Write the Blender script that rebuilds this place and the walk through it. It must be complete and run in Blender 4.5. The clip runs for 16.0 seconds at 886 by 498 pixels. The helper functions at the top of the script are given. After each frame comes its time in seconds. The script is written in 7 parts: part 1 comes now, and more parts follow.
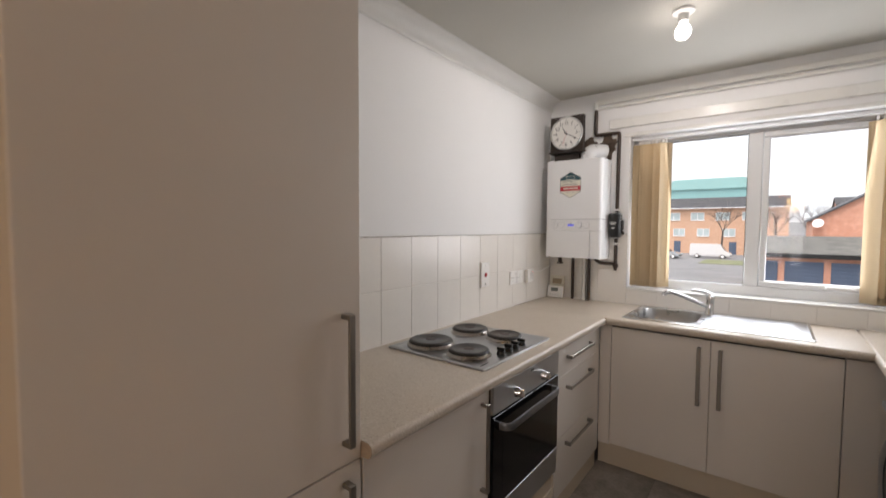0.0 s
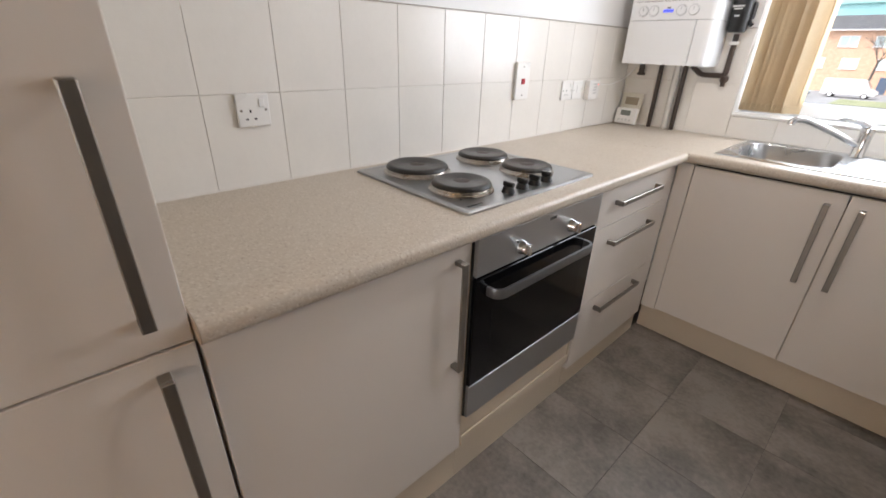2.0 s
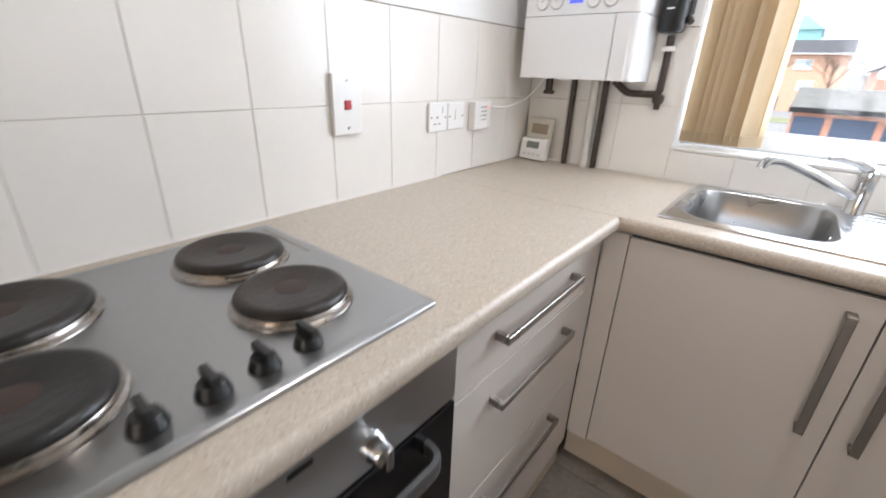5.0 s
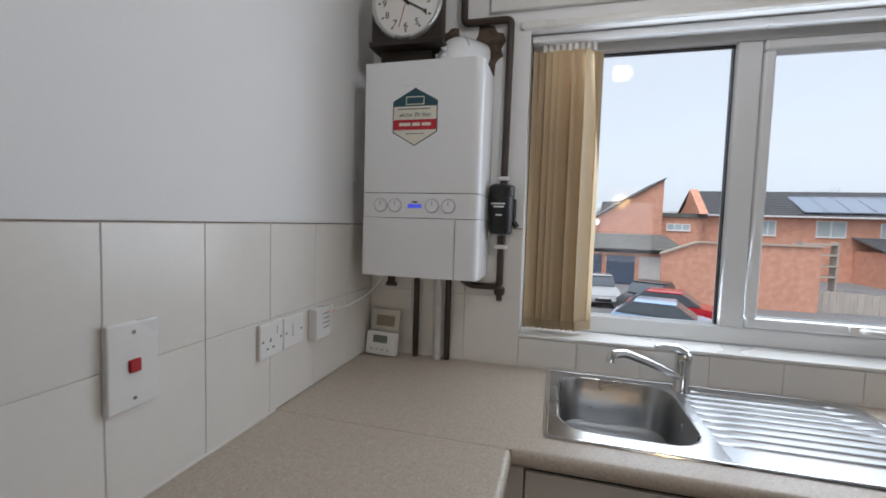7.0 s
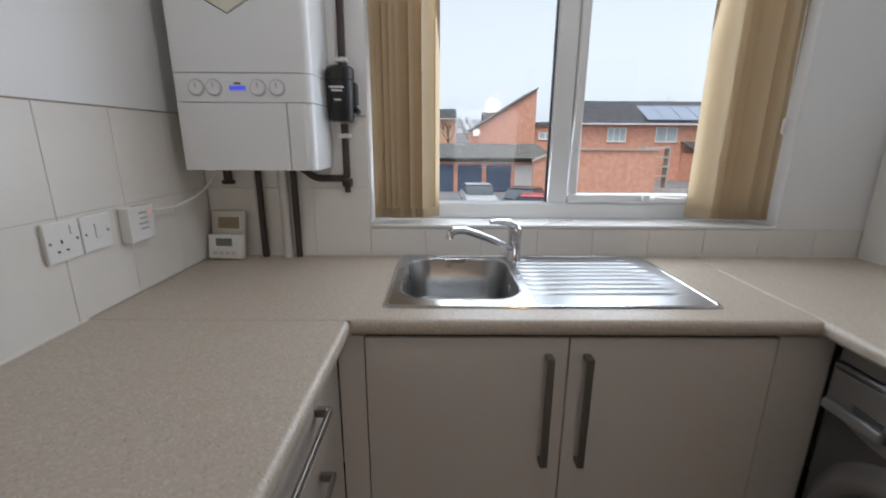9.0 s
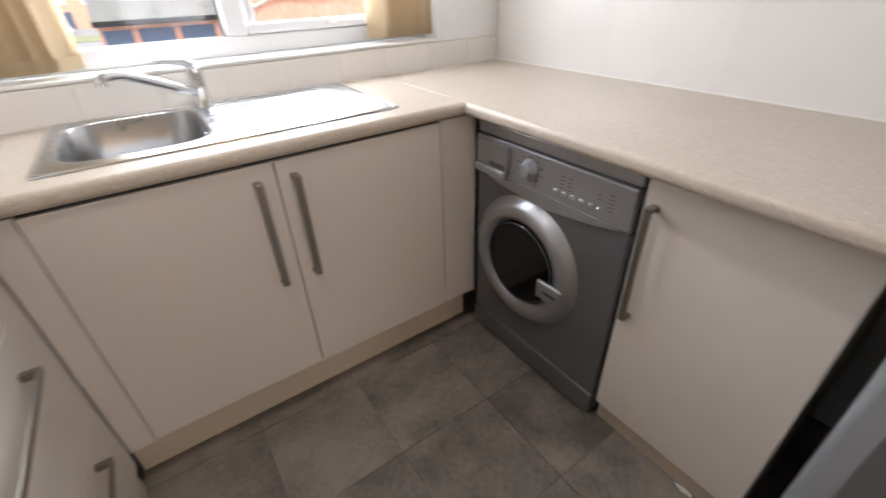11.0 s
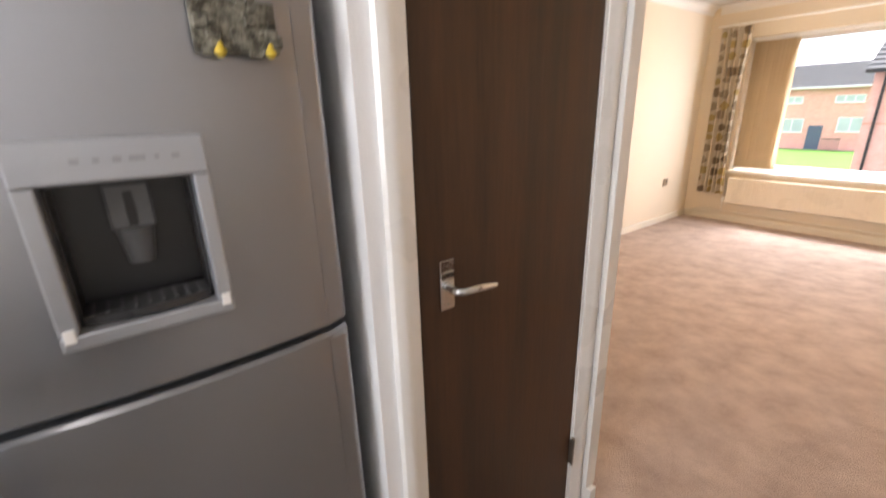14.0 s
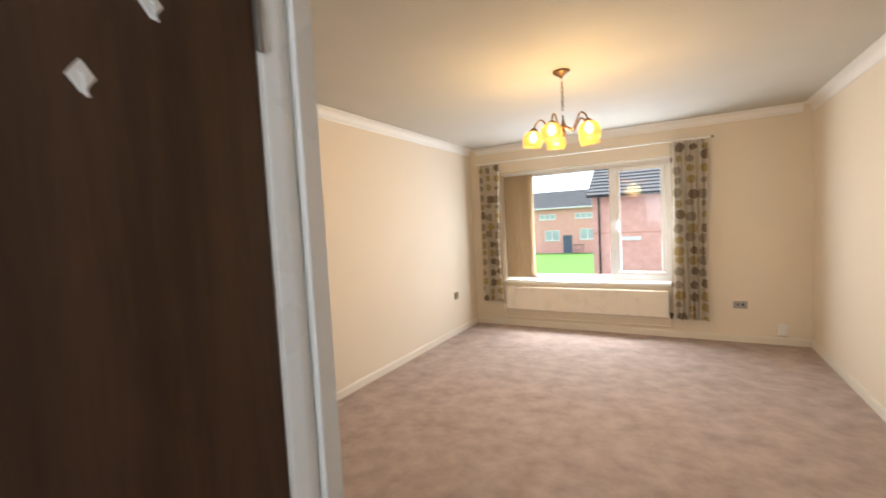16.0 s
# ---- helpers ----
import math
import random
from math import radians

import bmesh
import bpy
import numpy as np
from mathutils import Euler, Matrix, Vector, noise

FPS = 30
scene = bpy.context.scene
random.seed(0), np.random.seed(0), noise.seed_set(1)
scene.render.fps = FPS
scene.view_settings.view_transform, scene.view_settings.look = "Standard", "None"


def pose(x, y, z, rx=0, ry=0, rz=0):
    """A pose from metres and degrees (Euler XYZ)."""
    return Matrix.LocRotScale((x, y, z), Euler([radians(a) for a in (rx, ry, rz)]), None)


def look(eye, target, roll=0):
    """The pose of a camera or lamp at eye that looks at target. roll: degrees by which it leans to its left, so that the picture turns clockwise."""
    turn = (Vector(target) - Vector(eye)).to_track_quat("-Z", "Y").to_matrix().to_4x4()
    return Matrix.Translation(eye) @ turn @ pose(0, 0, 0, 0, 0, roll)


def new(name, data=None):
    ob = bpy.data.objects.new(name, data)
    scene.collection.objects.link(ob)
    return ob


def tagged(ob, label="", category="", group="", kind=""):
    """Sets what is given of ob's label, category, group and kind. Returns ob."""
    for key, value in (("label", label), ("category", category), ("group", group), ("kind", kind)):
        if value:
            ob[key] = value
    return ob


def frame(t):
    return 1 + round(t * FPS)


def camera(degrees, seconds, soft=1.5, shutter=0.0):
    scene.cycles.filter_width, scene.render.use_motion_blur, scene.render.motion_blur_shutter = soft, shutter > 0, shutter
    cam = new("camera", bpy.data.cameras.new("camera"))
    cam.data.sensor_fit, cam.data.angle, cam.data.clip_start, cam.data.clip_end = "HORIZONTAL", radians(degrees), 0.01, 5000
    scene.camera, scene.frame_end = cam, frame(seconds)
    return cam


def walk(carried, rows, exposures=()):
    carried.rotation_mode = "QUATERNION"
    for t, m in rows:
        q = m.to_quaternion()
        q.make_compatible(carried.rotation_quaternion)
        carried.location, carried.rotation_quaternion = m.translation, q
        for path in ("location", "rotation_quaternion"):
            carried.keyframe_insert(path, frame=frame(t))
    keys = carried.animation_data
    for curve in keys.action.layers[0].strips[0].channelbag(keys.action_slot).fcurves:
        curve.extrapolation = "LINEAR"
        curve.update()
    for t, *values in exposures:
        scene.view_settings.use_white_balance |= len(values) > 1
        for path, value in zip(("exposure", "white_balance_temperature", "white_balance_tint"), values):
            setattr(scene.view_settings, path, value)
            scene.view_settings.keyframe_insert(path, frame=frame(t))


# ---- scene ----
cam = camera(92.9, 16.0, shutter=0.4)
PATH = [
    (0, (1.371, 0.628, 1.441), (0.145, 2.204, 1.339), 0.3),
    (0.5, (1.274, 0.809, 1.385), (0.049, 2.358, 1.069), 0.4),
    (1, (1.225, 0.949, 1.349), (-0.015, 2.425, 0.815), 1.2),
    (1.5, (1.219, 1.091, 1.315), (-0.068, 2.443, 0.598), 1.3),
    (2, (1.212, 1.231, 1.276), (-0.105, 2.465, 0.415), 1.7),
    (2.5, (1.193, 1.342, 1.239), (-0.148, 2.474, 0.28), 1.4),
    (3, (1.119, 1.51, 1.217), (-0.238, 2.579, 0.208), 1.4),
    (3.5, (1.089, 1.621, 1.226), (-0.287, 2.67, 0.224), 1.2),
    (4, (1.067, 1.776, 1.238), (-0.304, 2.868, 0.274), 1.2),
    (4.5, (1.048, 1.93, 1.244), (-0.271, 3.139, 0.349), 1.6),
    (5, (0.916, 2.075, 1.246), (-0.239, 3.507, 0.463), 2.0),
    (7.5, (0.694, 2.267, 1.429), (0.303, 4.227, 1.357), 1.4),
    (8, (0.766, 2.29, 1.411), (0.5, 4.265, 1.249), 1.1),
    (10.5, (0.873, 2.134, 1.227), (1.511, 3.757, 0.247), -1.3),
    (11, (0.93, 2.11, 1.226), (1.87, 3.512, 0.154), -2.1),
    (11.5, (1.027, 2.137, 1.216), (2.318, 3.161, 0.082), -2.7),
    (12, (1.081, 2.117, 1.219), (2.622, 2.661, 0.066), -2.8),
    (12.5, (1.092, 2.054, 1.226), (2.735, 1.966, 0.089), -2.2),
    (13, (1.074, 1.959, 1.239), (2.671, 1.41, 0.168), -2.0),
    (13.5, (1.051, 1.885, 1.279), (2.589, 0.986, 0.37), -1.6),
    (14, (1.041, 1.841, 1.371), (2.566, 0.706, 0.75), -1.6),
    (14.5, (1.029, 1.772, 1.447), (2.538, 0.496, 1.14), -2.3),
    (15, (0.997, 1.672, 1.476), (2.431, 0.282, 1.37), -2.6),
    (15.5, (0.952, 1.568, 1.463), (2.189, -0.003, 1.4), -2.9),
    (16, (0.974, 1.434, 1.428), (1.949, -0.308, 1.306), -3.0),
]
walk(cam, [(t, look(eye, target, roll)) for t, eye, target, roll in PATH],
     [(0, 0.75, 6800, 17), (0.8, 0.98, 6700, 16), (2, 1.52, 6450, 15), (3.5, 1.92, 6150, 14), (5, 1.55, 6200, 14), (7.3, 0.08, 6150, 13), (8.2, 0.08, 6150, 13),
      (10.3, 0.92, 6350, 14), (11, 1.5, 6500, 16), (12.0, 2.08, 6650, 17), (12.7, 2.25, 6800, 19), (13.3, 2.18, 6750, 19), (14.5, 1.8, 6500, 16), (15.2, 1.62, 6350, 14), (16, 1.55, 6200, 11)])


# ---- light ----
def setup_world():
    w = bpy.data.worlds.new("world")
    scene.world = w
    w.use_nodes = True
    nt = w.node_tree
    sky = nt.nodes.new("ShaderNodeTexSky")
    sky.sky_type = "NISHITA"
    sky.sun_disc = False
    sky.sun_elevation = radians(40)
    sky.sun_rotation = radians(210)
    sky.air_density, sky.dust_density, sky.ozone_density = 1.0, 3.0, 1.0
    hs = nt.nodes.new("ShaderNodeHueSaturation")
    hs.inputs["Saturation"].default_value = 0.35
    nt.links.new(sky.outputs[0], hs.inputs["Color"])
    # an even veil of cloud over the sky
    cloud = nt.nodes.new("ShaderNodeMix")
    cloud.data_type = "RGBA"
    cloud.inputs["Factor"].default_value = 0.7
    cloud.inputs["B"].default_value = (5.3, 5.9, 6.3, 1)
    nt.links.new(hs.outputs[0], cloud.inputs["A"])
    nt.links.new(cloud.outputs["Result"], nt.nodes["Background"].inputs[0])
    nt.nodes["Background"].inputs[1].default_value = 0.15


def lamp(name, kind, energy, color, m, size=0.1, size_y=None):
    d = bpy.data.lights.new(name, kind)
    d.energy, d.color = energy, color
    if kind == "AREA":
        d.shape, d.size, d.size_y = "RECTANGLE", size, size_y or size
    elif kind == "SUN":
        d.angle = size
    elif kind == "SPOT":
        d.shadow_soft_size, d.spot_size, d.spot_blend = size, radians(180), 0.03
    else:
        d.shadow_soft_size = size
    ob = new(name, d)
    ob.matrix_world = m
    return ob


setup_world()
lamp("sun", "SUN", 2.6, (1, 0.97, 0.92), look((0, 0, 20), (4, 7, 0)), radians(25))
lamp("kitchen_window_light", "AREA", 12, (0.86, 0.94, 1.0), look((1.31, 3.852, 1.56), (1.31, 0, 1.3)), 1.30, 0.90)
lamp("living_window_light", "AREA", 19, (0.90, 0.96, 1.0), look((1.85, -4.045, 1.32), (1.85, 0, 1.0)), 1.5, 1.25)
lamp("kitchen_bulb_light", "SPOT", 9.0, (1.0, 0.965, 0.915), pose(1.03, 2.80, 2.335), 0.05)
lamp("chandelier_light", "POINT", 10.0, (1.0, 0.60, 0.21), pose(1.645, -1.53, 1.83), 0.12)


# ---- building blocks ----
def box(bm, x0, x1, y0, y1, z0, z1, bevel=0.0, seg=1):
    """A box between the given planes, its edges rounded by bevel."""
    v = [bm.verts.new(p) for p in ((x0, y0, z0), (x1, y0, z0), (x1, y1, z0), (x0, y1, z0), (x0, y0, z1), (x1, y0, z1), (x1, y1, z1), (x0, y1, z1))]
    f = [bm.faces.new([v[i] for i in q]) for q in ((3, 2, 1, 0), (4, 5, 6, 7), (0, 1, 5, 4), (1, 2, 6, 5), (2, 3, 7, 6), (3, 0, 4, 7))]
    if bevel:
        edges = list({e for q in f for e in q.edges})
        bmesh.ops.bevel(bm, geom=edges, offset=bevel, segments=seg, profile=0.5, affect="EDGES")
    return bm


def boxes(*rows, bevel=0.0, seg=1):
    bm = bmesh.new()
    for r in rows:
        box(bm, *r, bevel=bevel, seg=seg)
    return bm


def loop_ring(bm, pts):
    return [bm.verts.new(p) for p in pts]


def bridge(bm, a, b):
    n = len(a)
    for i in range(n):
        bm.faces.new((a[i], a[(i + 1) % n], b[(i + 1) % n], b[i]))


def lathe(bm, centre, axis, profile, n=32, cap0=True, cap1=True):
    """Turns (radius, height) pairs about an axis through centre."""
    q = Vector((0, 0, 1)).rotation_difference(Vector(axis).normalized())
    c = Vector(centre)
    rings = []
    for r, h in profile:
        rings.append(loop_ring(bm, [c + q @ Vector((r * math.cos(2 * math.pi * i / n), r * math.sin(2 * math.pi * i / n), h)) for i in range(n)]))
    for a, b in zip(rings, rings[1:]):
        bridge(bm, a, b)
    if cap0:
        bm.faces.new(rings[0][::-1])
    if cap1:
        bm.faces.new(rings[-1])
    return bm


def tube(bm, pts, r, n=12, closed_ends=True):
    """A round tube along the points."""
    pts = [Vector(p) for p in pts]
    side = None
    rings = []
    for i, p in enumerate(pts):
        d = ((pts[min(i + 1, len(pts) - 1)] - p).normalized() + (p - pts[max(i - 1, 0)]).normalized()).normalized()
        if side is None:
            side = d.orthogonal().normalized()
        side = (side - d * side.dot(d)).normalized()
        up = d.cross(side)
        rr = r[i] if isinstance(r, (list, tuple)) else r
        rings.append(loop_ring(bm, [p + rr * (math.cos(2 * math.pi * k / n) * side + math.sin(2 * math.pi * k / n) * up) for k in range(n)]))
    for a, b in zip(rings, rings[1:]):
        bridge(bm, a, b)
    if closed_ends:
        bm.faces.new(rings[0][::-1])
        bm.faces.new(rings[-1])
    return bm


def bent(pts, r, steps=5):
    """The points of a line whose corners are rounded by r."""
    pts = [Vector(p) for p in pts]
    out = [pts[0]]
    for a, b, c in zip(pts, pts[1:], pts[2:]):
        u, v = (a - b).normalized(), (c - b).normalized()
        p, q = b + u * r, b + v * r
        for i in range(steps + 1):
            t = i / steps
            out.append(p * (1 - t) ** 2 + b * 2 * t * (1 - t) + q * t * t)
    return out + [pts[-1]]


def round_rect(w, h, r, n=6):
    """Corners of a rounded rectangle about the origin, anticlockwise."""
    out = []
    for cx, cy, a in ((w / 2 - r, h / 2 - r, 0), (-w / 2 + r, h / 2 - r, 90), (-w / 2 + r, -h / 2 + r, 180), (w / 2 - r, -h / 2 + r, 270)):
        for i in range(n + 1):
            t = radians(a + 90 * i / n)
            out.append((cx + r * math.cos(t), cy + r * math.sin(t)))
    return out


def extrude_profile(bm, pts, vec):
    """A solid from a closed flat outline pushed along vec."""
    a = loop_ring(bm, pts)
    b = loop_ring(bm, [Vector(p) + Vector(vec) for p in pts])
    bridge(bm, a, b)
    bm.faces.new(a[::-1])
    bm.faces.new(b)
    return bm


def thing(name, label, category, loc=(0, 0, 0), group="", kind=""):
    ob = new(name)
    ob.empty_display_size = 0.05
    ob.location = loc
    return tagged(ob, label, category, group, kind)


def root_loc(ob):
    p = Vector((0, 0, 0))
    while ob:
        p += ob.location
        ob = ob.parent
    return p


def part(name, bm, material, parent=None, label="", smooth=False):
    """Links a bmesh, given in world places, as one mesh under its parent."""
    bmesh.ops.recalc_face_normals(bm, faces=bm.faces)
    if parent:
        bmesh.ops.translate(bm, verts=bm.verts, vec=-root_loc(parent))
    me = bpy.data.meshes.new(name)
    bm.to_mesh(me)
    bm.free()
    if smooth:
        me.polygons.foreach_set("use_smooth", [True] * len(me.polygons))
        me.set_sharp_from_angle(angle=radians(38))
    me.materials.append(material)
    ob = new(name, me)
    ob.parent = parent
    return tagged(ob, label)


def structure(name, bm, material, label="", category="", smooth=False):
    return tagged(part(name, bm, material, None, label, smooth), label, category, kind="structure")


# ---- materials ----
def node_mat(name):
    m = bpy.data.materials.new(name)
    m.use_nodes = True
    return m, m.node_tree, m.node_tree.nodes["Principled BSDF"]


def surface(name, color, rough=0.5, metal=0.0, vary=0.12, scale=6.0, grain=120.0, bump=0.05, stretch=(1, 1, 1), spec=0.5, coat=0.0, rough_vary=0.1, island=0.0):
    """Paint, plastic, metal or stone: broad patches and fine grain in colour, gloss and relief."""
    m, nt, p = node_mat(name)
    N, L = nt.nodes.new, nt.links.new
    geo = N("ShaderNodeNewGeometry")
    mp = N("ShaderNodeMapping")
    mp.inputs["Scale"].default_value = stretch
    L(geo.outputs["Position"], mp.inputs[0])
    a, b = N("ShaderNodeTexNoise"), N("ShaderNodeTexNoise")
    a.inputs["Scale"].default_value, b.inputs["Scale"].default_value = scale, grain
    a.inputs["Detail"].default_value, b.inputs["Detail"].default_value = 2, 3
    for t in (a, b):
        L(mp.outputs[0], t.inputs["Vector"])
    mix = N("ShaderNodeMath")
    mix.operation = "MULTIPLY_ADD"
    L(a.outputs["Fac"], mix.inputs[0])
    mix.inputs[1].default_value = 0.65
    sc = N("ShaderNodeMath")
    sc.operation = "MULTIPLY"
    L(b.outputs["Fac"], sc.inputs[0])
    sc.inputs[1].default_value = 0.35
    L(sc.outputs[0], mix.inputs[2])
    ramp = N("ShaderNodeMapRange")
    ramp.inputs["From Min"].default_value, ramp.inputs["From Max"].default_value = 0.2, 0.8
    ramp.inputs["To Min"].default_value, ramp.inputs["To Max"].default_value = 1 - vary, 1 + vary
    L(mix.outputs[0], ramp.inputs["Value"])
    val = ramp.outputs[0]
    if island:
        info = N("ShaderNodeObjectInfo")
        r2 = N("ShaderNodeMapRange")
        r2.inputs["To Min"].default_value, r2.inputs["To Max"].default_value = 1 - island, 1 + island
        L(info.outputs["Random"], r2.inputs["Value"])
        mul = N("ShaderNodeMath")
        mul.operation = "MULTIPLY"
        L(val, mul.inputs[0])
        L(r2.outputs[0], mul.inputs[1])
        val = mul.outputs[0]
    col = N("ShaderNodeVectorMath")
    col.operation = "SCALE"
    col.inputs[0].default_value = color
    L(val, col.inputs["Scale"])
    L(col.outputs[0], p.inputs["Base Color"])
    rr = N("ShaderNodeMapRange")
    rr.inputs["From Min"].default_value, rr.inputs["From Max"].default_value = 0.1, 0.9
    rr.inputs["To Min"].default_value, rr.inputs["To Max"].default_value = max(0.02, rough - rough_vary), min(1, rough + rough_vary)
    L(a.outputs["Fac"], rr.inputs["Value"])
    L(rr.outputs[0], p.inputs["Roughness"])
    p.inputs["Metallic"].default_value = metal
    p.inputs["Specular IOR Level"].default_value = spec
    p.inputs["Coat Weight"].default_value = coat
    if bump:
        bp = N("ShaderNodeBump")
        bp.inputs["Strength"].default_value = bump
        bp.inputs["Distance"].default_value = 0.01
        L(b.outputs["Fac"], bp.inputs["Height"])
        L(bp.outputs[0], p.inputs["Normal"])
    return m


def speckled(name, base, light, dark, scale=260.0, rough=0.35):
    """Laminate with fine specks, as on a kitchen worktop."""
    m, nt, p = node_mat(name)
    N, L = nt.nodes.new, nt.links.new
    geo = N("ShaderNodeNewGeometry")
    vo, no, big = N("ShaderNodeTexVoronoi"), N("ShaderNodeTexNoise"), N("ShaderNodeTexNoise")
    vo.inputs["Scale"].default_value = scale
    no.inputs["Scale"].default_value, no.inputs["Detail"].default_value = scale * 0.45, 4
    big.inputs["Scale"].default_value = 3.0
    for t in (vo, no, big):
        L(geo.outputs["Position"], t.inputs["Vector"])
    sep = N("ShaderNodeSeparateColor")
    L(vo.outputs["Color"], sep.inputs[0])
    r = N("ShaderNodeValToRGB")
    e = r.color_ramp.elements
    e[0].position, e[0].color = 0.0, (*dark, 1)
    e[1].position, e[1].color = 0.16, (*base, 1)
    k = e.new(0.62)
    k.color = (*base, 1)
    k = e.new(1.0)
    k.color = (*light, 1)
    L(sep.outputs[0], r.inputs[0])
    mx = N("ShaderNodeMix")
    mx.data_type = "RGBA"
    L(no.outputs["Fac"], mx.inputs["Factor"])
    L(r.outputs[0], mx.inputs["A"])
    mx.inputs["B"].default_value = (*base, 1)
    L(mx.outputs["Result"], p.inputs["Base Color"])
    rr = N("ShaderNodeMapRange")
    rr.inputs["To Min"].default_value, rr.inputs["To Max"].default_value = rough - 0.1, rough + 0.15
    L(big.outputs["Fac"], rr.inputs["Value"])
    L(rr.outputs[0], p.inputs["Roughness"])
    bp = N("ShaderNodeBump")
    bp.inputs["Strength"].default_value, bp.inputs["Distance"].default_value = 0.06, 0.002
    L(no.outputs["Fac"], bp.inputs["Height"])
    L(bp.outputs[0], p.inputs["Normal"])
    return m


def two_tone(name, low, high, scale, rough, contrast=(0.35, 0.65), bump=0.1, detail=8.0, stretch=(1, 1, 1), fine=0.0, bump_dist=0.01, island=0.0):
    """Mottled material between two colours (stone vinyl, carpet, wood, roof)."""
    m, nt, p = node_mat(name)
    N, L = nt.nodes.new, nt.links.new
    geo, mp = N("ShaderNodeNewGeometry"), N("ShaderNodeMapping")
    mp.inputs["Scale"].default_value = stretch
    src = geo.outputs["Position"]
    if island:
        info, add = N("ShaderNodeObjectInfo"), N("ShaderNodeVectorMath")
        sc = N("ShaderNodeMath")
        sc.operation = "MULTIPLY"
        sc.inputs[1].default_value = island
        L(info.outputs["Random"], sc.inputs[0])
        L(src, add.inputs[0])
        L(sc.outputs[0], add.inputs[1])
        src = add.outputs[0]
    L(src, mp.inputs[0])
    no, fi = N("ShaderNodeTexNoise"), N("ShaderNodeTexNoise")
    no.inputs["Scale"].default_value, no.inputs["Detail"].default_value, no.inputs["Roughness"].default_value = scale, detail, 0.6
    fi.inputs["Scale"].default_value, fi.inputs["Detail"].default_value = (fine or scale * 12), 3
    L(mp.outputs[0], no.inputs["Vector"])
    L(mp.outputs[0], fi.inputs["Vector"])
    ad = N("ShaderNodeMath")
    ad.operation = "MULTIPLY_ADD"
    L(fi.outputs["Fac"], ad.inputs[0])
    ad.inputs[1].default_value = 0.3
    ad.inputs[2].default_value = -0.15
    su = N("ShaderNodeMath")
    L(no.outputs["Fac"], su.inputs[0])
    L(ad.outputs[0], su.inputs[1])
    if island:
        tone, own = N("ShaderNodeMath"), N("ShaderNodeMath")
        tone.operation = "MULTIPLY_ADD"
        L(info.outputs["Random"], tone.inputs[0])
        tone.inputs[1].default_value, tone.inputs[2].default_value = 0.14, -0.07
        L(su.outputs[0], own.inputs[0])
        L(tone.outputs[0], own.inputs[1])
        su = own
    r = N("ShaderNodeValToRGB")
    e = r.color_ramp.elements
    e[0].position, e[0].color = contrast[0], (*low, 1)
    e[1].position, e[1].color = contrast[1], (*high, 1)
    L(su.outputs[0], r.inputs[0])
    L(r.outputs[0], p.inputs["Base Color"])
    rr = N("ShaderNodeMapRange")
    rr.inputs["To Min"].default_value, rr.inputs["To Max"].default_value = max(0.05, rough - 0.12), min(1, rough + 0.12)
    L(no.outputs["Fac"], rr.inputs["Value"])
    L(rr.outputs[0], p.inputs["Roughness"])
    bp = N("ShaderNodeBump")
    bp.inputs["Strength"].default_value, bp.inputs["Distance"].default_value = bump, bump_dist
    L(fi.outputs["Fac"], bp.inputs["Height"])
    L(bp.outputs[0], p.inputs["Normal"])
    return m


def glass(name, tint=(1, 1, 1), rough=0.0):
    m, nt, p = node_mat(name)
    p.inputs["Base Color"].default_value = (*tint, 1)
    p.inputs["Transmission Weight"].default_value = 1
    p.inputs["Roughness"].default_value = rough
    p.inputs["IOR"].default_value = 1.25
    return m


def glow(name, color, strength, base=(0.9, 0.9, 0.9)):
    m, nt, p = node_mat(name)
    p.inputs["Base Color"].default_value = (*base, 1)
    p.inputs["Emission Color"].default_value = (*color, 1)
    p.inputs["Emission Strength"].default_value = strength
    return m


def fabric(name, color, rough=0.9, through_light=0.35, scale=300.0):
    """Thin cloth that lets part of the light through."""
    m = surface(name, color, rough, 0, 0.08, 8, scale, 0.15)
    nt = m.node_tree
    p, out = nt.nodes["Principled BSDF"], nt.nodes["Material Output"]
    tr, mx = nt.nodes.new("ShaderNodeBsdfTranslucent"), nt.nodes.new("ShaderNodeMixShader")
    tr.inputs["Color"].default_value = (*color, 1)
    mx.inputs[0].default_value = through_light
    nt.links.new(p.outputs[0], mx.inputs[1])
    nt.links.new(tr.outputs[0], mx.inputs[2])
    nt.links.new(mx.outputs[0], out.inputs["Surface"])
    return m


WHITE_WALL = surface("white_wall_paint", (0.84, 0.84, 0.84), 0.6, vary=0.03, scale=2.5, grain=180, bump=0.08)
# ceiling colour is darkened to hold the shade above the lamps
CEILING = surface("shaded_ceiling_paint", (0.54, 0.525, 0.475), 0.85, vary=0.05, scale=3, grain=160, bump=0.4)
CREAM_WALL = surface("cream_wall_paint", (0.73, 0.65, 0.53), 0.75, vary=0.03, scale=2, grain=150, bump=0.12)
GLOSS_WHITE = surface("white_gloss_paint", (0.80, 0.79, 0.76), 0.3, vary=0.04, scale=5, grain=60, bump=0.03)
UPVC = surface("white_upvc", (0.80, 0.81, 0.82), 0.42, vary=0.02, bump=0.0)
TILE = surface("cream_wall_tile", (0.79, 0.76, 0.715), 0.24, rough_vary=0.01, vary=0.035, scale=9, grain=70, bump=0.02, island=0.02)
GROUT = surface("tile_grout", (0.64, 0.60, 0.54), 0.9, vary=0.15, scale=20, bump=0.2)
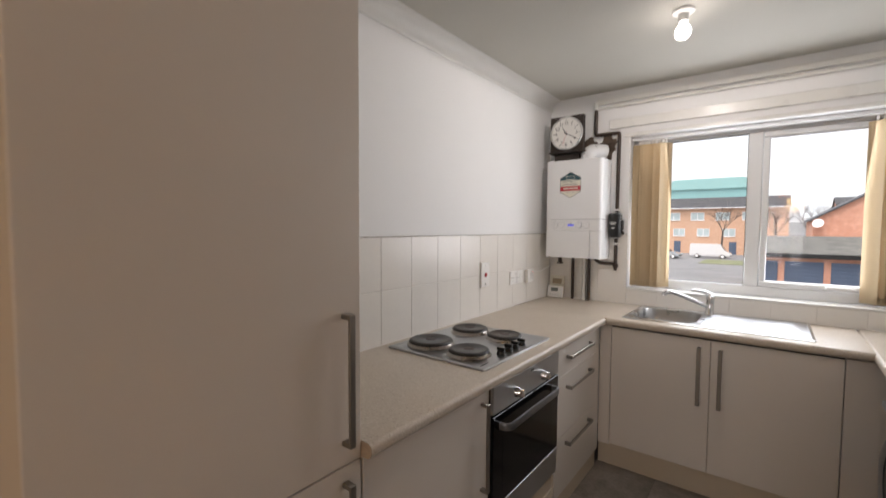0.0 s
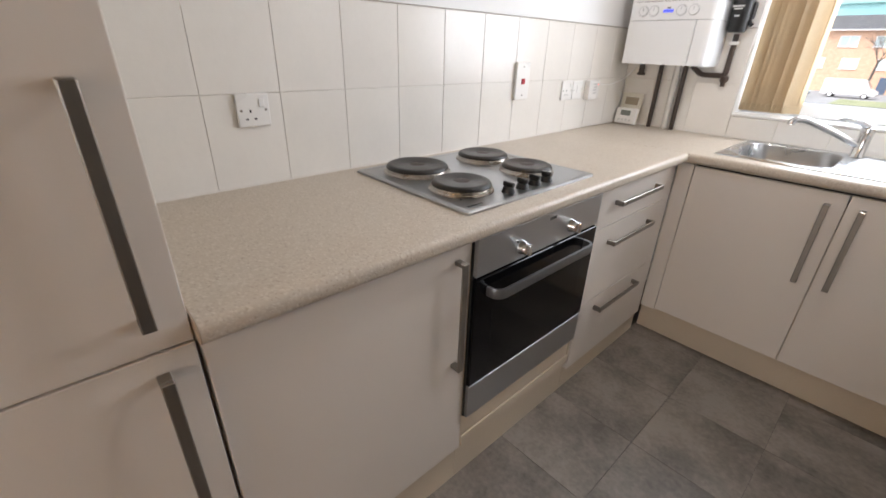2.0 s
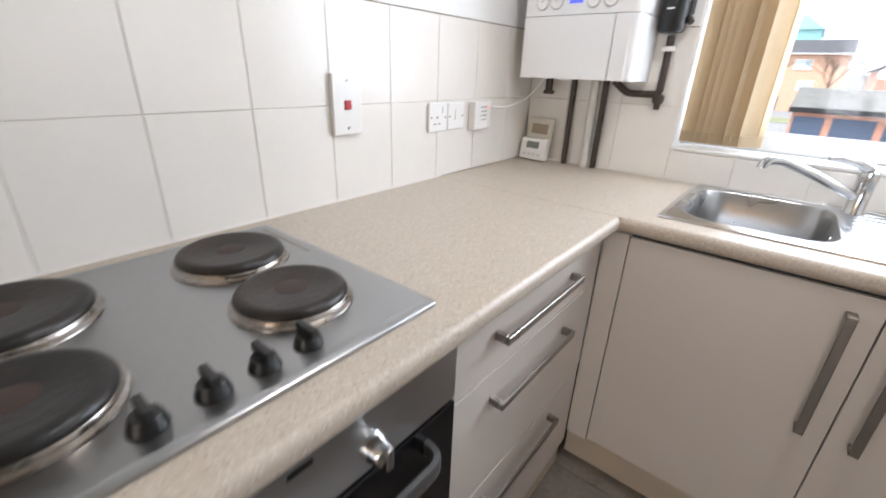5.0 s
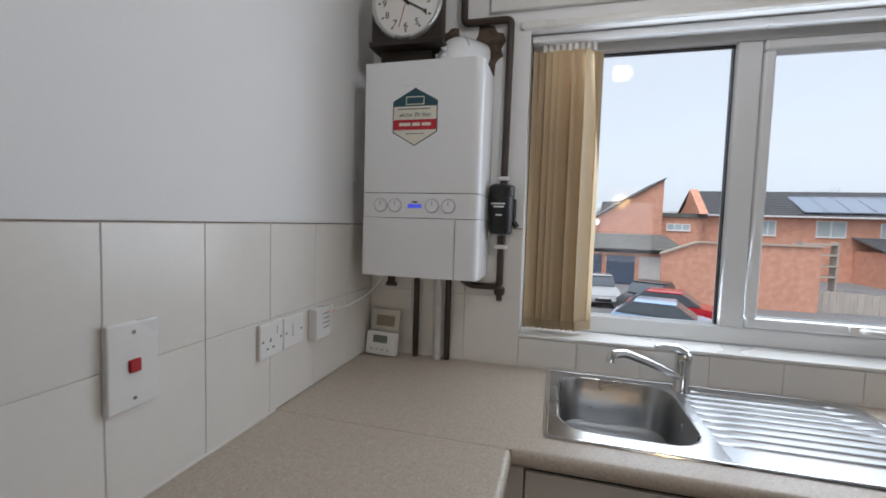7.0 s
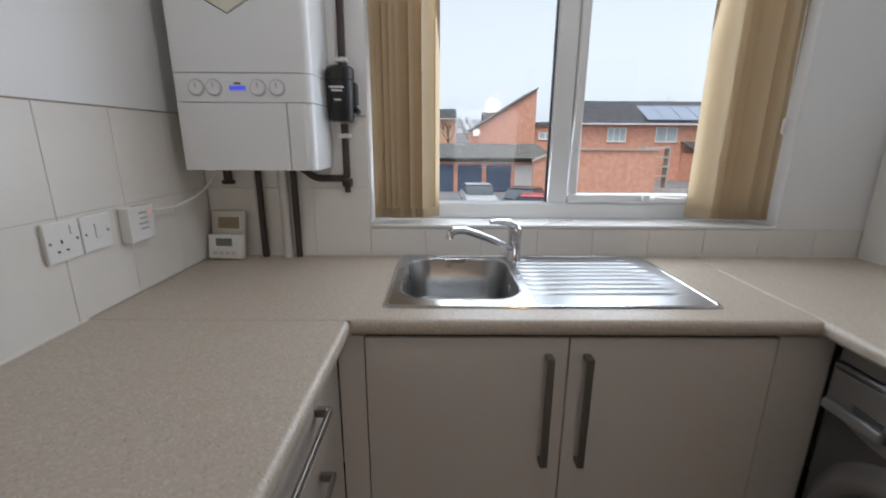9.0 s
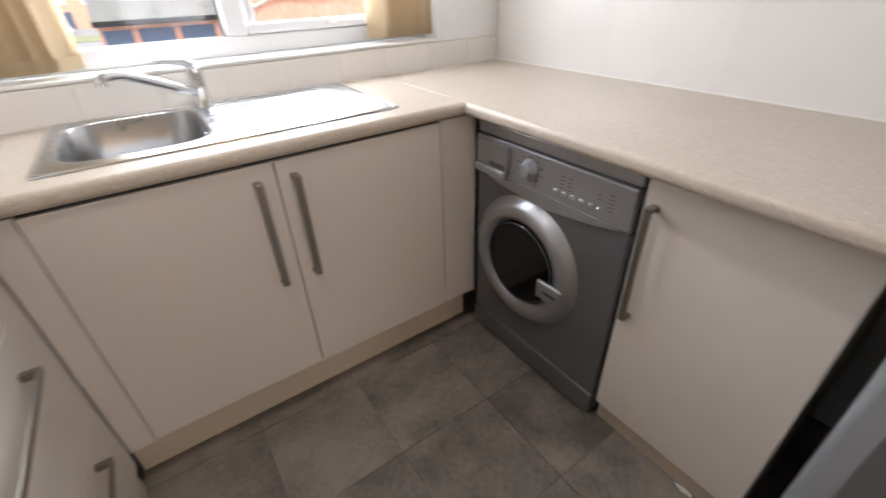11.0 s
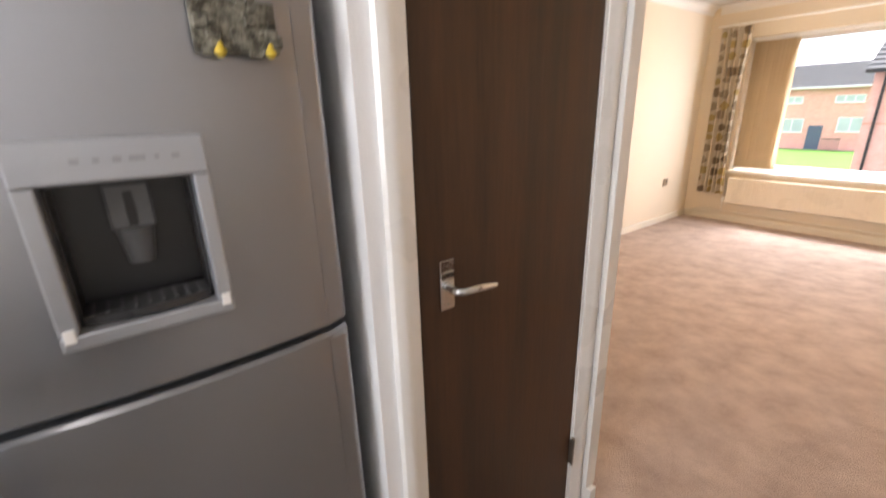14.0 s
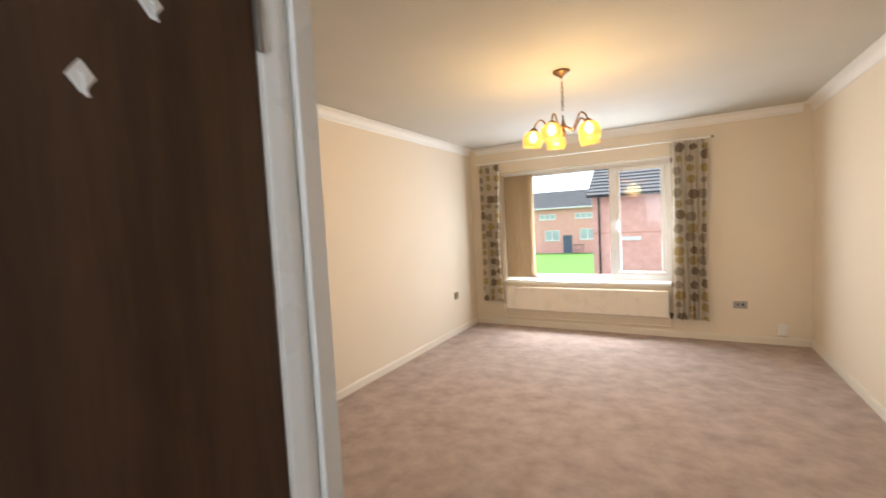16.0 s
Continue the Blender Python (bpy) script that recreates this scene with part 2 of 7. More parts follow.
CABINET = surface("cashmere_cabinet_front", (0.65, 0.592, 0.535), 0.28, vary=0.02, scale=3, grain=200, bump=0.0, rough_vary=0.0)
CARCASS = surface("cream_carcass_board", (0.58, 0.49, 0.38), 0.5, vary=0.05, scale=6)
NICKEL = surface("brushed_nickel", (0.29, 0.265, 0.235), 0.32, 0.9, vary=0.06, scale=8, grain=300, bump=0.03, stretch=(1, 1, 0.1))
STEEL = surface("brushed_steel", (0.50, 0.51, 0.52), 0.28, 1.0, vary=0.05, scale=7, grain=250, bump=0.03, stretch=(0.15, 1, 1))
STEEL_DARK = surface("dull_steel", (0.36, 0.37, 0.39), 0.36, 1.0, vary=0.05, scale=7, grain=250, bump=0.03)
CHROME = surface("chrome", (0.72, 0.73, 0.74), 0.1, 1.0, vary=0.02, bump=0.0, rough_vary=0.04)
BLACK_GLASS = surface("black_oven_glass", (0.004, 0.004, 0.005), 0.10, vary=0.1, bump=0.0, rough_vary=0.03, spec=0.25)
BLACK = surface("black_plastic", (0.012, 0.012, 0.012), 0.35, vary=0.1, bump=0.02)
DARK_GAP = surface("dark_gap_fill", (0.03, 0.028, 0.025), 0.8, vary=0.1)
HOTPLATE = two_tone("cast_iron_hotplate", (0.006, 0.005, 0.0045), (0.030, 0.018, 0.012), 9, 0.40, (0.42, 0.72), 0.1)
WHITE_PLASTIC = surface("white_plastic", (0.80, 0.79, 0.77), 0.3, vary=0.02, bump=0.0)
BOILER = surface("white_enamel", (0.80, 0.81, 0.82), 0.16, vary=0.02, bump=0.0, rough_vary=0.03)
FRIDGE = surface("silver_grey_paint", (0.34, 0.35, 0.37), 0.34, 0.85, vary=0.03, scale=4, grain=400, bump=0.02)
FRIDGE_TRIM = surface("pale_silver_plastic", (0.40, 0.42, 0.45), 0.33, 0.5, vary=0.03, bump=0.0)
WASHER = surface("graphite_paint", (0.165, 0.165, 0.172), 0.38, 0.5, vary=0.04, scale=6, bump=0.02)
WASHER_PANEL = surface("silver_plastic", (0.39, 0.395, 0.41), 0.34, 0.75, vary=0.03, bump=0.02)
WORKTOP = speckled("speckled_beige_laminate", (0.50, 0.43, 0.352), (0.66, 0.60, 0.525), (0.34, 0.27, 0.205))
VINYL = two_tone("grey_stone_vinyl", (0.115, 0.100, 0.088), (0.275, 0.242, 0.214), 4.5, 0.45, (0.34, 0.68), 0.08, fine=60, island=40)
VINYL_JOINT = surface("vinyl_joint", (0.115, 0.102, 0.092), 0.6, vary=0.1)
CARPET = two_tone("mauve_brown_carpet", (0.40, 0.305, 0.26), (0.62, 0.505, 0.445), 6.0, 0.95, (0.27, 0.68), 1.0, fine=190, bump_dist=0.014)
DARK_WOOD = two_tone("dark_brown_veneer", (0.032, 0.0138, 0.0060), (0.080, 0.0345, 0.0145), 14, 0.45, (0.3, 0.75), 0.05, stretch=(1, 1, 0.07), fine=150)
BROWN_PIPE = surface("brown_painted_pipe", (0.045, 0.028, 0.020), 0.4, vary=0.25, scale=20, bump=0.05)
GLASS = glass("window_glass")
BLIND = fabric("cream_blind_fabric", (0.56, 0.44, 0.285), 0.85, 0.30)
SAGE = surface("metal_strip", (0.70, 0.70, 0.69), 0.35, 0.8, vary=0.05)

# ---- structure ----
H = 2.41
structure("floor", boxes((-0.1, 2.475, 0.835, 3.76, -0.16, -0.004)), VINYL_JOINT, "dark joints under grey stone-effect vinyl floor tiles", "floor")
structure("carpet_floor", boxes((-0.29, 3.58, -4.05, 0.812, -0.16, 0.0)), CARPET, "mauve-brown fitted carpet worn into soft patches", "carpet")
structure("threshold_strip", boxes((0.30, 1.70, 0.810, 0.838, -0.01, 0.006), bevel=0.003), SAGE, "silver metal threshold strip between vinyl and carpet", "trim")
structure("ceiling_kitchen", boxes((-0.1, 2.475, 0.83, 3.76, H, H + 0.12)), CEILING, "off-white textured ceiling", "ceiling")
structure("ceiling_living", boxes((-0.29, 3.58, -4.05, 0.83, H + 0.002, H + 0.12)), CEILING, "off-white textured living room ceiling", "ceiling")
structure("wall_west", boxes((-0.1, 0.0, 0.715, 4.03, -0.16, H)), WHITE_WALL, "white painted kitchen wall", "wall")
structure("wall_east", boxes((2.375, 2.475, 0.83, 4.03, -0.16, H)), WHITE_WALL, "white painted kitchen wall", "wall")
WX0, WX1, WZ0, WZ1 = 0.58, 2.05, 1.013, 2.075
structure("wall_north", boxes((0.0, 2.375, 3.75, 4.03, -0.16, WZ0), (0.0, 2.375, 3.75, 4.03, WZ1, H), (0.0, WX0, 3.75, 4.03, WZ0, WZ1), (WX1, 2.375, 3.75, 4.03, WZ0, WZ1)), WHITE_WALL, "white painted window wall", "wall")
structure("wall_partition", boxes((1.70, 3.48, 0.73, 0.83, -0.16, H), (-0.19, 1.70, 0.73, 0.83, 2.14, H), (-0.19, -0.1, 0.73, 0.83, -0.16, 2.14)), CREAM_WALL, "partition wall between kitchen and living room", "wall")
structure("wall_cupboard", boxes((1.70, 1.78, 1.425, 1.52, -0.16, H), (1.70, 1.78, 0.83, 0.845, -0.16, H), (1.70, 1.78, 0.845, 1.425, 2.03, H), (1.78, 2.375, 1.44, 1.52, -0.16, H)), WHITE_WALL, "white painted cupboard partition", "wall")
LX0, LX1, LZ0, LZ1 = 1.03, 3.05, 0.60, 2.05
structure("wall_living_south", boxes((-0.19, 3.48, -4.25, -3.95, -0.16, LZ0), (-0.19, 3.48, -4.25, -3.95, LZ1, H), (-0.19, LX0, -4.25, -3.95, LZ0, LZ1), (LX1, 3.48, -4.25, -3.95, LZ0, LZ1)), CREAM_WALL, "cream painted living room window wall", "wall")
structure("wall_living_east", boxes((3.48, 3.58, -4.25, 0.83, -0.16, H)), CREAM_WALL, "cream painted living room wall", "wall")
structure("wall_living_west", boxes((-0.29, -0.19, -4.25, 0.83, -0.16, H)), CREAM_WALL, "cream painted living room wall", "wall")


# ---- kitchen units ----
def bar_handle(name, parent, ends, out, size=0.012, stand=0.032, label="brushed nickel bar handle"):
    """A square bar on two posts; ends are the bar's ends on the front, out the way away from it."""
    a, b, o = Vector(ends[0]), Vector(ends[1]), Vector(out)
    bm = bmesh.new()
    d = (b - a).normalized()
    s = d.cross(o)

    def slab(p0, p1, w, t0, t1):
        v = []
        for p in (p0, p1):
            for sw in (-w, w):
                for t in (t0, t1):
                    v.append(p + s * sw + o * t)
        x = [min(q[i] for q in v) for i in range(3)] + [max(q[i] for q in v) for i in range(3)]
        box(bm, x[0], x[3], x[1], x[4], x[2], x[5], bevel=0.0015)

    slab(a, b, size * 0.75, stand - size * 0.6, stand)
    slab(a, a + d * size, size * 0.75, 0.0, stand - size * 0.6 - 0.0003)
    slab(b - d * size, b, size * 0.75, 0.0, stand - size * 0.6 - 0.0003)
    return part(name, bm, NICKEL, parent, label)


FX = 0.586   # front plane of the units along the west wall
OX = 0.601   # front plane of the oven, a little proud of the units
FY = 3.178   # front plane of the sink unit
EX = 1.795   # front plane of the units along the east wall

# tall unit
tall = thing("tall_cabinet", "tall cashmere larder cabinet with two stacked doors", "cabinet", (0.3, 1.01, 0))
part("body", boxes((0.005, FX - 0.022, 0.716, 1.310, 0.15, 2.13), bevel=0.001), CARCASS, tall)
d = part("door", boxes((FX - 0.020, FX, 0.716, 1.309, 0.870, 2.128), bevel=0.002, seg=2), CABINET, tall)
bar_handle("handle", d, ((FX, 1.259, 0.922), (FX, 1.259, 1.238)), (1, 0, 0))
d = part("door", boxes((FX - 0.020, FX, 0.716, 1.309, 0.152, 0.866), bevel=0.002, seg=2), CABINET, tall)
bar_handle("handle", d, ((FX, 1.259, 0.51), (FX, 1.259, 0.832)), (1, 0, 0))
part("plinth", boxes((0.02, FX - 0.018, 0.716, 1.310, 0, 0.148)), CARCASS, tall)

# base unit beside the tall one
base = thing("base_cabinet", "cashmere base cabinet with one door and a long bar handle", "cabinet", (0.3, 1.61, 0))
part("body", boxes((0.005, FX - 0.022, 1.314, 1.911, 0.15, 0.868)), CARCASS, base)
d = part("door", boxes((FX - 0.020, FX, 1.316, 1.910, 0.152, 0.866), bevel=0.002, seg=2), CABINET, base)
bar_handle("handle", d, ((FX, 1.865, 0.502), (FX, 1.865, 0.824)), (1, 0, 0))
part("plinth", boxes((0.02, FX - 0.018, 1.314, 1.911, 0, 0.148)), CARCASS, base)

# oven housing and oven
hous = thing("oven_housing", "cream board oven housing unit under the worktop", "cabinet", (0.3, 2.216, 0))
part("side_panel", boxes((0.005, FX - 0.004, 1.913, 1.918, 0.15, 0.868)), CARCASS, hous)
part("side_panel", boxes((0.005, FX - 0.004, 2.514, 2.519, 0.15, 0.868)), CARCASS, hous)
part("shelf", boxes((0.005, FX - 0.008, 1.919, 2.513, 0.15, 0.275), bevel=0.001), CARCASS, hous)
part("trim", boxes((FX - 0.007, FX - 0.001, 1.919, 2.513, 0.15, 0.19), bevel=0.001), CARCASS, hous)
part("plinth", boxes((0.02, FX - 0.018, 1.913, 2.519, 0, 0.148)), CARCASS, hous)


PANEL_STEEL = surface("oven_panel_steel", (0.52, 0.53, 0.54), 0.36, 1.0, vary=0.05, scale=5, grain=260, bump=0.03, stretch=(1, 0.12, 1))


def make_oven():
    ov = thing("oven", "built-in electric oven with steel panel and black glass door", "oven", (0.3, 2.216, 0.28))
    y0, y1 = 1.921, 2.511
    part("body", boxes((0.05, FX + 0.0005, y0, y1, 0.278, 0.864)), DARK_GAP, ov)
    p = part("control_panel", boxes((FX + 0.001, OX, y0, y1, 0.758, 0.864), bevel=0.002), PANEL_STEEL, ov, "brushed steel control panel")
    part("logo", boxes((OX + 0.0002, OX + 0.0010, 2.218, 2.250, 0.842, 0.850)), BLACK, p)
    part("indicator", lathe(bmesh.new(), (OX, 2.075, 0.816), (1, 0, 0), ((0.003, 0), (0.003, 0.001)), 12), BLACK, p)
    for y in (2.090, 2.334):
        k = part("knob", lathe(bmesh.new(), (OX, y, 0.797), (1, 0, 0), ((0.021, 0), (0.020, 0.008), (0.017, 0.014), (0.0165, 0.022), (0.014, 0.026)), 28), CHROME, ov, "satin chrome knob", True)
        part("grip", boxes((OX + 0.016, OX + 0.036, y - 0.006, y + 0.006, 0.780, 0.814), bevel=0.003, seg=2), CHROME, k)
    door = part("door", boxes((FX + 0.001, OX, y0, y1, 0.402, 0.750), bevel=0.002), BLACK_GLASS, ov, "black glass oven door")
    part("inner_window", boxes((OX + 0.0002, OX + 0.0006, y0 + 0.07, y1 - 0.07, 0.45, 0.67)), surface("oven_window", (0.006, 0.006, 0.006), 0.10, vary=0.2, bump=0, spec=0.2), door)
    bm = bmesh.new()
    zc = 0.706
    prof = bent([(OX, 1.968, zc), (OX + 0.038, 1.968, zc), (OX + 0.038, 2.440, zc), (OX, 2.440, zc)], 0.032, 6)
    rings = []
    for i, q in enumerate(prof):
        dd = (prof[min(i + 1, len(prof) - 1)] - prof[max(i - 1, 0)]).normalized()
        n = dd.cross(Vector((0, 0, 1)))
        rings.append(loop_ring(bm, [q + n * a + Vector((0, 0, b)) for a, b in ((-0.005, -0.013), (0.004, -0.014), (0.006, -0.009), (0.006, 0.009), (0.004, 0.014), (-0.005, 0.013))]))
    for a, b in zip(rings, rings[1:]):
        bridge(bm, a, b)
    bm.faces.new(rings[0])
    bm.faces.new(rings[-1])
    part("handle", bm, surface("satin_grey_handle", (0.20, 0.20, 0.205), 0.34, 0.8, vary=0.05, bump=0.02), door, "curved satin grey handle", True)
    part("kick_panel", boxes((FX + 0.001, OX - 0.002, y0, y1, 0.280, 0.398), bevel=0.002), PANEL_STEEL, ov, "brushed steel lower trim")


make_oven()

# drawers
dr = thing("drawer_cabinet", "cashmere three-drawer base cabinet with bar handles", "cabinet", (0.3, 2.80, 0))
part("body", boxes((0.005, FX - 0.022, 2.521, 3.098, 0.11, 0.868)), CARCASS, dr)
for z0, z1, hz in ((0.716, 0.864, 0.800), (0.410, 0.712, 0.646), (0.112, 0.406, 0.358)):
    d = part("drawer_front", boxes((FX - 0.020, FX, 2.522, 3.096, z0, z1), bevel=0.002, seg=2), CABINET, dr)
    bar_handle("handle", d, ((FX, 2.644, hz), (FX, 2.985, hz)), (1, 0, 0))
part("plinth", boxes((0.02, FX - 0.018, 2.521, 3.176, 0, 0.108)), CARCASS, dr)
post = thing("corner_post", "cashmere corner filler post between the base units", "filler panel", (0.62, 3.15, 0))
part("panel", boxes((FX - 0.020, FX - 0.003, 3.100, 3.172, 0.112, 0.866), bevel=0.001), CABINET, post)
part("panel", boxes((FX - 0.003, 0.648, FY + 0.003, FY + 0.020, 0.15, 0.866), bevel=0.001), CABINET, post)

# sink unit
su = thing("sink_cabinet", "cashmere two-door sink base cabinet", "cabinet", (1.15, 3.45, 0))
part("body", boxes((0.66, 1.65, FY + 0.022, 3.745, 0.15, 0.72)), CARCASS, su)
for x0, x1, hx in ((0.651, 1.1445, 1.096), (1.1475, 1.652, 1.190)):
    d = part("door", boxes((x0, x1, FY, FY + 0.020, 0.160, 0.862), bevel=0.002, seg=2), CABINET, su)
    bar_handle("handle", d, ((hx, FY, 0.515), (hx, FY, 0.822)), (0, -1, 0))
part("plinth", boxes((FX - 0.016, 1.78, FY + 0.062, FY + 0.078, 0, 0.156)), CARCASS, su)
# dark strip added as the overhang's shade above the sink doors
part("worktop_shade_strip", boxes((0.652, 1.652, FY + 0.006, FY + 0.0215, 0.8632, 0.8692)), DARK_GAP, su, "dark strip standing in for the shade under the worktop")
fp = thing("filler_panel", "cashmere filler panel beside the washing machine", "filler panel", (1.71, 3.2, 0))
part("panel", boxes((1.655, 1.793, FY + 0.002, FY + 0.020, 0.158, 0.866), bevel=0.001), CABINET, fp)

# unit beside the washing machine
eu = thing("base_cabinet", "narrow cashmere base cabinet with one door beside the washing machine", "cabinet", (2.05, 2.36, 0))
part("body", boxes((EX + 0.022, 2.37, 2.153, 2.566, 0.09, 0.868)), CARCASS, eu)
d = part("door", boxes((EX, EX + 0.020, 2.152, 2.566, 0.092, 0.862), bevel=0.002, seg=2), CABINET, eu)
# near-black strip stands in for the worktop's shadow over this door
part("worktop_shade_strip", boxes((EX + 0.004, EX + 0.0215, 2.153, 2.566, 0.8632, 0.8692)), DARK_GAP, eu, "dark strip standing in for the shade under the worktop")
bar_handle("handle", d, ((EX, 2.538, 0.465), (EX, 2.538, 0.790)), (-1, 0, 0))
part("plinth", boxes((EX + 0.03, 2.37, 2.153, 2.566, 0, 0.088)), CARCASS, eu)


sc = thing("paper_scrap", "small torn white scrap lying against the plinth", "scrap", (1.803, 2.267, 0))
part("sheet", extrude_profile(bmesh.new(), [(1.810, 2.240, 0.0012), (1.818, 2.244, 0.0012), (1.820, 2.270, 0.0012), (1.814, 2.290, 0.0012), (1.806, 2.268, 0.0012)], (0.001, 0, 0.004)), WHITE_PLASTIC, sc)


def top_section(depth, t=0.040, r=0.016, n=6):
    """Section of a worktop: (distance from the wall, height), with a rounded nose."""
    pts = [(0, 0), (depth - r, 0)]
    for i in range(n + 1):
        q = radians(-90 + 90 * i / n)
        pts.append((depth - r + r * math.cos(q), r + r * math.sin(q)))
    for i in range(n + 1):
        q = radians(90 * i / n)
        pts.append((depth - r + r * math.cos(q), t - r + r * math.sin(q)))
    return pts + [(0, t)]


WT = 0.910
west_top = tagged(part("worktop", extrude_profile(bmesh.new(), [(0.003 + u, 1.314, WT - 0.04 + v) for u, v in top_section(0.617)], (0, 3.1695 - 1.314, 0)), WORKTOP, None, "", True), "beige speckled laminate worktop under the hob", "worktop")
SEALANT = surface("white_sealant", (0.72, 0.69, 0.64), 0.4, vary=0.08, scale=30, bump=0.02)
RAW_EDGE = surface("raw_laminate_edge", (0.36, 0.27, 0.19), 0.6, vary=0.2, scale=30, bump=0.1)
part("sealant", extrude_profile(bmesh.new(), [(0.0082, 1.316, WT + 0.0004), (0.0125, 1.316, WT + 0.0004), (0.0095, 1.316, WT + 0.0018), (0.0082, 1.316, WT + 0.0048)], (0, 1.853, 0)), SEALANT, west_top, "thin white sealant line")
part("end_strip", extrude_profile(bmesh.new(), [(0.003 + u, 1.3115, WT - 0.04 + v) for u, v in top_section(0.6175)], (0, 0.0022, 0)), RAW_EDGE, west_top, "brown cut end of the laminate")
for y in (1.326, 1.349):
    part("screw_cap", lathe(bmesh.new(), (0.136, y, WT), (0, 0, 1), ((0.005, 0), (0.005, 0.0008), (0.0035, 0.0014)), 14), SEALANT, west_top, "small pale plastic cap")


def taper_top(bm, x_wall, depth0, depth1, y0, y1, sign):
    """A worktop along y whose depth changes a little from end to end."""
    rings = [loop_ring(bm, [(x_wall + sign * u, y, WT - 0.04 + v) for u, v in top_section(dep)]) for y, dep in ((y0, depth0), (y1, depth1))]
    bridge(bm, *rings)
    bm.faces.new(rings[0])
    bm.faces.new(rings[1][::-1])
    return bm


bm = bmesh.new()
for x0, x1 in ((0.6215, 0.716), (1.062, 1.745)):
    extrude_profile(bm, [(x0, 3.747 - u, WT - 0.04 + v) for u, v in top_section(0.580)], (x1 - x0, 0, 0))
extrude_profile(bm, [(0.716, 3.747 - u - 0.44, WT - 0.04 + v) for u, v in top_section(0.140)], (1.062 - 0.716, 0, 0))
box(bm, 0.716, 1.062, 3.700, 3.747, WT - 0.04, WT)
box(bm, 0.003, 0.6215, 3.1705, 3.747, WT - 0.04, WT)
sink_top = tagged(part("worktop", bm, WORKTOP, None, "", True), "beige speckled laminate worktop round the sink", "worktop")
part("sealant", extrude_profile(bmesh.new(), [(0.02, 3.7416, WT + 0.0004), (0.02, 3.7373, WT + 0.0004), (0.02, 3.7403, WT + 0.0018), (0.02, 3.7416, WT + 0.0048)], (2.34, 0, 0)), SEALANT, sink_top, "thin white sealant line")
part("joint", boxes((0.02, 0.600, 3.1697, 3.1703, WT - 0.03, WT + 0.0003)), RAW_EDGE, sink_top, "fine dark joint line")
east_top = tagged(part("worktop", taper_top(bmesh.new(), 2.372, 0.655, 0.618, 2.146, 3.747, -1), WORKTOP, None, "", True), "beige speckled laminate worktop over the washing machine", "worktop")
part("sealant", extrude_profile(bmesh.new(), [(2.3652, 2.150, WT + 0.0004), (2.3610, 2.150, WT + 0.0004), (2.3640, 2.150, WT + 0.0018), (2.3652, 2.150, WT + 0.0048)], (0, 1.585, 0)), SEALANT, east_top, "thin white sealant line")
part("end_strip", extrude_profile(bmesh.new(), [(2.372 - u, 2.1435, WT - 0.04 + v) for u, v in top_section(0.6555)], (0, 0.0022, 0)), RAW_EDGE, east_top, "brown cut end of the laminate")


# ---- hob ----
HOB_STEEL = surface("worn_hob_steel", (0.40, 0.405, 0.41), 0.33, 1.0, vary=0.10, scale=9, grain=260, bump=0.03, stretch=(0.15, 1, 1))
RINGS = two_tone("heat_stained_steel", (0.16, 0.115, 0.075), (0.45, 0.43, 0.41), 9, 0.28, (0.3, 0.65), 0.02)
RUST = two_tone("rusty_iron", (0.018, 0.010, 0.008), (0.055, 0.027, 0.017), 40, 0.55, (0.3, 0.7), 0.1)
RINGS.node_tree.nodes["Principled BSDF"].inputs["Metallic"].default_value = 0.95


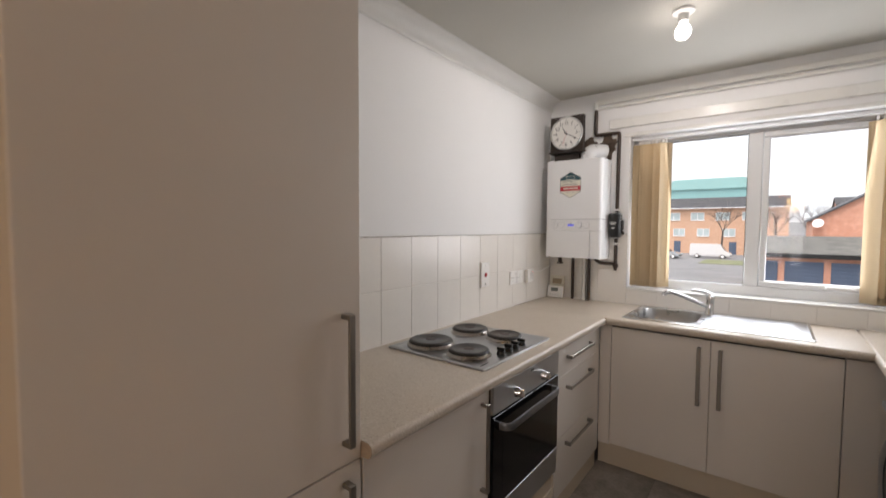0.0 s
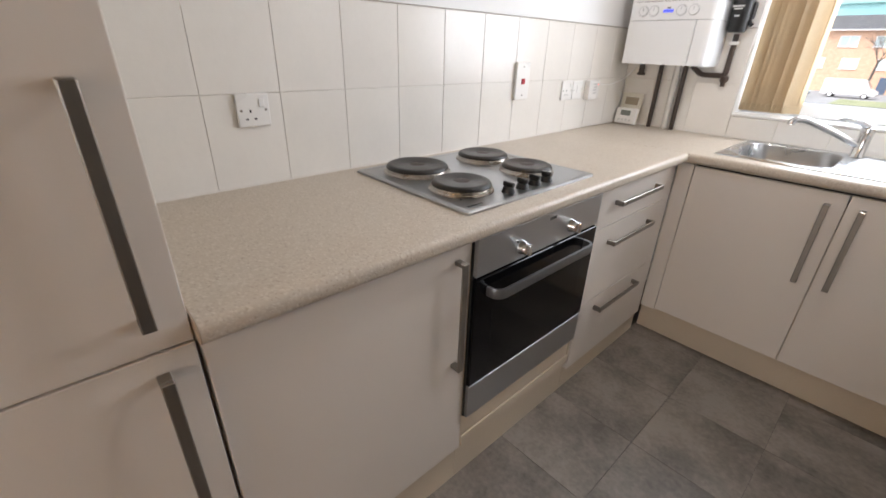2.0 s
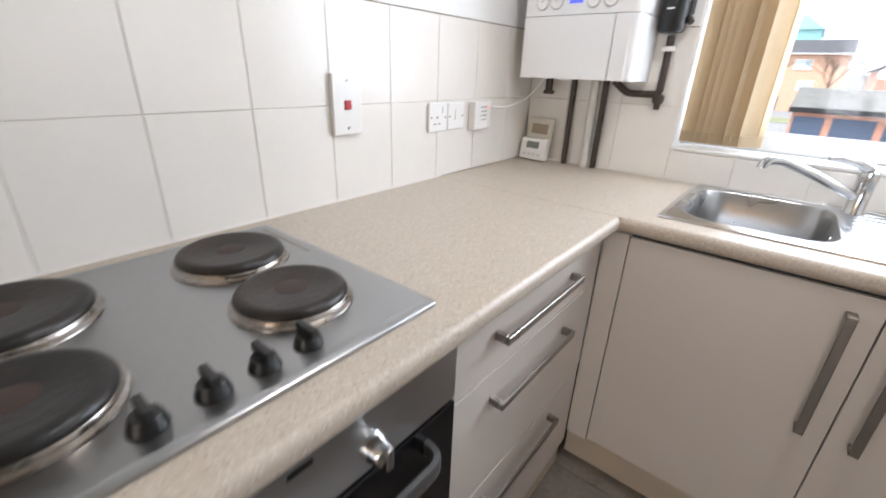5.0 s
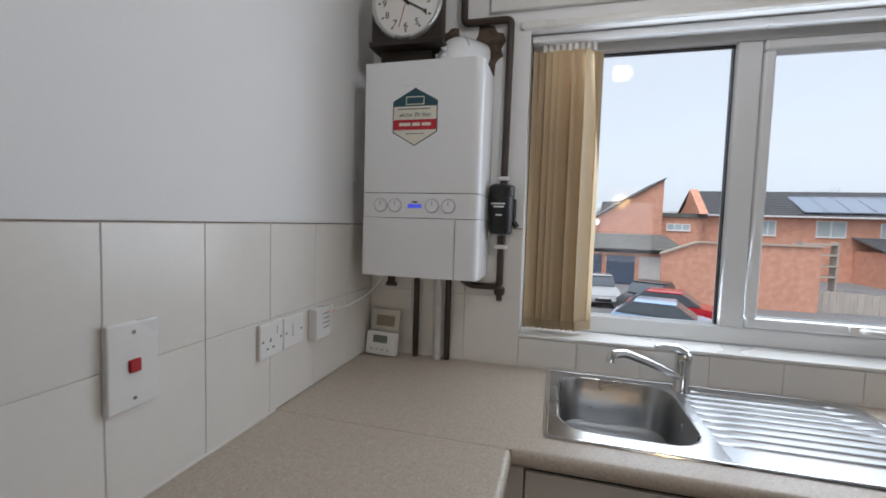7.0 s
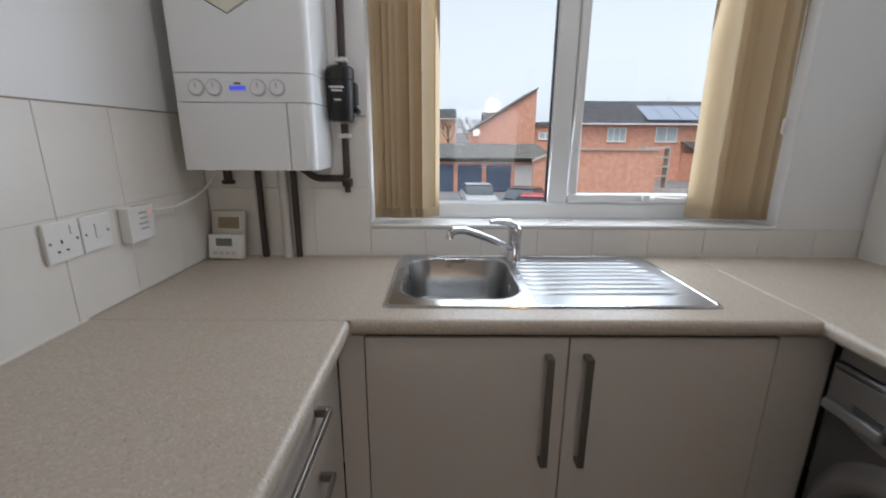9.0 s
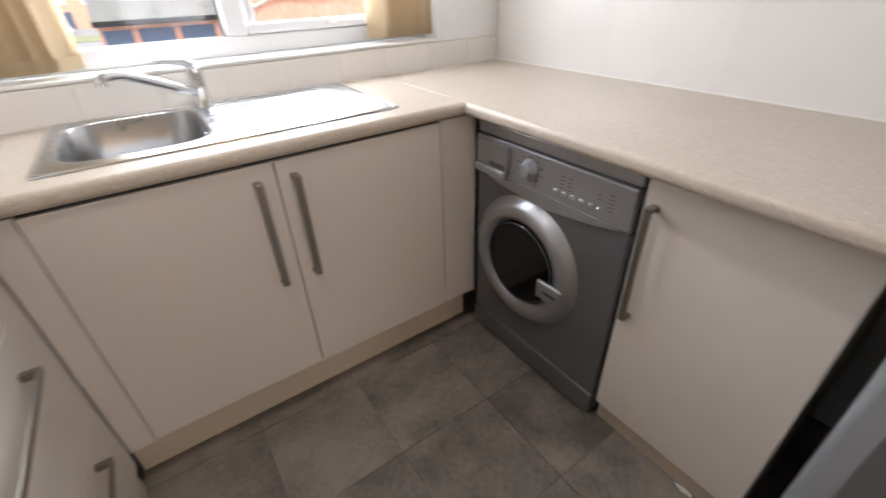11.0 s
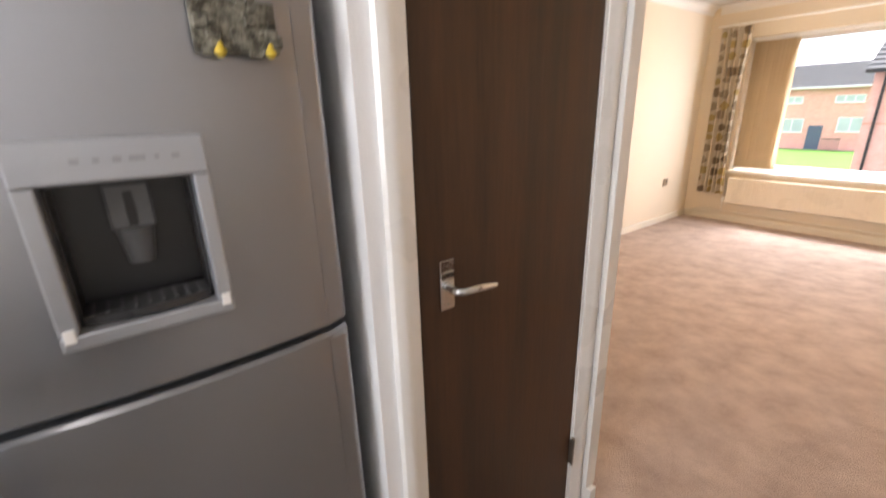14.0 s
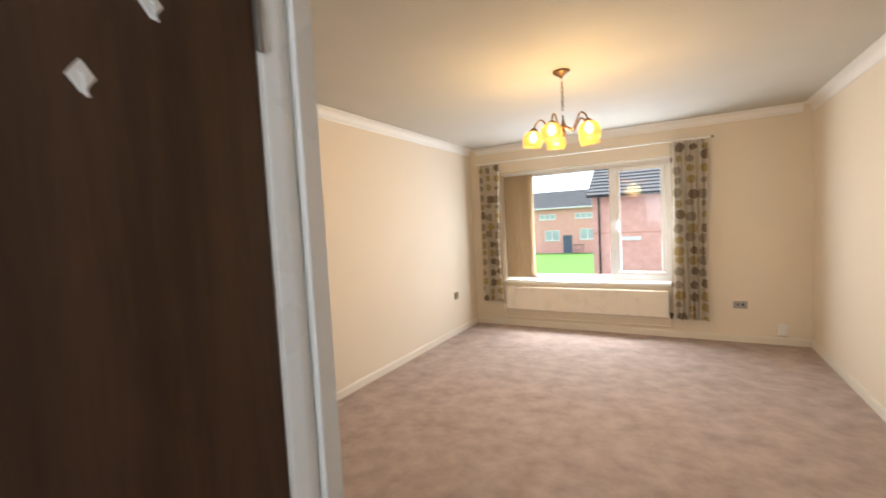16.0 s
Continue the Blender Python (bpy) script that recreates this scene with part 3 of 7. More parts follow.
def make_hob():
    hob = thing("hob", "steel four-ring electric hob with black knobs, set in the worktop", "hob", (0.305, 2.219, WT))
    x0, x1, y0, y1 = 0.058, 0.556, 1.925, 2.513
    bm = bmesh.new()
    cx, cy, w, h = (x0 + x1) / 2, (y0 + y1) / 2, x1 - x0, y1 - y0
    rings = []
    for inset, z in ((0, WT + 0.0005), (0.0, WT + 0.006), (0.003, WT + 0.009), (0.012, WT + 0.0095), (0.018, WT + 0.007)):
        rings.append(loop_ring(bm, [(cx + x, cy + y, z) for x, y in round_rect(w - 2 * inset, h - 2 * inset, 0.008, 3)]))
    for a, b in zip(rings, rings[1:]):
        bridge(bm, a, b)
    bm.faces.new(rings[0][::-1])
    bm.faces.new(rings[-1])
    part("plate", bm, HOB_STEEL, hob, "brushed steel hob plate", True)
    for x, y, r in ((0.180, 2.075, 0.097), (0.398, 2.058, 0.084), (0.190, 2.372, 0.087), (0.392, 2.366, 0.080)):
        z = WT + 0.0075
        ring = part("ring", lathe(bmesh.new(), (x, y, z), (0, 0, 1), ((r + 0.010, 0), (r + 0.009, 0.003), (r + 0.004, 0.006), (r + 0.003, 0.010), (r + 0.001, 0.0125)), 48), RINGS, hob, "polished steel ring trim", True)
        part("hotplate", lathe(bmesh.new(), (x, y, z), (0, 0, 1), ((r - 0.002, 0.011), (r + 0.002, 0.0128), (r + 0.002, 0.016), (r - 0.002, 0.022), (r - 0.007, 0.0245), (r * 0.82, 0.0245), (r * 0.80, 0.0238), (r * 0.62, 0.0240), (r * 0.60, 0.0232), (0.026, 0.0232), (0.024, 0.0222)), 48), HOTPLATE, ring, "worn black cast-iron hotplate", True)
        part("centre", lathe(bmesh.new(), (x, y, z), (0, 0, 1), ((0.0235, 0.0218), (0.0235, 0.0226), (0.020, 0.0230)), 24), RUST, ring, "rusty brown centre", True)
    for y in (2.137, 2.199, 2.258, 2.317):
        k = part("knob", lathe(bmesh.new(), (0.505, y, WT + 0.007), (0, 0, 1), ((0.019, 0), (0.0185, 0.004), (0.0165, 0.008), (0.0155, 0.014), (0.014, 0.016)), 24), BLACK, hob, "black plastic knob", True)
        part("grip", boxes((0.487, 0.523, y - 0.005, y + 0.005, WT + 0.0232, WT + 0.036), bevel=0.002, seg=2), BLACK, k)
    part("slot", boxes((0.085, 0.250, 2.486, 2.492, WT + 0.0071, WT + 0.0080)), NICKEL, hob)
    part("logo", boxes((0.518, 0.525, 1.958, 2.012, WT + 0.0071, WT + 0.0075)), BLACK, hob)
    part("mark", lathe(bmesh.new(), (0.470, 1.985, WT + 0.007), (0, 0, 1), ((0.004, 0), (0.004, 0.0006)), 12), BLACK, hob)


make_hob()


# ---- sink and tap ----
DRAINER = surface("drainer_steel", (0.44, 0.45, 0.46), 0.38, 1.0, vary=0.05, scale=7, grain=60, bump=0.0)


def make_sink():
    sink = thing("sink", "stainless steel sink with one bowl and ribbed drainer", "sink", (1.12, 3.49, WT))
    x0, x1, y0, y1 = 0.684, 1.560, 3.247, 3.735
    bx0, bx1, by0, by1 = 0.724, 1.054, 3.306, 3.690
    z = WT + 0.004
    bm = bmesh.new()
    n = 6
    cx, cy, w, h = (bx0 + bx1) / 2, (by0 + by1) / 2, bx1 - bx0, by1 - by0

    def ring(inset, zz, r):
        return loop_ring(bm, [(cx + x, cy + y, zz) for x, y in round_rect(w - 2 * inset, h - 2 * inset, r, n)])

    rings = [ring(-0.008, z, 0.088), ring(-0.003, z - 0.001, 0.084), ring(0.001, z - 0.006, 0.08), ring(0.008, z - 0.10, 0.075), ring(0.016, z - 0.135, 0.07), ring(0.035, z - 0.15, 0.06)]
    for a, b in zip(rings, rings[1:]):
        bridge(bm, a, b)
    bm.faces.new(rings[-1])
    part("bowl", bm, surface("bowl_steel", (0.42, 0.42, 0.42), 0.3, 1.0, vary=0.08, scale=9, grain=200, bump=0.03), sink, "brushed steel bowl", True)
    # flat deck round the bowl and drainer
    bm = bmesh.new()
    inner = loop_ring(bm, [(cx + x, cy + y, z) for x, y in round_rect(w + 0.016, h + 0.016, 0.088, n)])
    outer = []
    X0, X1, Y0, Y1 = x0 + 0.012, 1.085, y0 + 0.012, y1 - 0.012
    for k, v in enumerate(inner):
        c, i = divmod(k, n + 1)
        sx, sy = (X1, X0, X0, X1)[c], (Y1, Y1, Y0, Y0)[c]
        along_x = (i < n / 2) == (c % 2 == 0)
        p = (sx, sy) if i == n // 2 else ((sx, v.co.y) if along_x else (v.co.x, sy))
        outer.append(bm.verts.new((p[0], p[1], z)))
    bridge(bm, inner, outer)
    part("deck", bm, STEEL, sink, "", True)
    bm = bmesh.new()
    rings = []
    mx, my, mw, mh = (x0 + x1) / 2, (y0 + y1) / 2, x1 - x0, y1 - y0
    for inset, zz in ((0, WT + 0.0006), (0.001, WT + 0.004), (0.005, WT + 0.0065), (0.010, WT + 0.006), (0.013, z - 0.0006)):
        rings.append(loop_ring(bm, [(mx + x, my + y, zz) for x, y in round_rect(mw - 2 * inset, mh - 2 * inset, 0.014, 4)]))
    for a, b in zip(rings, rings[1:]):
        bridge(bm, a, b)
    part("rim", bm, CHROME, sink, "rolled steel rim", True)
    # drainer: a sheet with parallel grooves that fall towards the bowl
    bm = bmesh.new()
    ny, nx = 132, 14
    gx0, gx1, gy0, gy1 = 1.084, x1 - 0.011, y0 + 0.011, y1 - 0.011
    grid = []
    for j in range(ny + 1):
        y = gy0 + (gy1 - gy0) * j / ny
        row = []
        for i in range(nx + 1):
            x = gx0 + (gx1 - gx0) * (i / nx)
            u = (y - (y0 + 0.075)) / 0.042
            fade = min(1, max(0, (x - 1.10) / 0.02)) * min(1, max(0, (x1 - 0.06 - x) / 0.03))
            dip = 0.0
            if -0.3 < u < 8.6:
                dip = -0.0065 * max(0, 1 - abs((u % 1.0) - 0.5) / 0.22) * fade
            row.append(bm.verts.new((x, y, z + dip)))
        grid.append(row)
    for j in range(ny):
        for i in range(nx):
            bm.faces.new((grid[j][i], grid[j][i + 1], grid[j + 1][i + 1], grid[j + 1][i]))
    part("drainer", bm, DRAINER, sink, "ribbed steel drainer", True)
    ov = part("overflow", lathe(bmesh.new(), (bx1 - 0.004, 3.50, z - 0.045), (-1, 0, 0), ((0.012, 0), (0.012, 0.002), (0.007, 0.003)), 20), CHROME, sink, "", True)
    part("drain", lathe(bmesh.new(), (0.89, 3.50, z - 0.149), (0, 0, 1), ((0.040, 0), (0.038, 0.002), (0.028, 0.0015), (0.02, -0.0006)), 28), CHROME, sink, "chrome drain", True)


make_sink()


def make_tap():
    tap = thing("mixer_tap", "chrome single-lever kitchen mixer tap", "tap", (1.088, 3.675, WT))
    z = WT + 0.005
    part("body", lathe(bmesh.new(), (1.088, 3.675, z), (0.02, 0, 1), ((0.027, 0), (0.026, 0.006), (0.023, 0.012), (0.0225, 0.085), (0.024, 0.10), (0.022, 0.115), (0.012, 0.124)), 28), CHROME, tap, "", True)
    pts = bent([(1.080, 3.668, z + 0.045), (0.98, 3.60, z + 0.098), (0.90, 3.545, z + 0.135), (0.862, 3.520, z + 0.133), (0.860, 3.518, z + 0.112)], 0.02, 5)
    part("spout", tube(bmesh.new(), pts, 0.0125, 16), CHROME, tap, "long angled chrome spout", True)
    bm = bmesh.new()
    tube(bm, [(1.092, 3.678, z + 0.118), (1.060, 3.650, z + 0.138), (1.015, 3.620, z + 0.147), (0.995, 3.607, z + 0.146)], [0.016, 0.013, 0.009, 0.006], 14)
    part("lever", bm, CHROME, tap, "", True)


make_tap()


# ---- washing machine ----
def make_washer():
    wm = thing("washing_machine", "graphite grey front-loading washing machine with silver panel", "washing machine", (2.08, 2.89, 0))
    y0, y1 = 2.582, 3.170
    fx = 1.797
    part("body", boxes((fx, 2.36, y0, y1, 0.012, 0.69), bevel=0.006, seg=2), WASHER, wm)
    part("top_panel", boxes((fx + 0.004, 2.36, y0, y1, 0.812, 0.848), bevel=0.004, seg=2), WASHER_PANEL, wm)
    pan = part("control_panel", boxes((fx - 0.006, 2.30, y0, y1, 0.692, 0.810), bevel=0.006, seg=3), WASHER_PANEL, wm, "silver control panel")
    bm = extrude_profile(bmesh.new(), [(fx - 0.009, y1 - 0.02, 0.692), (fx - 0.009, y0 + 0.03, 0.692), (fx - 0.009, y0 + 0.10, 0.676), (fx - 0.009, (y0 + y1) / 2 - 0.03, 0.655), (fx - 0.009, y1 - 0.12, 0.668)], (0.012, 0, 0))
    part("panel_sweep", bm, WASHER_PANEL, wm)
    dw = part("drawer", boxes((fx - 0.014, fx - 0.006, 3.012, 3.160, 0.712, 0.800), bevel=0.004, seg=2), WASHER_PANEL, wm, "detergent drawer")
    part("drawer_grip", boxes((fx - 0.0155, fx - 0.0135, 3.025, 3.095, 0.7225, 0.738), bevel=0.0008), WASHER, dw)
    part("drawer_lip", boxes((fx - 0.030, fx - 0.0145, 3.016, 3.156, 0.694, 0.722), bevel=0.007, seg=3), FRIDGE_TRIM, dw, "rounded pale drawer grip", True)
    part("dial", lathe(bmesh.new(), (fx - 0.006, 2.925, 0.757), (-1, 0, 0), ((0.030, 0), (0.029, 0.004), (0.024, 0.008), (0.022, 0.020), (0.018, 0.025), (0.006, 0.026)), 32), FRIDGE_TRIM, pan, "silver programme dial", True)
    for i in range(6):
        part("button", lathe(bmesh.new(), (fx - 0.0055, 2.820 - 0.029 * i, 0.725 if i < 5 else 0.724), (-1, 0, 0), ((0.008, 0), (0.0075, 0.005), (0.005, 0.007)), 14), FRIDGE_TRIM, pan, "", True)
    for cy, cz, n in ((2.800, 0.772, 4), (2.775, 0.772, 4), (2.680, 0.762, 2), (2.645, 0.772, 5)):
        bm = bmesh.new()
        for k in range(n):
            box(bm, fx - 0.0068, fx - 0.0060, cy - 0.007, cy + 0.007, cz - 0.011 * k, cz - 0.011 * k + 0.003)
        part("printed_marks", bm, WASHER, pan)
    for k in range(10):
        a = 2 * math.pi * k / 10 + 0.3
        part("printed_mark", boxes((fx - 0.0068, fx - 0.0060, 2.925 + 0.048 * math.cos(a) - 0.005, 2.925 + 0.048 * math.cos(a) + 0.005, 0.755 + 0.036 * math.sin(a), 0.755 + 0.036 * math.sin(a) + 0.004)), WASHER, pan)
    cy, cz = 2.925, 0.432
    door = part("door_ring", lathe(bmesh.new(), (fx + 0.0005, cy, cz), (-1, 0, 0), ((0.226, 0), (0.2124, 0.010), (0.2049, 0.026), (0.1880, 0.036), (0.1673, 0.034), (0.1485, 0.022), (0.1429, 0.008), (0.1410, 0.0))[::1], 64, False, False), WASHER_PANEL, wm, "silver porthole ring", True)
    part("seal", lathe(bmesh.new(), (fx, cy, cz), (-1, 0, 0), ((0.2218, 0.0), (0.2218, 0.0012), (0.2134, 0.0012)), 64, True, False), BLACK, door, "", True)
    g = part("door_glass", lathe(bmesh.new(), (fx, cy, cz), (-1, 0, 0), ((0.1429, 0.026), (0.136, 0.020), (0.120, 0.012), (0.085, 0.006), (0.045, 0.0035), (0.0113, 0.003)), 48), surface("dark_door_glass", (0.003, 0.0035, 0.004), 0.05, vary=0.2, bump=0, rough_vary=0.02, spec=0.3), door, "dark glass bowl", True)
    part("glass_rim", lathe(bmesh.new(), (fx, cy, cz), (-1, 0, 0), ((0.1440, 0.026), (0.1415, 0.029), (0.1330, 0.0225), (0.1180, 0.0140), (0.1020, 0.0100), (0.0985, 0.0078)), 48, False, False), surface("grey_glass_rim", (0.060, 0.070, 0.082), 0.12, vary=0.1, bump=0), door, "", True)
    bm = boxes((fx - 0.047, fx - 0.034, cy - 0.205, cy - 0.104, cz - 0.060, cz + 0.008), bevel=0.008, seg=3)
    la = part("latch", bm, WASHER_PANEL, door, "silver door catch", True)
    part("latch_slot", boxes((fx - 0.0475, fx - 0.0468, cy - 0.185, cy - 0.135, cz - 0.030, cz - 0.022)), BLACK, door)
    part("kick_panel", boxes((fx - 0.010, fx + 0.02, y0, y1, 0.012, 0.098), bevel=0.006, seg=3), WASHER, wm)
    for y in (y0 + 0.05, y1 - 0.05):
        part("foot", lathe(bmesh.new(), (1.85, y, 0), (0, 0, 1), ((0.02, 0), (0.02, 0.012)), 16), BLACK, wm)
        part("foot", lathe(bmesh.new(), (2.30, y, 0), (0, 0, 1), ((0.02, 0), (0.02, 0.012)), 16), BLACK, wm)


make_washer()


# ---- fridge freezer ----
def bowed(bm, y0, y1, z0, z1, x_edge, bow, x_back, n=14, r=0.012, ya=None, yb=None, soft0=True, soft1=True):
    """A door slab whose front bows out towards -x."""
    prof = []
    ya, yb = y0 if ya is None else ya, y1 if yb is None else yb
    for i in range(n + 1):
        y = ya + (yb - ya) * i / n
        t = (y - y0) / (y1 - y0)
        e = 1 - (2 * t - 1) ** 2
        edge = r * (max(0, 1 - t * (y1 - y0) / r) ** 2 + max(0, 1 - (1 - t) * (y1 - y0) / r) ** 2)
        prof.append((x_edge - bow * e + edge, y))
    rings = []
    for z, ins in ((z0, 0.006 * soft0), (z0 + 0.006, 0.0), (z1 - 0.006, 0.0), (z1, 0.006 * soft1)):
        rings.append(loop_ring(bm, [(x + ins, y, z) for x, y in prof] + [(x_back, yb, z), (x_back, ya, z)]))
    for a, b in zip(rings, rings[1:]):
        bridge(bm, a, b)
    bm.faces.new(rings[0])
    bm.faces.new(rings[-1][::-1])
    return bm


def make_fridge():
    fr = thing("fridge_freezer", "silver-grey fridge freezer with water dispenser in the upper door", "fridge", (2.0, 1.84, 0))
    y0, y1 = 1.560, 2.100
    part("body", boxes((1.775, 2.34, y0, y1, 0.03, 1.93), bevel=0.006, seg=2), surface("fridge_side", (0.17, 0.17, 0.175), 0.5, 0.3, vary=0.04), fr)
    # upper door in pieces round the dispenser recess
    dy0, dy1, dz0, dz1 = 1.768, 1.925, 1.118, 1.300
    xe, bow, xb = 1.722, 0.022, 1.772
    whole = part("upper_door", bowed(bmesh.new(), y0, y1, 1.004, 1.928, xe, bow, xb), FRIDGE, None)
    cutter = part("cutter", boxes((1.60, 1.768, dy0, dy1, dz0, dz1)), FRIDGE, None)
    cut = whole.modifiers.new("recess", "BOOLEAN")
    cut.operation, cut.object = "DIFFERENCE", cutter
    me = bpy.data.meshes.new_from_object(whole.evaluated_get(bpy.context.evaluated_depsgraph_get()))
    bpy.data.objects.remove(whole)
    bpy.data.objects.remove(cutter)
    me.transform(Matrix.Translation(-Vector(fr.location)))
    me.polygons.foreach_set("use_smooth", [True] * len(me.polygons))
    me.set_sharp_from_angle(angle=radians(38))
    up = tagged(new("upper_door", me), "bowed upper door")
    up.parent = fr
    lo = part("lower_door", bowed(bmesh.new(), y0, y1, 0.060, 0.992, xe, bow, xb), FRIDGE, fr, "bowed lower door", True)
    xf = 1.692
    # dispenser: a raised frame, a deep dark box with a spout and a tray
    bm = bmesh.new()
    box(bm, xf - 0.010, xf + 0.020, 1.749, 1.945, 1.302, 1.352, 0.003, 2)
    box(bm, xf - 0.010, xf + 0.020, 1.749, 1.945, 1.100, 1.120, 0.003, 2)
    box(bm, xf - 0.010, xf + 0.020, 1.749, 1.769, 1.1205, 1.3015, 0.003, 2)
    box(bm, xf - 0.010, xf + 0.020, 1.924, 1.945, 1.1205, 1.3015, 0.003, 2)
    df = part("dispenser_frame", bm, FRIDGE_TRIM, up, "raised pale silver dispenser frame")
    DISP = surface("dispenser_grey", (0.035, 0.036, 0.038), 0.3, vary=0.1, bump=0)
    bm = bmesh.new()
    rings = [loop_ring(bm, [(x, dy0 + a, dz0 + a), (x, dy1 - a, dz0 + a), (x, dy1 - a, dz1 - a), (x, dy0 + a, dz1 - a)]) for x, a in ((xf + 0.0215, 0.001), (xf + 0.0215, 0.005), (xf + 0.074, 0.005))]
    for a, b in zip(rings, rings[1:]):
        bridge(bm, a, b)
    bm.faces.new(rings[-1])
    part("dispenser_recess", bm, DISP, up, "dark dispenser recess")
    bm = boxes((xf + 0.022, xf + 0.066, 1.818, 1.868, 1.235, 1.2955), bevel=0.003)
    tube(bm, [(xf + 0.036, 1.843, 1.236), (xf + 0.036, 1.843, 1.188)], [0.022, 0.015], 16)
    part("dispenser_spout", bm, surface("dispenser_mid_grey", (0.085, 0.088, 0.092), 0.3, vary=0.05, bump=0), up, "", True)
    part("spout_slot", boxes((xf + 0.0208, xf + 0.0218, 1.838, 1.848, 1.240, 1.285)), BLACK, up)
    bm = bmesh.new()
    pts = [(xf + 0.008, 1.775), (xf - 0.002, 1.805), (xf - 0.006, 1.841), (xf - 0.002, 1.882), (xf + 0.008, 1.919), (xf + 0.060, 1.919), (xf + 0.060, 1.775)]
    extrude_profile(bm, [(x + 0.002, y, 1.1225) for x, y in pts], (0, 0, 0.012))
    part("drip_tray", bm, DISP, up, "dark ribbed drip tray")
    for k in range(9):
        part("tray_slat", boxes((xf + 0.006, xf + 0.052, 1.784 + 0.0155 * k, 1.788 + 0.0155 * k, 1.1348, 1.1368)), surface("tray_grey", (0.10, 0.10, 0.105), 0.35) if k == 0 else bpy.data.materials["tray_grey"], up)
    for y in (1.7590, 1.9345):
        part("catch", boxes((xf - 0.013, xf - 0.0103, y - 0.006, y + 0.006, 1.112, 1.130), bevel=0.001), WHITE_PLASTIC, up)
    for k, w in enumerate((0.012, 0.010, 0.012, 0.020, 0.008, 0.012)):
        yy = 1.885 - 0.020 * k
        part("printed_mark", boxes((xf - 0.0106, xf - 0.0101, yy - w / 2, yy + w / 2 - 0.003, 1.324, 1.331)), FRIDGE, up)

    def grip(parent, za, zb):
        """A flat bar handle held off the door by two eyes."""
        bm = bmesh.new()
        yh = 2.063
        box(bm, 1.645, 1.662, yh - 0.017, yh + 0.017, za, zb, 0.006, 3)
        h = part("handle", bm, FRIDGE_TRIM, parent, "pale silver bar handle", True)
        for z in (za + 0.012, zb - 0.012):
            part("handle_eye", boxes((1.649, 1.700, yh - 0.014, yh + 0.0385, z - 0.013, z + 0.013), bevel=0.008, seg=3), FRIDGE_TRIM, h, "", True)
            part("eye_hole", boxes((1.662, 1.684, yh + 0.004, yh + 0.029, z + 0.0132, z + 0.0140), bevel=0.0002), BLACK, h)

    grip(lo, 0.745, 0.960)
    grip(up, 1.066, 1.335)
    part("edge_band", bowed(bmesh.new(), y0, y1, 0.066, 0.986, xe - 0.0015, bow, 1.76, ya=2.050, yb=2.1012), FRIDGE_TRIM, lo, "pale silver edge band", True)
    part("edge_band", bowed(bmesh.new(), y0, y1, 1.010, 1.922, xe - 0.0015, bow, 1.76, ya=2.050, yb=2.1012), FRIDGE_TRIM, up, "pale silver edge band", True)
    part("edge_band", bowed(bmesh.new(), y0, y1, 0.066, 0.986, xe - 0.0015, bow, 1.76, ya=1.5588, yb=1.602), FRIDGE, lo, "silver-grey edge band", True)
    part("edge_band", bowed(bmesh.new(), y0, y1, 1.010, 1.922, xe - 0.0015, bow, 1.76, ya=1.5588, yb=1.602), FRIDGE, up, "silver-grey edge band", True)
    part("kick_panel", boxes((1.79, 1.80, y0 + 0.01, y1 - 0.01, 0.0, 0.058)), BLACK, fr)
    for y in (y0 + 0.06, y1 - 0.06):
        part("foot", lathe(bmesh.new(), (2.28, y, 0), (0, 0, 1), ((0.02, 0), (0.02, 0.03)), 12), BLACK, fr)


make_fridge()


def energy_label():
    lab = thing("energy_label", "white energy rating sticker on the fridge door", "label", (1.70, 1.99, 0.17))
    xx = 1.7005
    y0, y1, z0, z1 = 1.945, 2.042, 0.172, 0.388

    def flat(name, a, b, c, d, m, lift):
        # follows the bow of the door
        bm = bmesh.new()
        n = 6
        rows = []
        for z in (c, d):
            rows.append([bm.verts.new((1.722 - 0.022 * (1 - (2 * ((y0 + (y1 - y0) * (a + (b - a) * i / n)) - 1.56) / 0.54 - 1) ** 2) - lift, y0 + (y1 - y0) * (a + (b - a) * i / n), z0 + (z1 - z0) * z)) for i in range(n + 1)])
        for i in range(n):
            bm.faces.new((rows[0][i], rows[0][i + 1], rows[1][i + 1], rows[1][i]))
        part(name, bm, m, lab)

    flat("sheet", 0, 1, 0, 1, WHITE_PLASTIC, 0.0012)
    flat("header", 0.42, 1, 0.90, 1, surface("label_blue", (0.04, 0.06, 0.30), 0.4), 0.0018)
    flat("header", 0, 0.40, 0.90, 1, surface("label_pale_blue", (0.25, 0.45, 0.62), 0.4), 0.0018)
    for k, c in enumerate(((0.03, 0.26, 0.40), (0.03, 0.26, 0.40), (0.75, 0.40, 0.10), (0.72, 0.22, 0.08), (0.65, 0.04, 0.04))):
        flat("rating_bar", 0.95 - 0.30 - 0.06 * k, 0.95, 0.80 - 0.068 * k, 0.85 - 0.068 * k, surface("label_bar_colour", c, 0.4), 0.0018)
    flat("arrow", 0.08, 0.32, 0.60, 0.68, BLACK, 0.0018)
    for a, b, c in ((0.1, 0.35, 0.18), (0.42, 0.6, 0.16), (0.7, 0.92, 0.18), (0.1, 0.5, 0.34), (0.62, 0.8, 0.08)):
        flat("text_bar", a, b, c, c + 0.03, surface("label_grey", (0.45, 0.45, 0.46), 0.5), 0.0018)


energy_label()


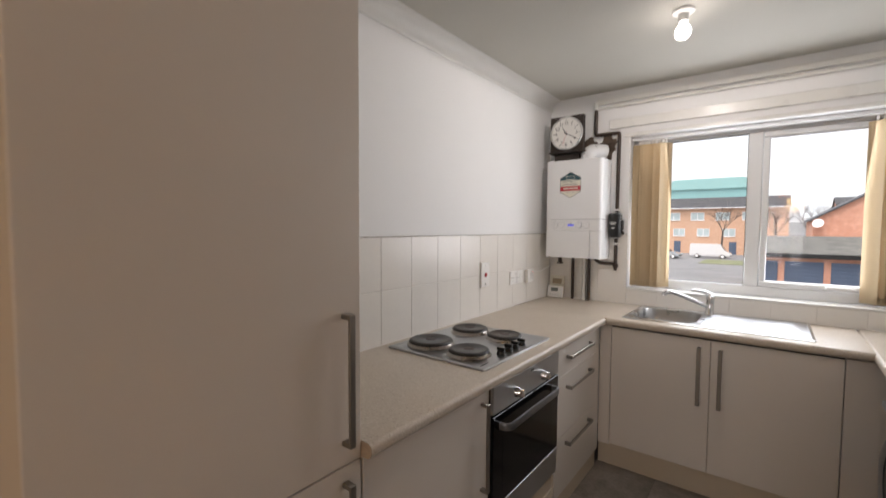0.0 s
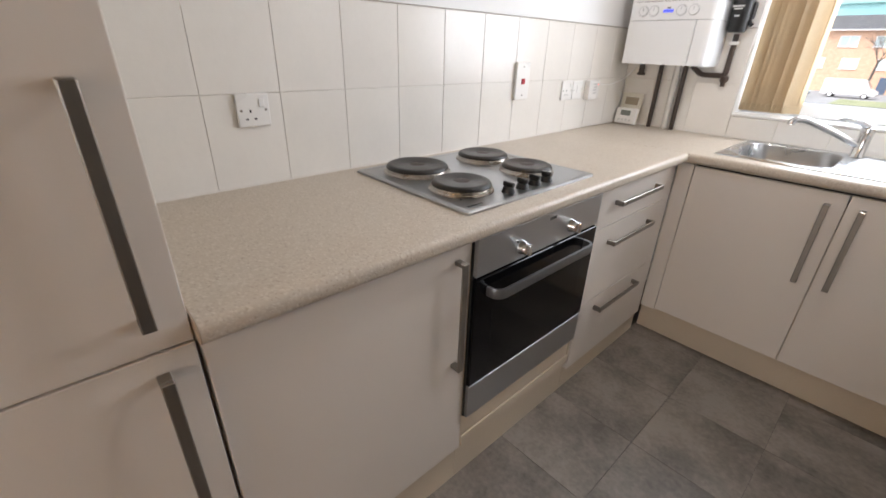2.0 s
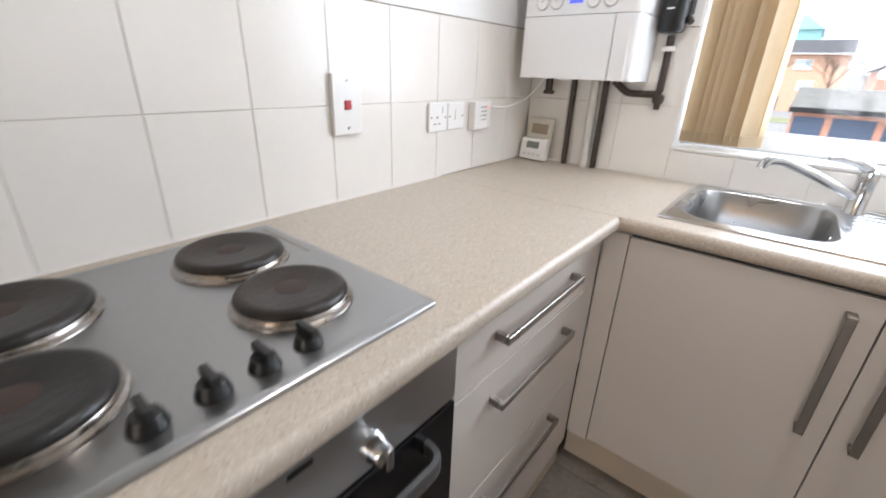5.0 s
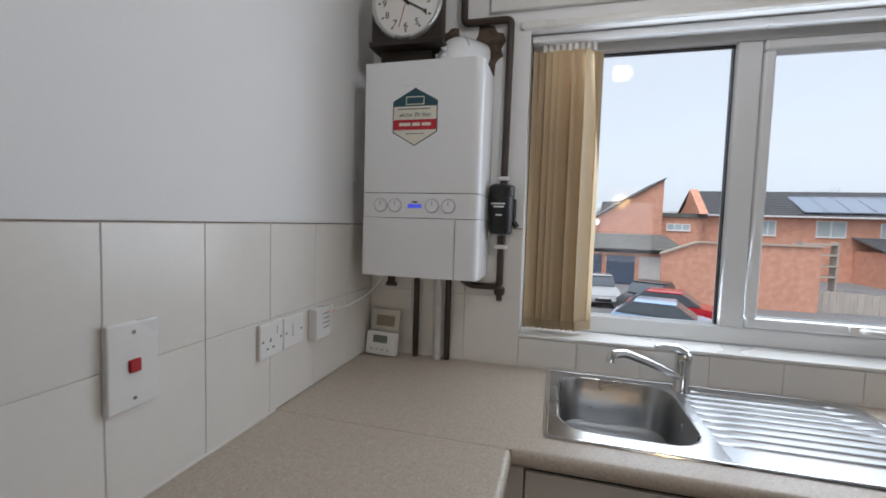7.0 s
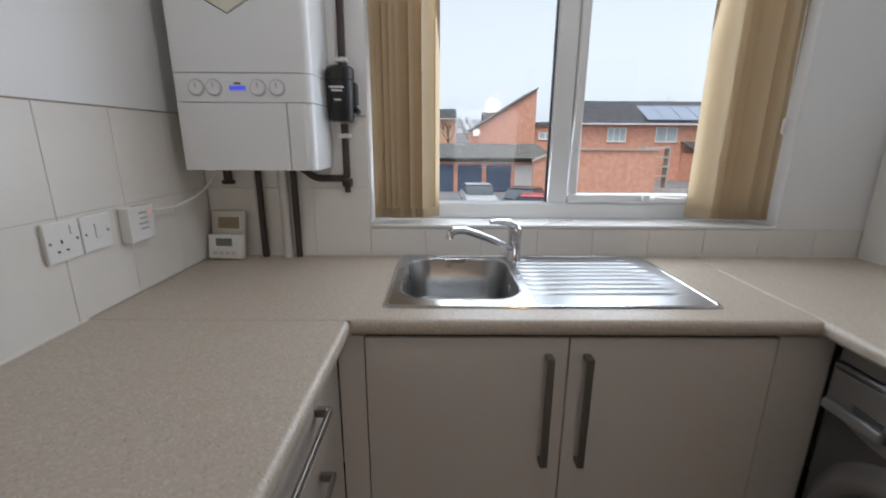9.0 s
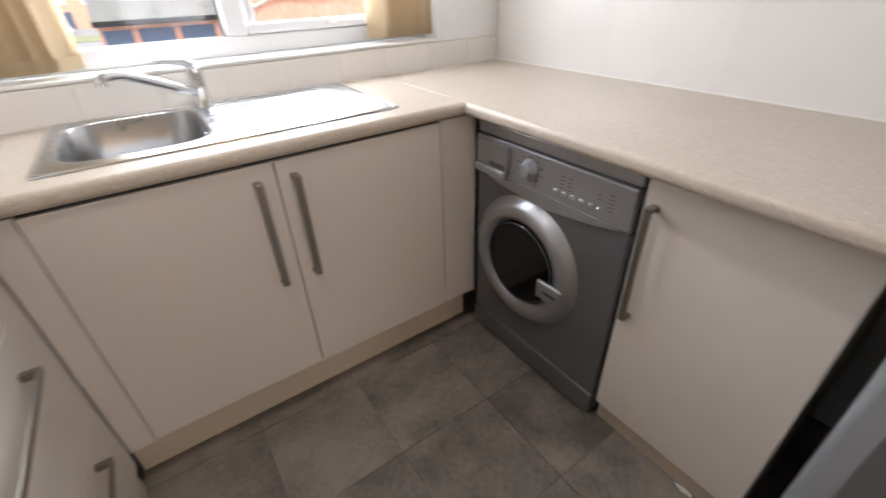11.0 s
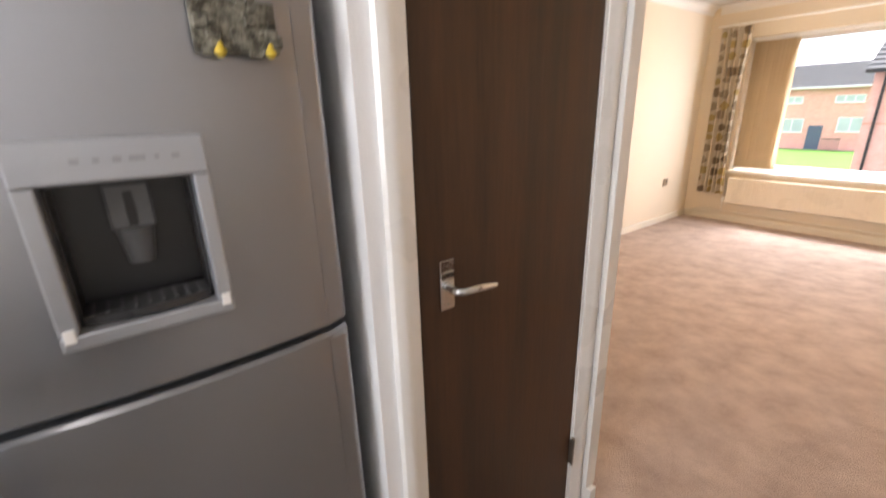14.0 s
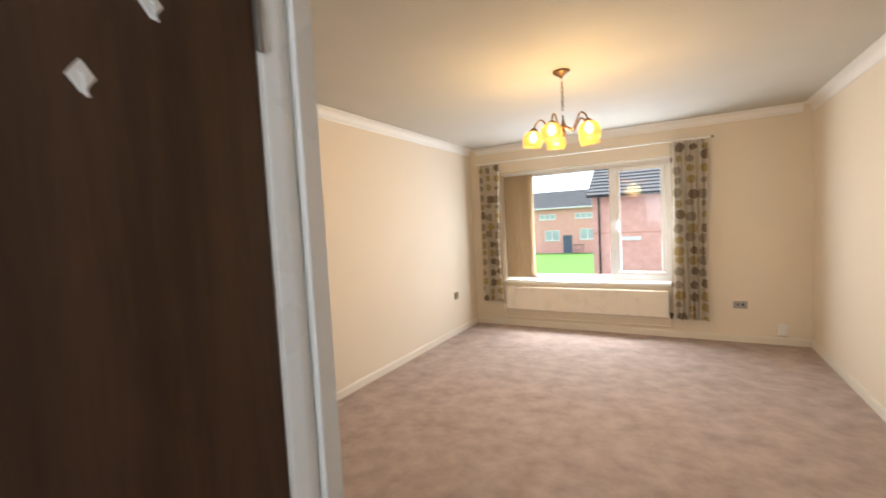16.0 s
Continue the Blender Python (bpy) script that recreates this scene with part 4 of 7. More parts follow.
def fridge_magnets():
    mg = thing("fridge_magnet", "dark relief fridge magnet with yellow ducks and buildings", "magnet", (1.69, 1.69, 1.44))
    MG = two_tone("painted_resin", (0.05, 0.045, 0.03), (0.26, 0.25, 0.20), 70, 0.5, (0.4, 0.62), 0.4)
    bm = bmesh.new()
    rnd = random.Random(4)
    box(bm, 1.692, 1.6975, 1.632, 1.737, 1.450, 1.515, 0.002)
    rel = part("relief", bm, MG, mg, "", True)
    for _ in range(34):
        y, z = rnd.uniform(1.634, 1.735), rnd.uniform(1.446, 1.516)
        s = rnd.uniform(0.003, 0.009)
        part("figure", box(bmesh.new(), 1.6919 - rnd.uniform(0.001, 0.006), 1.693, y - s, y + s, z - s * 0.8, z + s * 0.9, 0.0012), MG, rel)
    for y, z in ((1.708, 1.451), (1.645, 1.452)):
        part("duck", lathe(bmesh.new(), (1.688, y, z), (-0.3, 0, 1), ((0.003, -0.006), (0.008, 0), (0.007, 0.004), (0.004, 0.007), (0.004, 0.010), (0.001, 0.013)), 12), surface("yellow_enamel", (0.55, 0.40, 0.04), 0.35), mg, "yellow duck", True)
    m2 = thing("fridge_magnet", "pale flat fridge magnet with a green and yellow picture", "magnet", (1.69, 1.82, 1.66))
    part("card", boxes((1.6905, 1.6945, 1.782, 1.862, 1.636, 1.735), bevel=0.001), WHITE_PLASTIC, m2)
    part("picture", boxes((1.6897, 1.6904, 1.787, 1.857, 1.642, 1.730)), two_tone("picture_print", (0.10, 0.22, 0.06), (0.75, 0.72, 0.45), 40, 0.4, (0.35, 0.6), 0.02), m2)


fridge_magnets()


# ---- cupboard door and its frame ----
def make_cupboard_door():
    fr = tagged(new("door_1"), "dark brown wood-veneer cupboard door in white frame, closed", "door", kind="structure")
    fr.location = (1.72, 1.13, 0)
    leaf = part("leaf", boxes((1.697, 1.735, 0.856, 1.414, 0.008, 2.010), bevel=0.002), DARK_WOOD, fr, "dark brown veneered door leaf")
    pl = part("handle_plate", boxes((1.6905, 1.6968, 1.329, 1.366, 0.968, 1.080), bevel=0.0015), CHROME, leaf, "chrome lever handle plate")
    bm = bmesh.new()
    tube(bm, bent([(1.690, 1.350, 1.022), (1.648, 1.350, 1.022), (1.640, 1.305, 1.024), (1.646, 1.252, 1.014)], 0.016, 5), [0.009] * 8 + [0.009] * 5 + [0.006], 14)
    part("lever", bm, CHROME, leaf, "chrome lever", True)
    for y, z in ((1.347, 1.068), (1.347, 0.980)):
        part("screw", lathe(bmesh.new(), (1.6906, y, z), (-1, 0, 0), ((0.004, 0), (0.003, 0.001)), 10), NICKEL, leaf)
    vp = part("vent", boxes((1.6925, 1.6968, 1.006, 1.252, 0.098, 0.166), bevel=0.001), surface("vent_metal", (0.50, 0.46, 0.40), 0.4, 0.6), leaf, "pale metal vent plate")
    for k in range(4):
        for y0, y1 in ((1.015, 1.122), (1.136, 1.243)):
            part("slot", boxes((1.6919, 1.6926, y0, y1, 0.108 + 0.013 * k, 0.113 + 0.013 * k)), surface("vent_slot", (0.2, 0.18, 0.15), 0.6) if k + y0 < 1.02 else bpy.data.materials["vent_slot"], vp)
    for z0 in (0.245, 1.788):
        hg = part("hinge", boxes((1.688, 1.6965, 0.847, 0.860, z0, z0 + 0.10), bevel=0.001), NICKEL, fr, "dark steel butt hinge")
        part("hinge_pin", tube(bmesh.new(), [(1.686, 0.8535, z0 - 0.004), (1.686, 0.8535, z0 + 0.104)], 0.005, 10), NICKEL, fr)
    # lining and architraves
    part("frame", boxes((1.700, 1.775, 1.4165, 1.4245, 0, 2.013)), GLOSS_WHITE, fr)
    part("frame", boxes((1.694, 1.775, 0.8455, 0.8545, 0, 2.013)), GLOSS_WHITE, fr)
    part("frame", boxes((1.700, 1.775, 0.8455, 1.4245, 2.0135, 2.028)), GLOSS_WHITE, fr)
    sec = [(0.0, 0.0), (0.0, 0.062), (-0.008, 0.066), (-0.016, 0.060), (-0.020, 0.045), (-0.018, 0.028), (-0.012, 0.020), (-0.012, 0.004), (-0.009, 0.0)]
    for ya, sg, x in ((1.420, 1, 1.6995), (0.849, -1, 1.6995)):
        part("architrave", extrude_profile(bmesh.new(), [(x + a, ya + sg * b, 0.0) for a, b in sec], (0, 0, 2.088)), GLOSS_WHITE, fr, "white moulded architrave", True)
    part("architrave", extrude_profile(bmesh.new(), [(1.6995 + a, 0.783, 2.020 + b) for a, b in sec], (0, 0.70, 0)), GLOSS_WHITE, fr, "", True)


make_cupboard_door()


def sticky_hook(loc):
    h = thing("adhesive_hook", "small white diamond-shaped adhesive hook on the door", "hook", loc, "adhesive hooks on the door")
    x, y, z = loc
    bm = extrude_profile(bmesh.new(), [(x, y, z + 0.024), (x, y + 0.017, z), (x, y, z - 0.024), (x, y - 0.017, z)], (-0.005, 0, 0))
    part("base", bm, WHITE_PLASTIC, h)
    part("peg", tube(bmesh.new(), bent([(x - 0.004, y, z + 0.004), (x - 0.013, y, z - 0.002), (x - 0.012, y, z - 0.026), (x - 0.018, y, z - 0.030)], 0.005, 3), 0.0028, 8), WHITE_PLASTIC, h, "", True)
    return h


sticky_hook((1.6965, 1.049, 1.797))
sticky_hook((1.6965, 1.150, 1.658))


# ---- kitchen window, blinds, sill ----
def casement(name, label, x0, x1, z0, z1, yc, out, sash_x, mull, handle_side, head=0.062, s=0.046):
    """A white plastic window: outer frame, mullion, one fixed pane and one opening sash. out: the way outdoors along y."""
    w = tagged(new(name), label, "window", kind="structure")
    w.location = ((x0 + x1) / 2, yc, z0)
    f, ft, d = 0.062, head, 0.034

    def pr(nm, a, b, c, e, y0=-d, y1=d, mat=UPVC, bev=0.006, lab="", parent=None):
        ya, yb = sorted((yc + out * y0, yc + out * y1))
        return part(nm, boxes((a, b, ya, yb, c, e), bevel=bev, seg=2), mat, parent or w, lab)

    fr = pr("window_frame", x0, x1, z0, z0 + f, lab="white plastic frame")
    pr("window_frame", x0, x1, z1 - ft, z1)
    pr("window_frame", x0, x0 + f, z0 + f + 0.0003, z1 - ft - 0.0003)
    pr("window_frame", x1 - f, x1, z0 + f + 0.0003, z1 - ft - 0.0003)
    pr("mullion", mull - 0.036, mull + 0.036, z0 + f + 0.0003, z1 - ft - 0.0003, -d - 0.004, d)
    lo, hi = z0 + f, z1 - ft
    fixed, opening = ((x0 + f, mull - 0.036), (mull + 0.036, x1 - f)) if sash_x > 0 else ((mull + 0.036, x1 - f), (x0 + f, mull - 0.036))
    pr("gasket", fixed[0] + 0.0003, fixed[0] + 0.004, lo, hi, -0.012, 0.012, BLACK, 0)
    pr("gasket", fixed[1] - 0.004, fixed[1] - 0.0003, lo, hi, -0.012, 0.012, BLACK, 0)
    pr("gasket", fixed[0] + 0.004, fixed[1] - 0.004, hi - 0.004, hi - 0.0003, -0.012, 0.012, BLACK, 0)
    g = pr("pane", fixed[0] + 0.004, fixed[1] - 0.004, lo + 0.0005, hi - 0.004, -0.003, 0.003, GLASS, 0)
    g.visible_shadow = False
    a, b = opening
    sa = pr("sash", a + 0.002, b - 0.002, lo + 0.002, lo + s, -d - 0.012, d - 0.01, bev=0.008, lab="white opening sash")
    pr("sash_rail", a + 0.002, b - 0.002, hi - s, hi - 0.002, -d - 0.012, d - 0.01, bev=0.008, parent=sa)
    pr("sash_stile", a + 0.002, a + s, lo + s + 0.0003, hi - s - 0.0003, -d - 0.012, d - 0.01, bev=0.008, parent=sa)
    pr("sash_stile", b - s, b - 0.002, lo + s + 0.0003, hi - s - 0.0003, -d - 0.012, d - 0.01, bev=0.008, parent=sa)
    g = pr("pane", a + s + 0.0005, b - s - 0.0005, lo + s + 0.0005, hi - s - 0.0005, -0.003, 0.003, GLASS, 0, parent=sa)
    g.visible_shadow = False
    hy = yc - out * (d + 0.012)
    if handle_side == "bottom":
        hx = (a + b) / 2 - 0.02
        q = sorted((hy, hy - out * 0.012))
        part("handle", boxes((hx - 0.03, hx + 0.03, q[0], q[1], lo + 0.012, lo + 0.036), bevel=0.003, seg=2), WHITE_PLASTIC, sa, "white window handle")
        part("lever", tube(bmesh.new(), bent([(hx, hy - out * 0.010, lo + 0.024), (hx, hy - out * 0.036, lo + 0.024), (hx + 0.115, hy - out * 0.034, lo + 0.020)], 0.012, 4), 0.009, 10), WHITE_PLASTIC, sa, "", True)
        pr("trickle_vent", a + 0.12, b - 0.08, hi - 0.036, hi - 0.020, -d - 0.022, -d - 0.0125, bev=0.003)
    else:
        hx = mull + (0.062 if sash_x > 0 else -0.062)
        zm = (lo + hi) / 2
        q = sorted((hy, hy - out * 0.012))
        part("handle", boxes((hx - 0.013, hx + 0.013, q[0], q[1], zm - 0.03, zm + 0.05), bevel=0.003, seg=2), WHITE_PLASTIC, sa, "white window handle")
        part("lever", tube(bmesh.new(), bent([(hx, hy - out * 0.010, zm), (hx, hy - out * 0.036, zm), (hx, hy - out * 0.034, zm - 0.11)], 0.012, 4), 0.009, 10), WHITE_PLASTIC, sa, "", True)
    return w


casement("window_1", "white plastic kitchen window with opening sash", WX0 + 0.002, WX1 - 0.002, WZ0 + 0.012, WZ1 - 0.002, 3.905, 1, 1, 1.280, "bottom", 0.040, 0.036)
structure("window_sill", boxes((WX0 + 0.001, WX1 - 0.001, 3.742, 3.868, WZ0 - 0.012 + 0.013, WZ0 + 0.012), bevel=0.003, seg=2), GLOSS_WHITE, "white painted kitchen window sill", "sill")


def vertical_blind(label, xs, y, z0, z1, turn, rail_row, width=0.089):
    """A vertical blind drawn aside: head rail and curved cloth slats with weighted hems."""
    v = thing("vertical_blind", label, "blind", (sum(xs) / len(xs), y, z0))
    part("head_rail", boxes(rail_row, bevel=0.003), UPVC, v, "white aluminium head rail")
    rnd = random.Random(7)
    n = 6
    for x in xs:
        m = pose(x, y + rnd.uniform(-0.004, 0.004), 0, 0, 0, turn + rnd.uniform(-9, 9))
        bm = bmesh.new()
        rows = []
        for z in (z0, z0 + 0.035, z0 + 0.3, (z0 + z1) / 2, z1):
            rows.append([bm.verts.new((width * (i / n - 0.5), 0.006 * (1 - (2 * i / n - 1) ** 2), z)) for i in range(n + 1)])
        for a, b in zip(rows, rows[1:]):
            for i in range(n):
                bm.faces.new((a[i], a[i + 1], b[i + 1], b[i]))
        bmesh.ops.transform(bm, matrix=m, verts=bm.verts)
        s = part("slat", bm, BLIND, v, "", True)
        bm = boxes((-width / 2 + 0.004, width / 2 - 0.004, -0.0030, -0.0010, z0 + 0.003, z0 + 0.036))
        bmesh.ops.transform(bm, matrix=m, verts=bm.verts)
        part("hem", bm, BLIND, s)
        bm = boxes((-0.008, 0.008, 0.000, 0.004, z1, z1 + 0.028))
        bmesh.ops.transform(bm, matrix=m, verts=bm.verts)
        part("hanger", bm, WHITE_PLASTIC, s)
    return v


vertical_blind("cream fabric vertical blind drawn aside beside the boiler", [0.628 + 0.021 * i for i in range(9)], 3.815, 1.040, 2.020, 38, (WX0 + 0.004, 1.30, 3.790, 3.832, 2.048, 2.072))
vertical_blind("cream fabric vertical blind drawn aside by the far corner", [1.795 + 0.026 * i for i in range(9)], 3.812, 1.040, 2.020, -42, (1.3005, WX1 - 0.004, 3.790, 3.832, 2.048, 2.072))
cord = thing("blind_cord", "white blind pull cord with a plastic weight", "cord", (2.025, 3.775, 1.2))
part("cord", tube(bmesh.new(), [(2.030, 3.788, 2.05), (2.030, 3.784, 1.6), (2.032, 3.780, 1.40)], 0.0018, 6), WHITE_PLASTIC, cord)
part("weight", lathe(bmesh.new(), (2.032, 3.780, 1.345), (0, 0, 1), ((0.004, 0), (0.010, 0.01), (0.009, 0.05), (0.003, 0.06)), 14), WHITE_PLASTIC, cord, "", True)

# trunking and battens over the window
tk = thing("cable_trunking", "white painted pipes boxed along the top of the window wall", "trunking", (1.35, 3.73, 2.3))
part("trunk", boxes((0.345, 2.374, 3.722, 3.7495, 2.318, 2.356), bevel=0.006, seg=2), GLOSS_WHITE, tk)
part("pipe", tube(bmesh.new(), [(0.345, 3.733, 2.296), (2.374, 3.733, 2.296)], 0.012, 12), GLOSS_WHITE, tk, "", True)
bt = thing("batten", "white painted wooden batten above the window", "batten", (1.4, 3.74, 2.15))
part("board", boxes((0.44, 2.374, 3.732, 3.7495, 2.140, 2.205), bevel=0.003), GLOSS_WHITE, bt)
bt = thing("window_trim", "white moulded trim over the window head", "trim", (1.4, 3.74, 2.08))
part("board", boxes((0.545, 2.10, 3.736, 3.7495, 2.076, 2.100), bevel=0.004), GLOSS_WHITE, bt)

# coving
COVING = surface("coving_paint", (0.79, 0.78, 0.75), 0.5, vary=0.03, scale=4, bump=0.0)


def coving(name, a, b, inward, top):
    """A quarter-hollow moulding from a to b; inward: the way into the room."""
    a, b, o = Vector((*a, 0)), Vector((*b, 0)), Vector((*inward, 0))
    sec = [(0.001, top - 0.085), (0.006, top - 0.085), (0.010, top - 0.075)]
    for i in range(7):
        t = radians(90 * i / 6)
        sec.append((0.068 - 0.058 * math.cos(t), top - 0.068 + 0.058 * math.sin(t)))
    sec += [(0.078, top - 0.006), (0.078, top - 0.001), (0.001, top - 0.001)]
    return structure(name, extrude_profile(bmesh.new(), [a + o * u + Vector((0, 0, z)) for u, z in sec], b - a), COVING, "white plaster coving along the ceiling", "coving")


coving("coving", (0, 0.84), (0, 3.749), (1, 0), H)
coving("coving", (3.48, 0.728), (3.48, -3.949), (-1, 0), H)
coving("coving", (-0.19, 0.728), (-0.19, -3.949), (1, 0), H)
coving("coving", (-0.11, -3.95), (3.40, -3.95), (0, 1), H)


# ---- boiler corner ----
def make_boiler():
    bo = thing("boiler", "white wall-mounted gas boiler with round dials and display", "boiler", (0.265, 3.65, 1.23))
    x0, x1, yf, z0, z1 = 0.068, 0.460, 3.538, 1.230, 1.920
    xs = 0.384

    def shell(za, zb, xa, xb, y):
        bm = bmesh.new()
        prof = [(xa, y + 0.004), (xa + 0.004, y)] + [(xb - 0.030 + 0.030 * math.sin(radians(90 * i / 5)), y + 0.030 - 0.030 * math.cos(radians(90 * i / 5))) for i in range(6)] if xb == x1 else [(xa, y + 0.003), (xa + 0.003, y), (xb - 0.003, y), (xb, y + 0.003)]
        extrude_profile(bm, [(px, py, za) for px, py in prof] + [(xb, 3.747, za), (xa, 3.747, za)], (0, 0, zb - za))
        return bm

    part("casing", shell(1.504, z1, x0, x1, yf), BOILER, bo, "", True)
    pan = part("control_panel", shell(1.424, 1.502, x0, x1, yf + 0.001), BOILER, bo, "", True)
    part("flap", shell(z0, 1.422, x0, xs - 0.001, yf), BOILER, bo, "", True)
    part("side_casing", shell(z0, 1.422, xs + 0.001, x1, yf), BOILER, bo, "", True)
    for x in (0.132, 0.182, 0.308, 0.362):
        dl = part("dial", lathe(bmesh.new(), (x, yf + 0.0005, 1.463), (0, -1, 0), ((0.021, 0), (0.021, 0.004), (0.018, 0.007), (0.016, 0.006), (0.014, 0.006)), 28), BOILER, pan, "white dial", True)
        part("dial_mark", boxes((x - 0.0012, x + 0.0012, yf - 0.0072, yf - 0.0060, 1.463, 1.477)), surface("mark_grey", (0.35, 0.36, 0.38), 0.5), dl)
        part("dial_ring", lathe(bmesh.new(), (x, yf + 0.0003, 1.463), (0, -1, 0), ((0.0235, 0), (0.0235, 0.0008), (0.0212, 0.0008)), 28, True, False), surface("dial_ring_grey", (0.45, 0.46, 0.48), 0.4), dl)
    part("display", boxes((0.226, 0.272, yf - 0.0006, yf + 0.0005, 1.456, 1.468)), glow("blue_display", (0.08, 0.12, 0.9), 0.5, (0.05, 0.06, 0.35)), pan, "lit blue display")
    part("display_mark", boxes((0.240, 0.258, yf - 0.0006, yf + 0.0005, 1.472, 1.477)), BLACK, pan)
    part("badge", boxes((0.205, 0.270, yf - 0.002, yf + 0.0005, 1.842, 1.866), bevel=0.001), BOILER, bo)
    return bo


make_boiler()


def boiler_sticker():
    st = thing("service_sticker", "hexagonal sticker in dark teal, cream and red on the boiler", "sticker", (0.24, 3.537, 1.66))
    y = 3.5375
    cx, w = 0.243, 0.072
    zt, z1, z0, zb = 1.832, 1.792, 1.698, 1.656

    def flat(nm, pts, m, lift):
        part(nm, extrude_profile(bmesh.new(), [(x, y - lift, z) for x, z in pts], (0, 0.0004, 0)), m, st)

    TEAL = surface("sticker_teal", (0.018, 0.075, 0.095), 0.35)
    CREAM = surface("sticker_cream", (0.72, 0.70, 0.60), 0.4)
    RED = surface("sticker_red", (0.50, 0.02, 0.035), 0.35)
    flat("backing", [(cx, zt + 0.003), (cx + w + 0.003, z1 + 0.002), (cx + w + 0.003, z0 - 0.002), (cx, zb - 0.003), (cx - w - 0.003, z0 - 0.002), (cx - w - 0.003, z1 + 0.002)], surface("sticker_edge", (0.06, 0.07, 0.08), 0.4), 0.0006)
    flat("top_band", [(cx, zt), (cx + w, z1), (cx + w, 1.778), (cx - w, 1.778), (cx - w, z1)], TEAL, 0.0011)
    flat("middle_band", [(cx + w, 1.7775), (cx + w, 1.736), (cx - w, 1.736), (cx - w, 1.7775)], CREAM, 0.0011)
    flat("red_band", [(cx + w, 1.7355), (cx + w, 1.704), (cx - w, 1.704), (cx - w, 1.7355)], RED, 0.0011)
    flat("bottom_band", [(cx + w, 1.7035), (cx + w, z0), (cx, zb), (cx - w, z0), (cx - w, 1.7035)], CREAM, 0.0011)
    flat("logo_plate", [(cx - 0.031, 1.782), (cx + 0.031, 1.782), (cx + 0.031, 1.808), (cx - 0.031, 1.808)], CREAM, 0.0016)
    flat("logo", [(cx - 0.028, 1.785), (cx + 0.028, 1.785), (cx + 0.028, 1.805), (cx - 0.028, 1.805)], TEAL, 0.0021)
    flat("text_bar", [(cx - 0.058, 1.767), (cx + 0.050, 1.767), (cx + 0.050, 1.771), (cx - 0.058, 1.771)], surface("text_grey", (0.25, 0.25, 0.24), 0.5), 0.0016)
    flat("text_bar", [(cx - 0.030, 1.690), (cx + 0.030, 1.690), (cx + 0.030, 1.693), (cx - 0.030, 1.693)], bpy.data.materials["text_grey"], 0.0016)
    for a, b in ((-0.052, -0.014), (-0.008, 0.018), (0.024, 0.054)):
        flat("text_bar", [(cx + a, 1.716), (cx + b, 1.716), (cx + b, 1.726), (cx + a, 1.726)], CREAM, 0.0016)
    for body, size, z, m in (("within 30 days", 0.0185, 1.745, surface("text_dark", (0.03, 0.04, 0.04), 0.5)),):
        cu = bpy.data.curves.new("lettering", "FONT")
        cu.body, cu.size, cu.align_x, cu.extrude = body, size, "CENTER", 0.0002
        tmp = new("lettering", cu)
        me = bpy.data.meshes.new_from_object(tmp.evaluated_get(bpy.context.evaluated_depsgraph_get()))
        bpy.data.objects.remove(tmp)
        me.materials.clear()
        me.materials.append(m)
        me.transform(pose(cx, y - 0.0017, z, 90, 0, 0))
        me.transform(Matrix.Translation(-Vector(st.location)))
        ob = new("lettering", me)
        ob.parent = st


boiler_sticker()


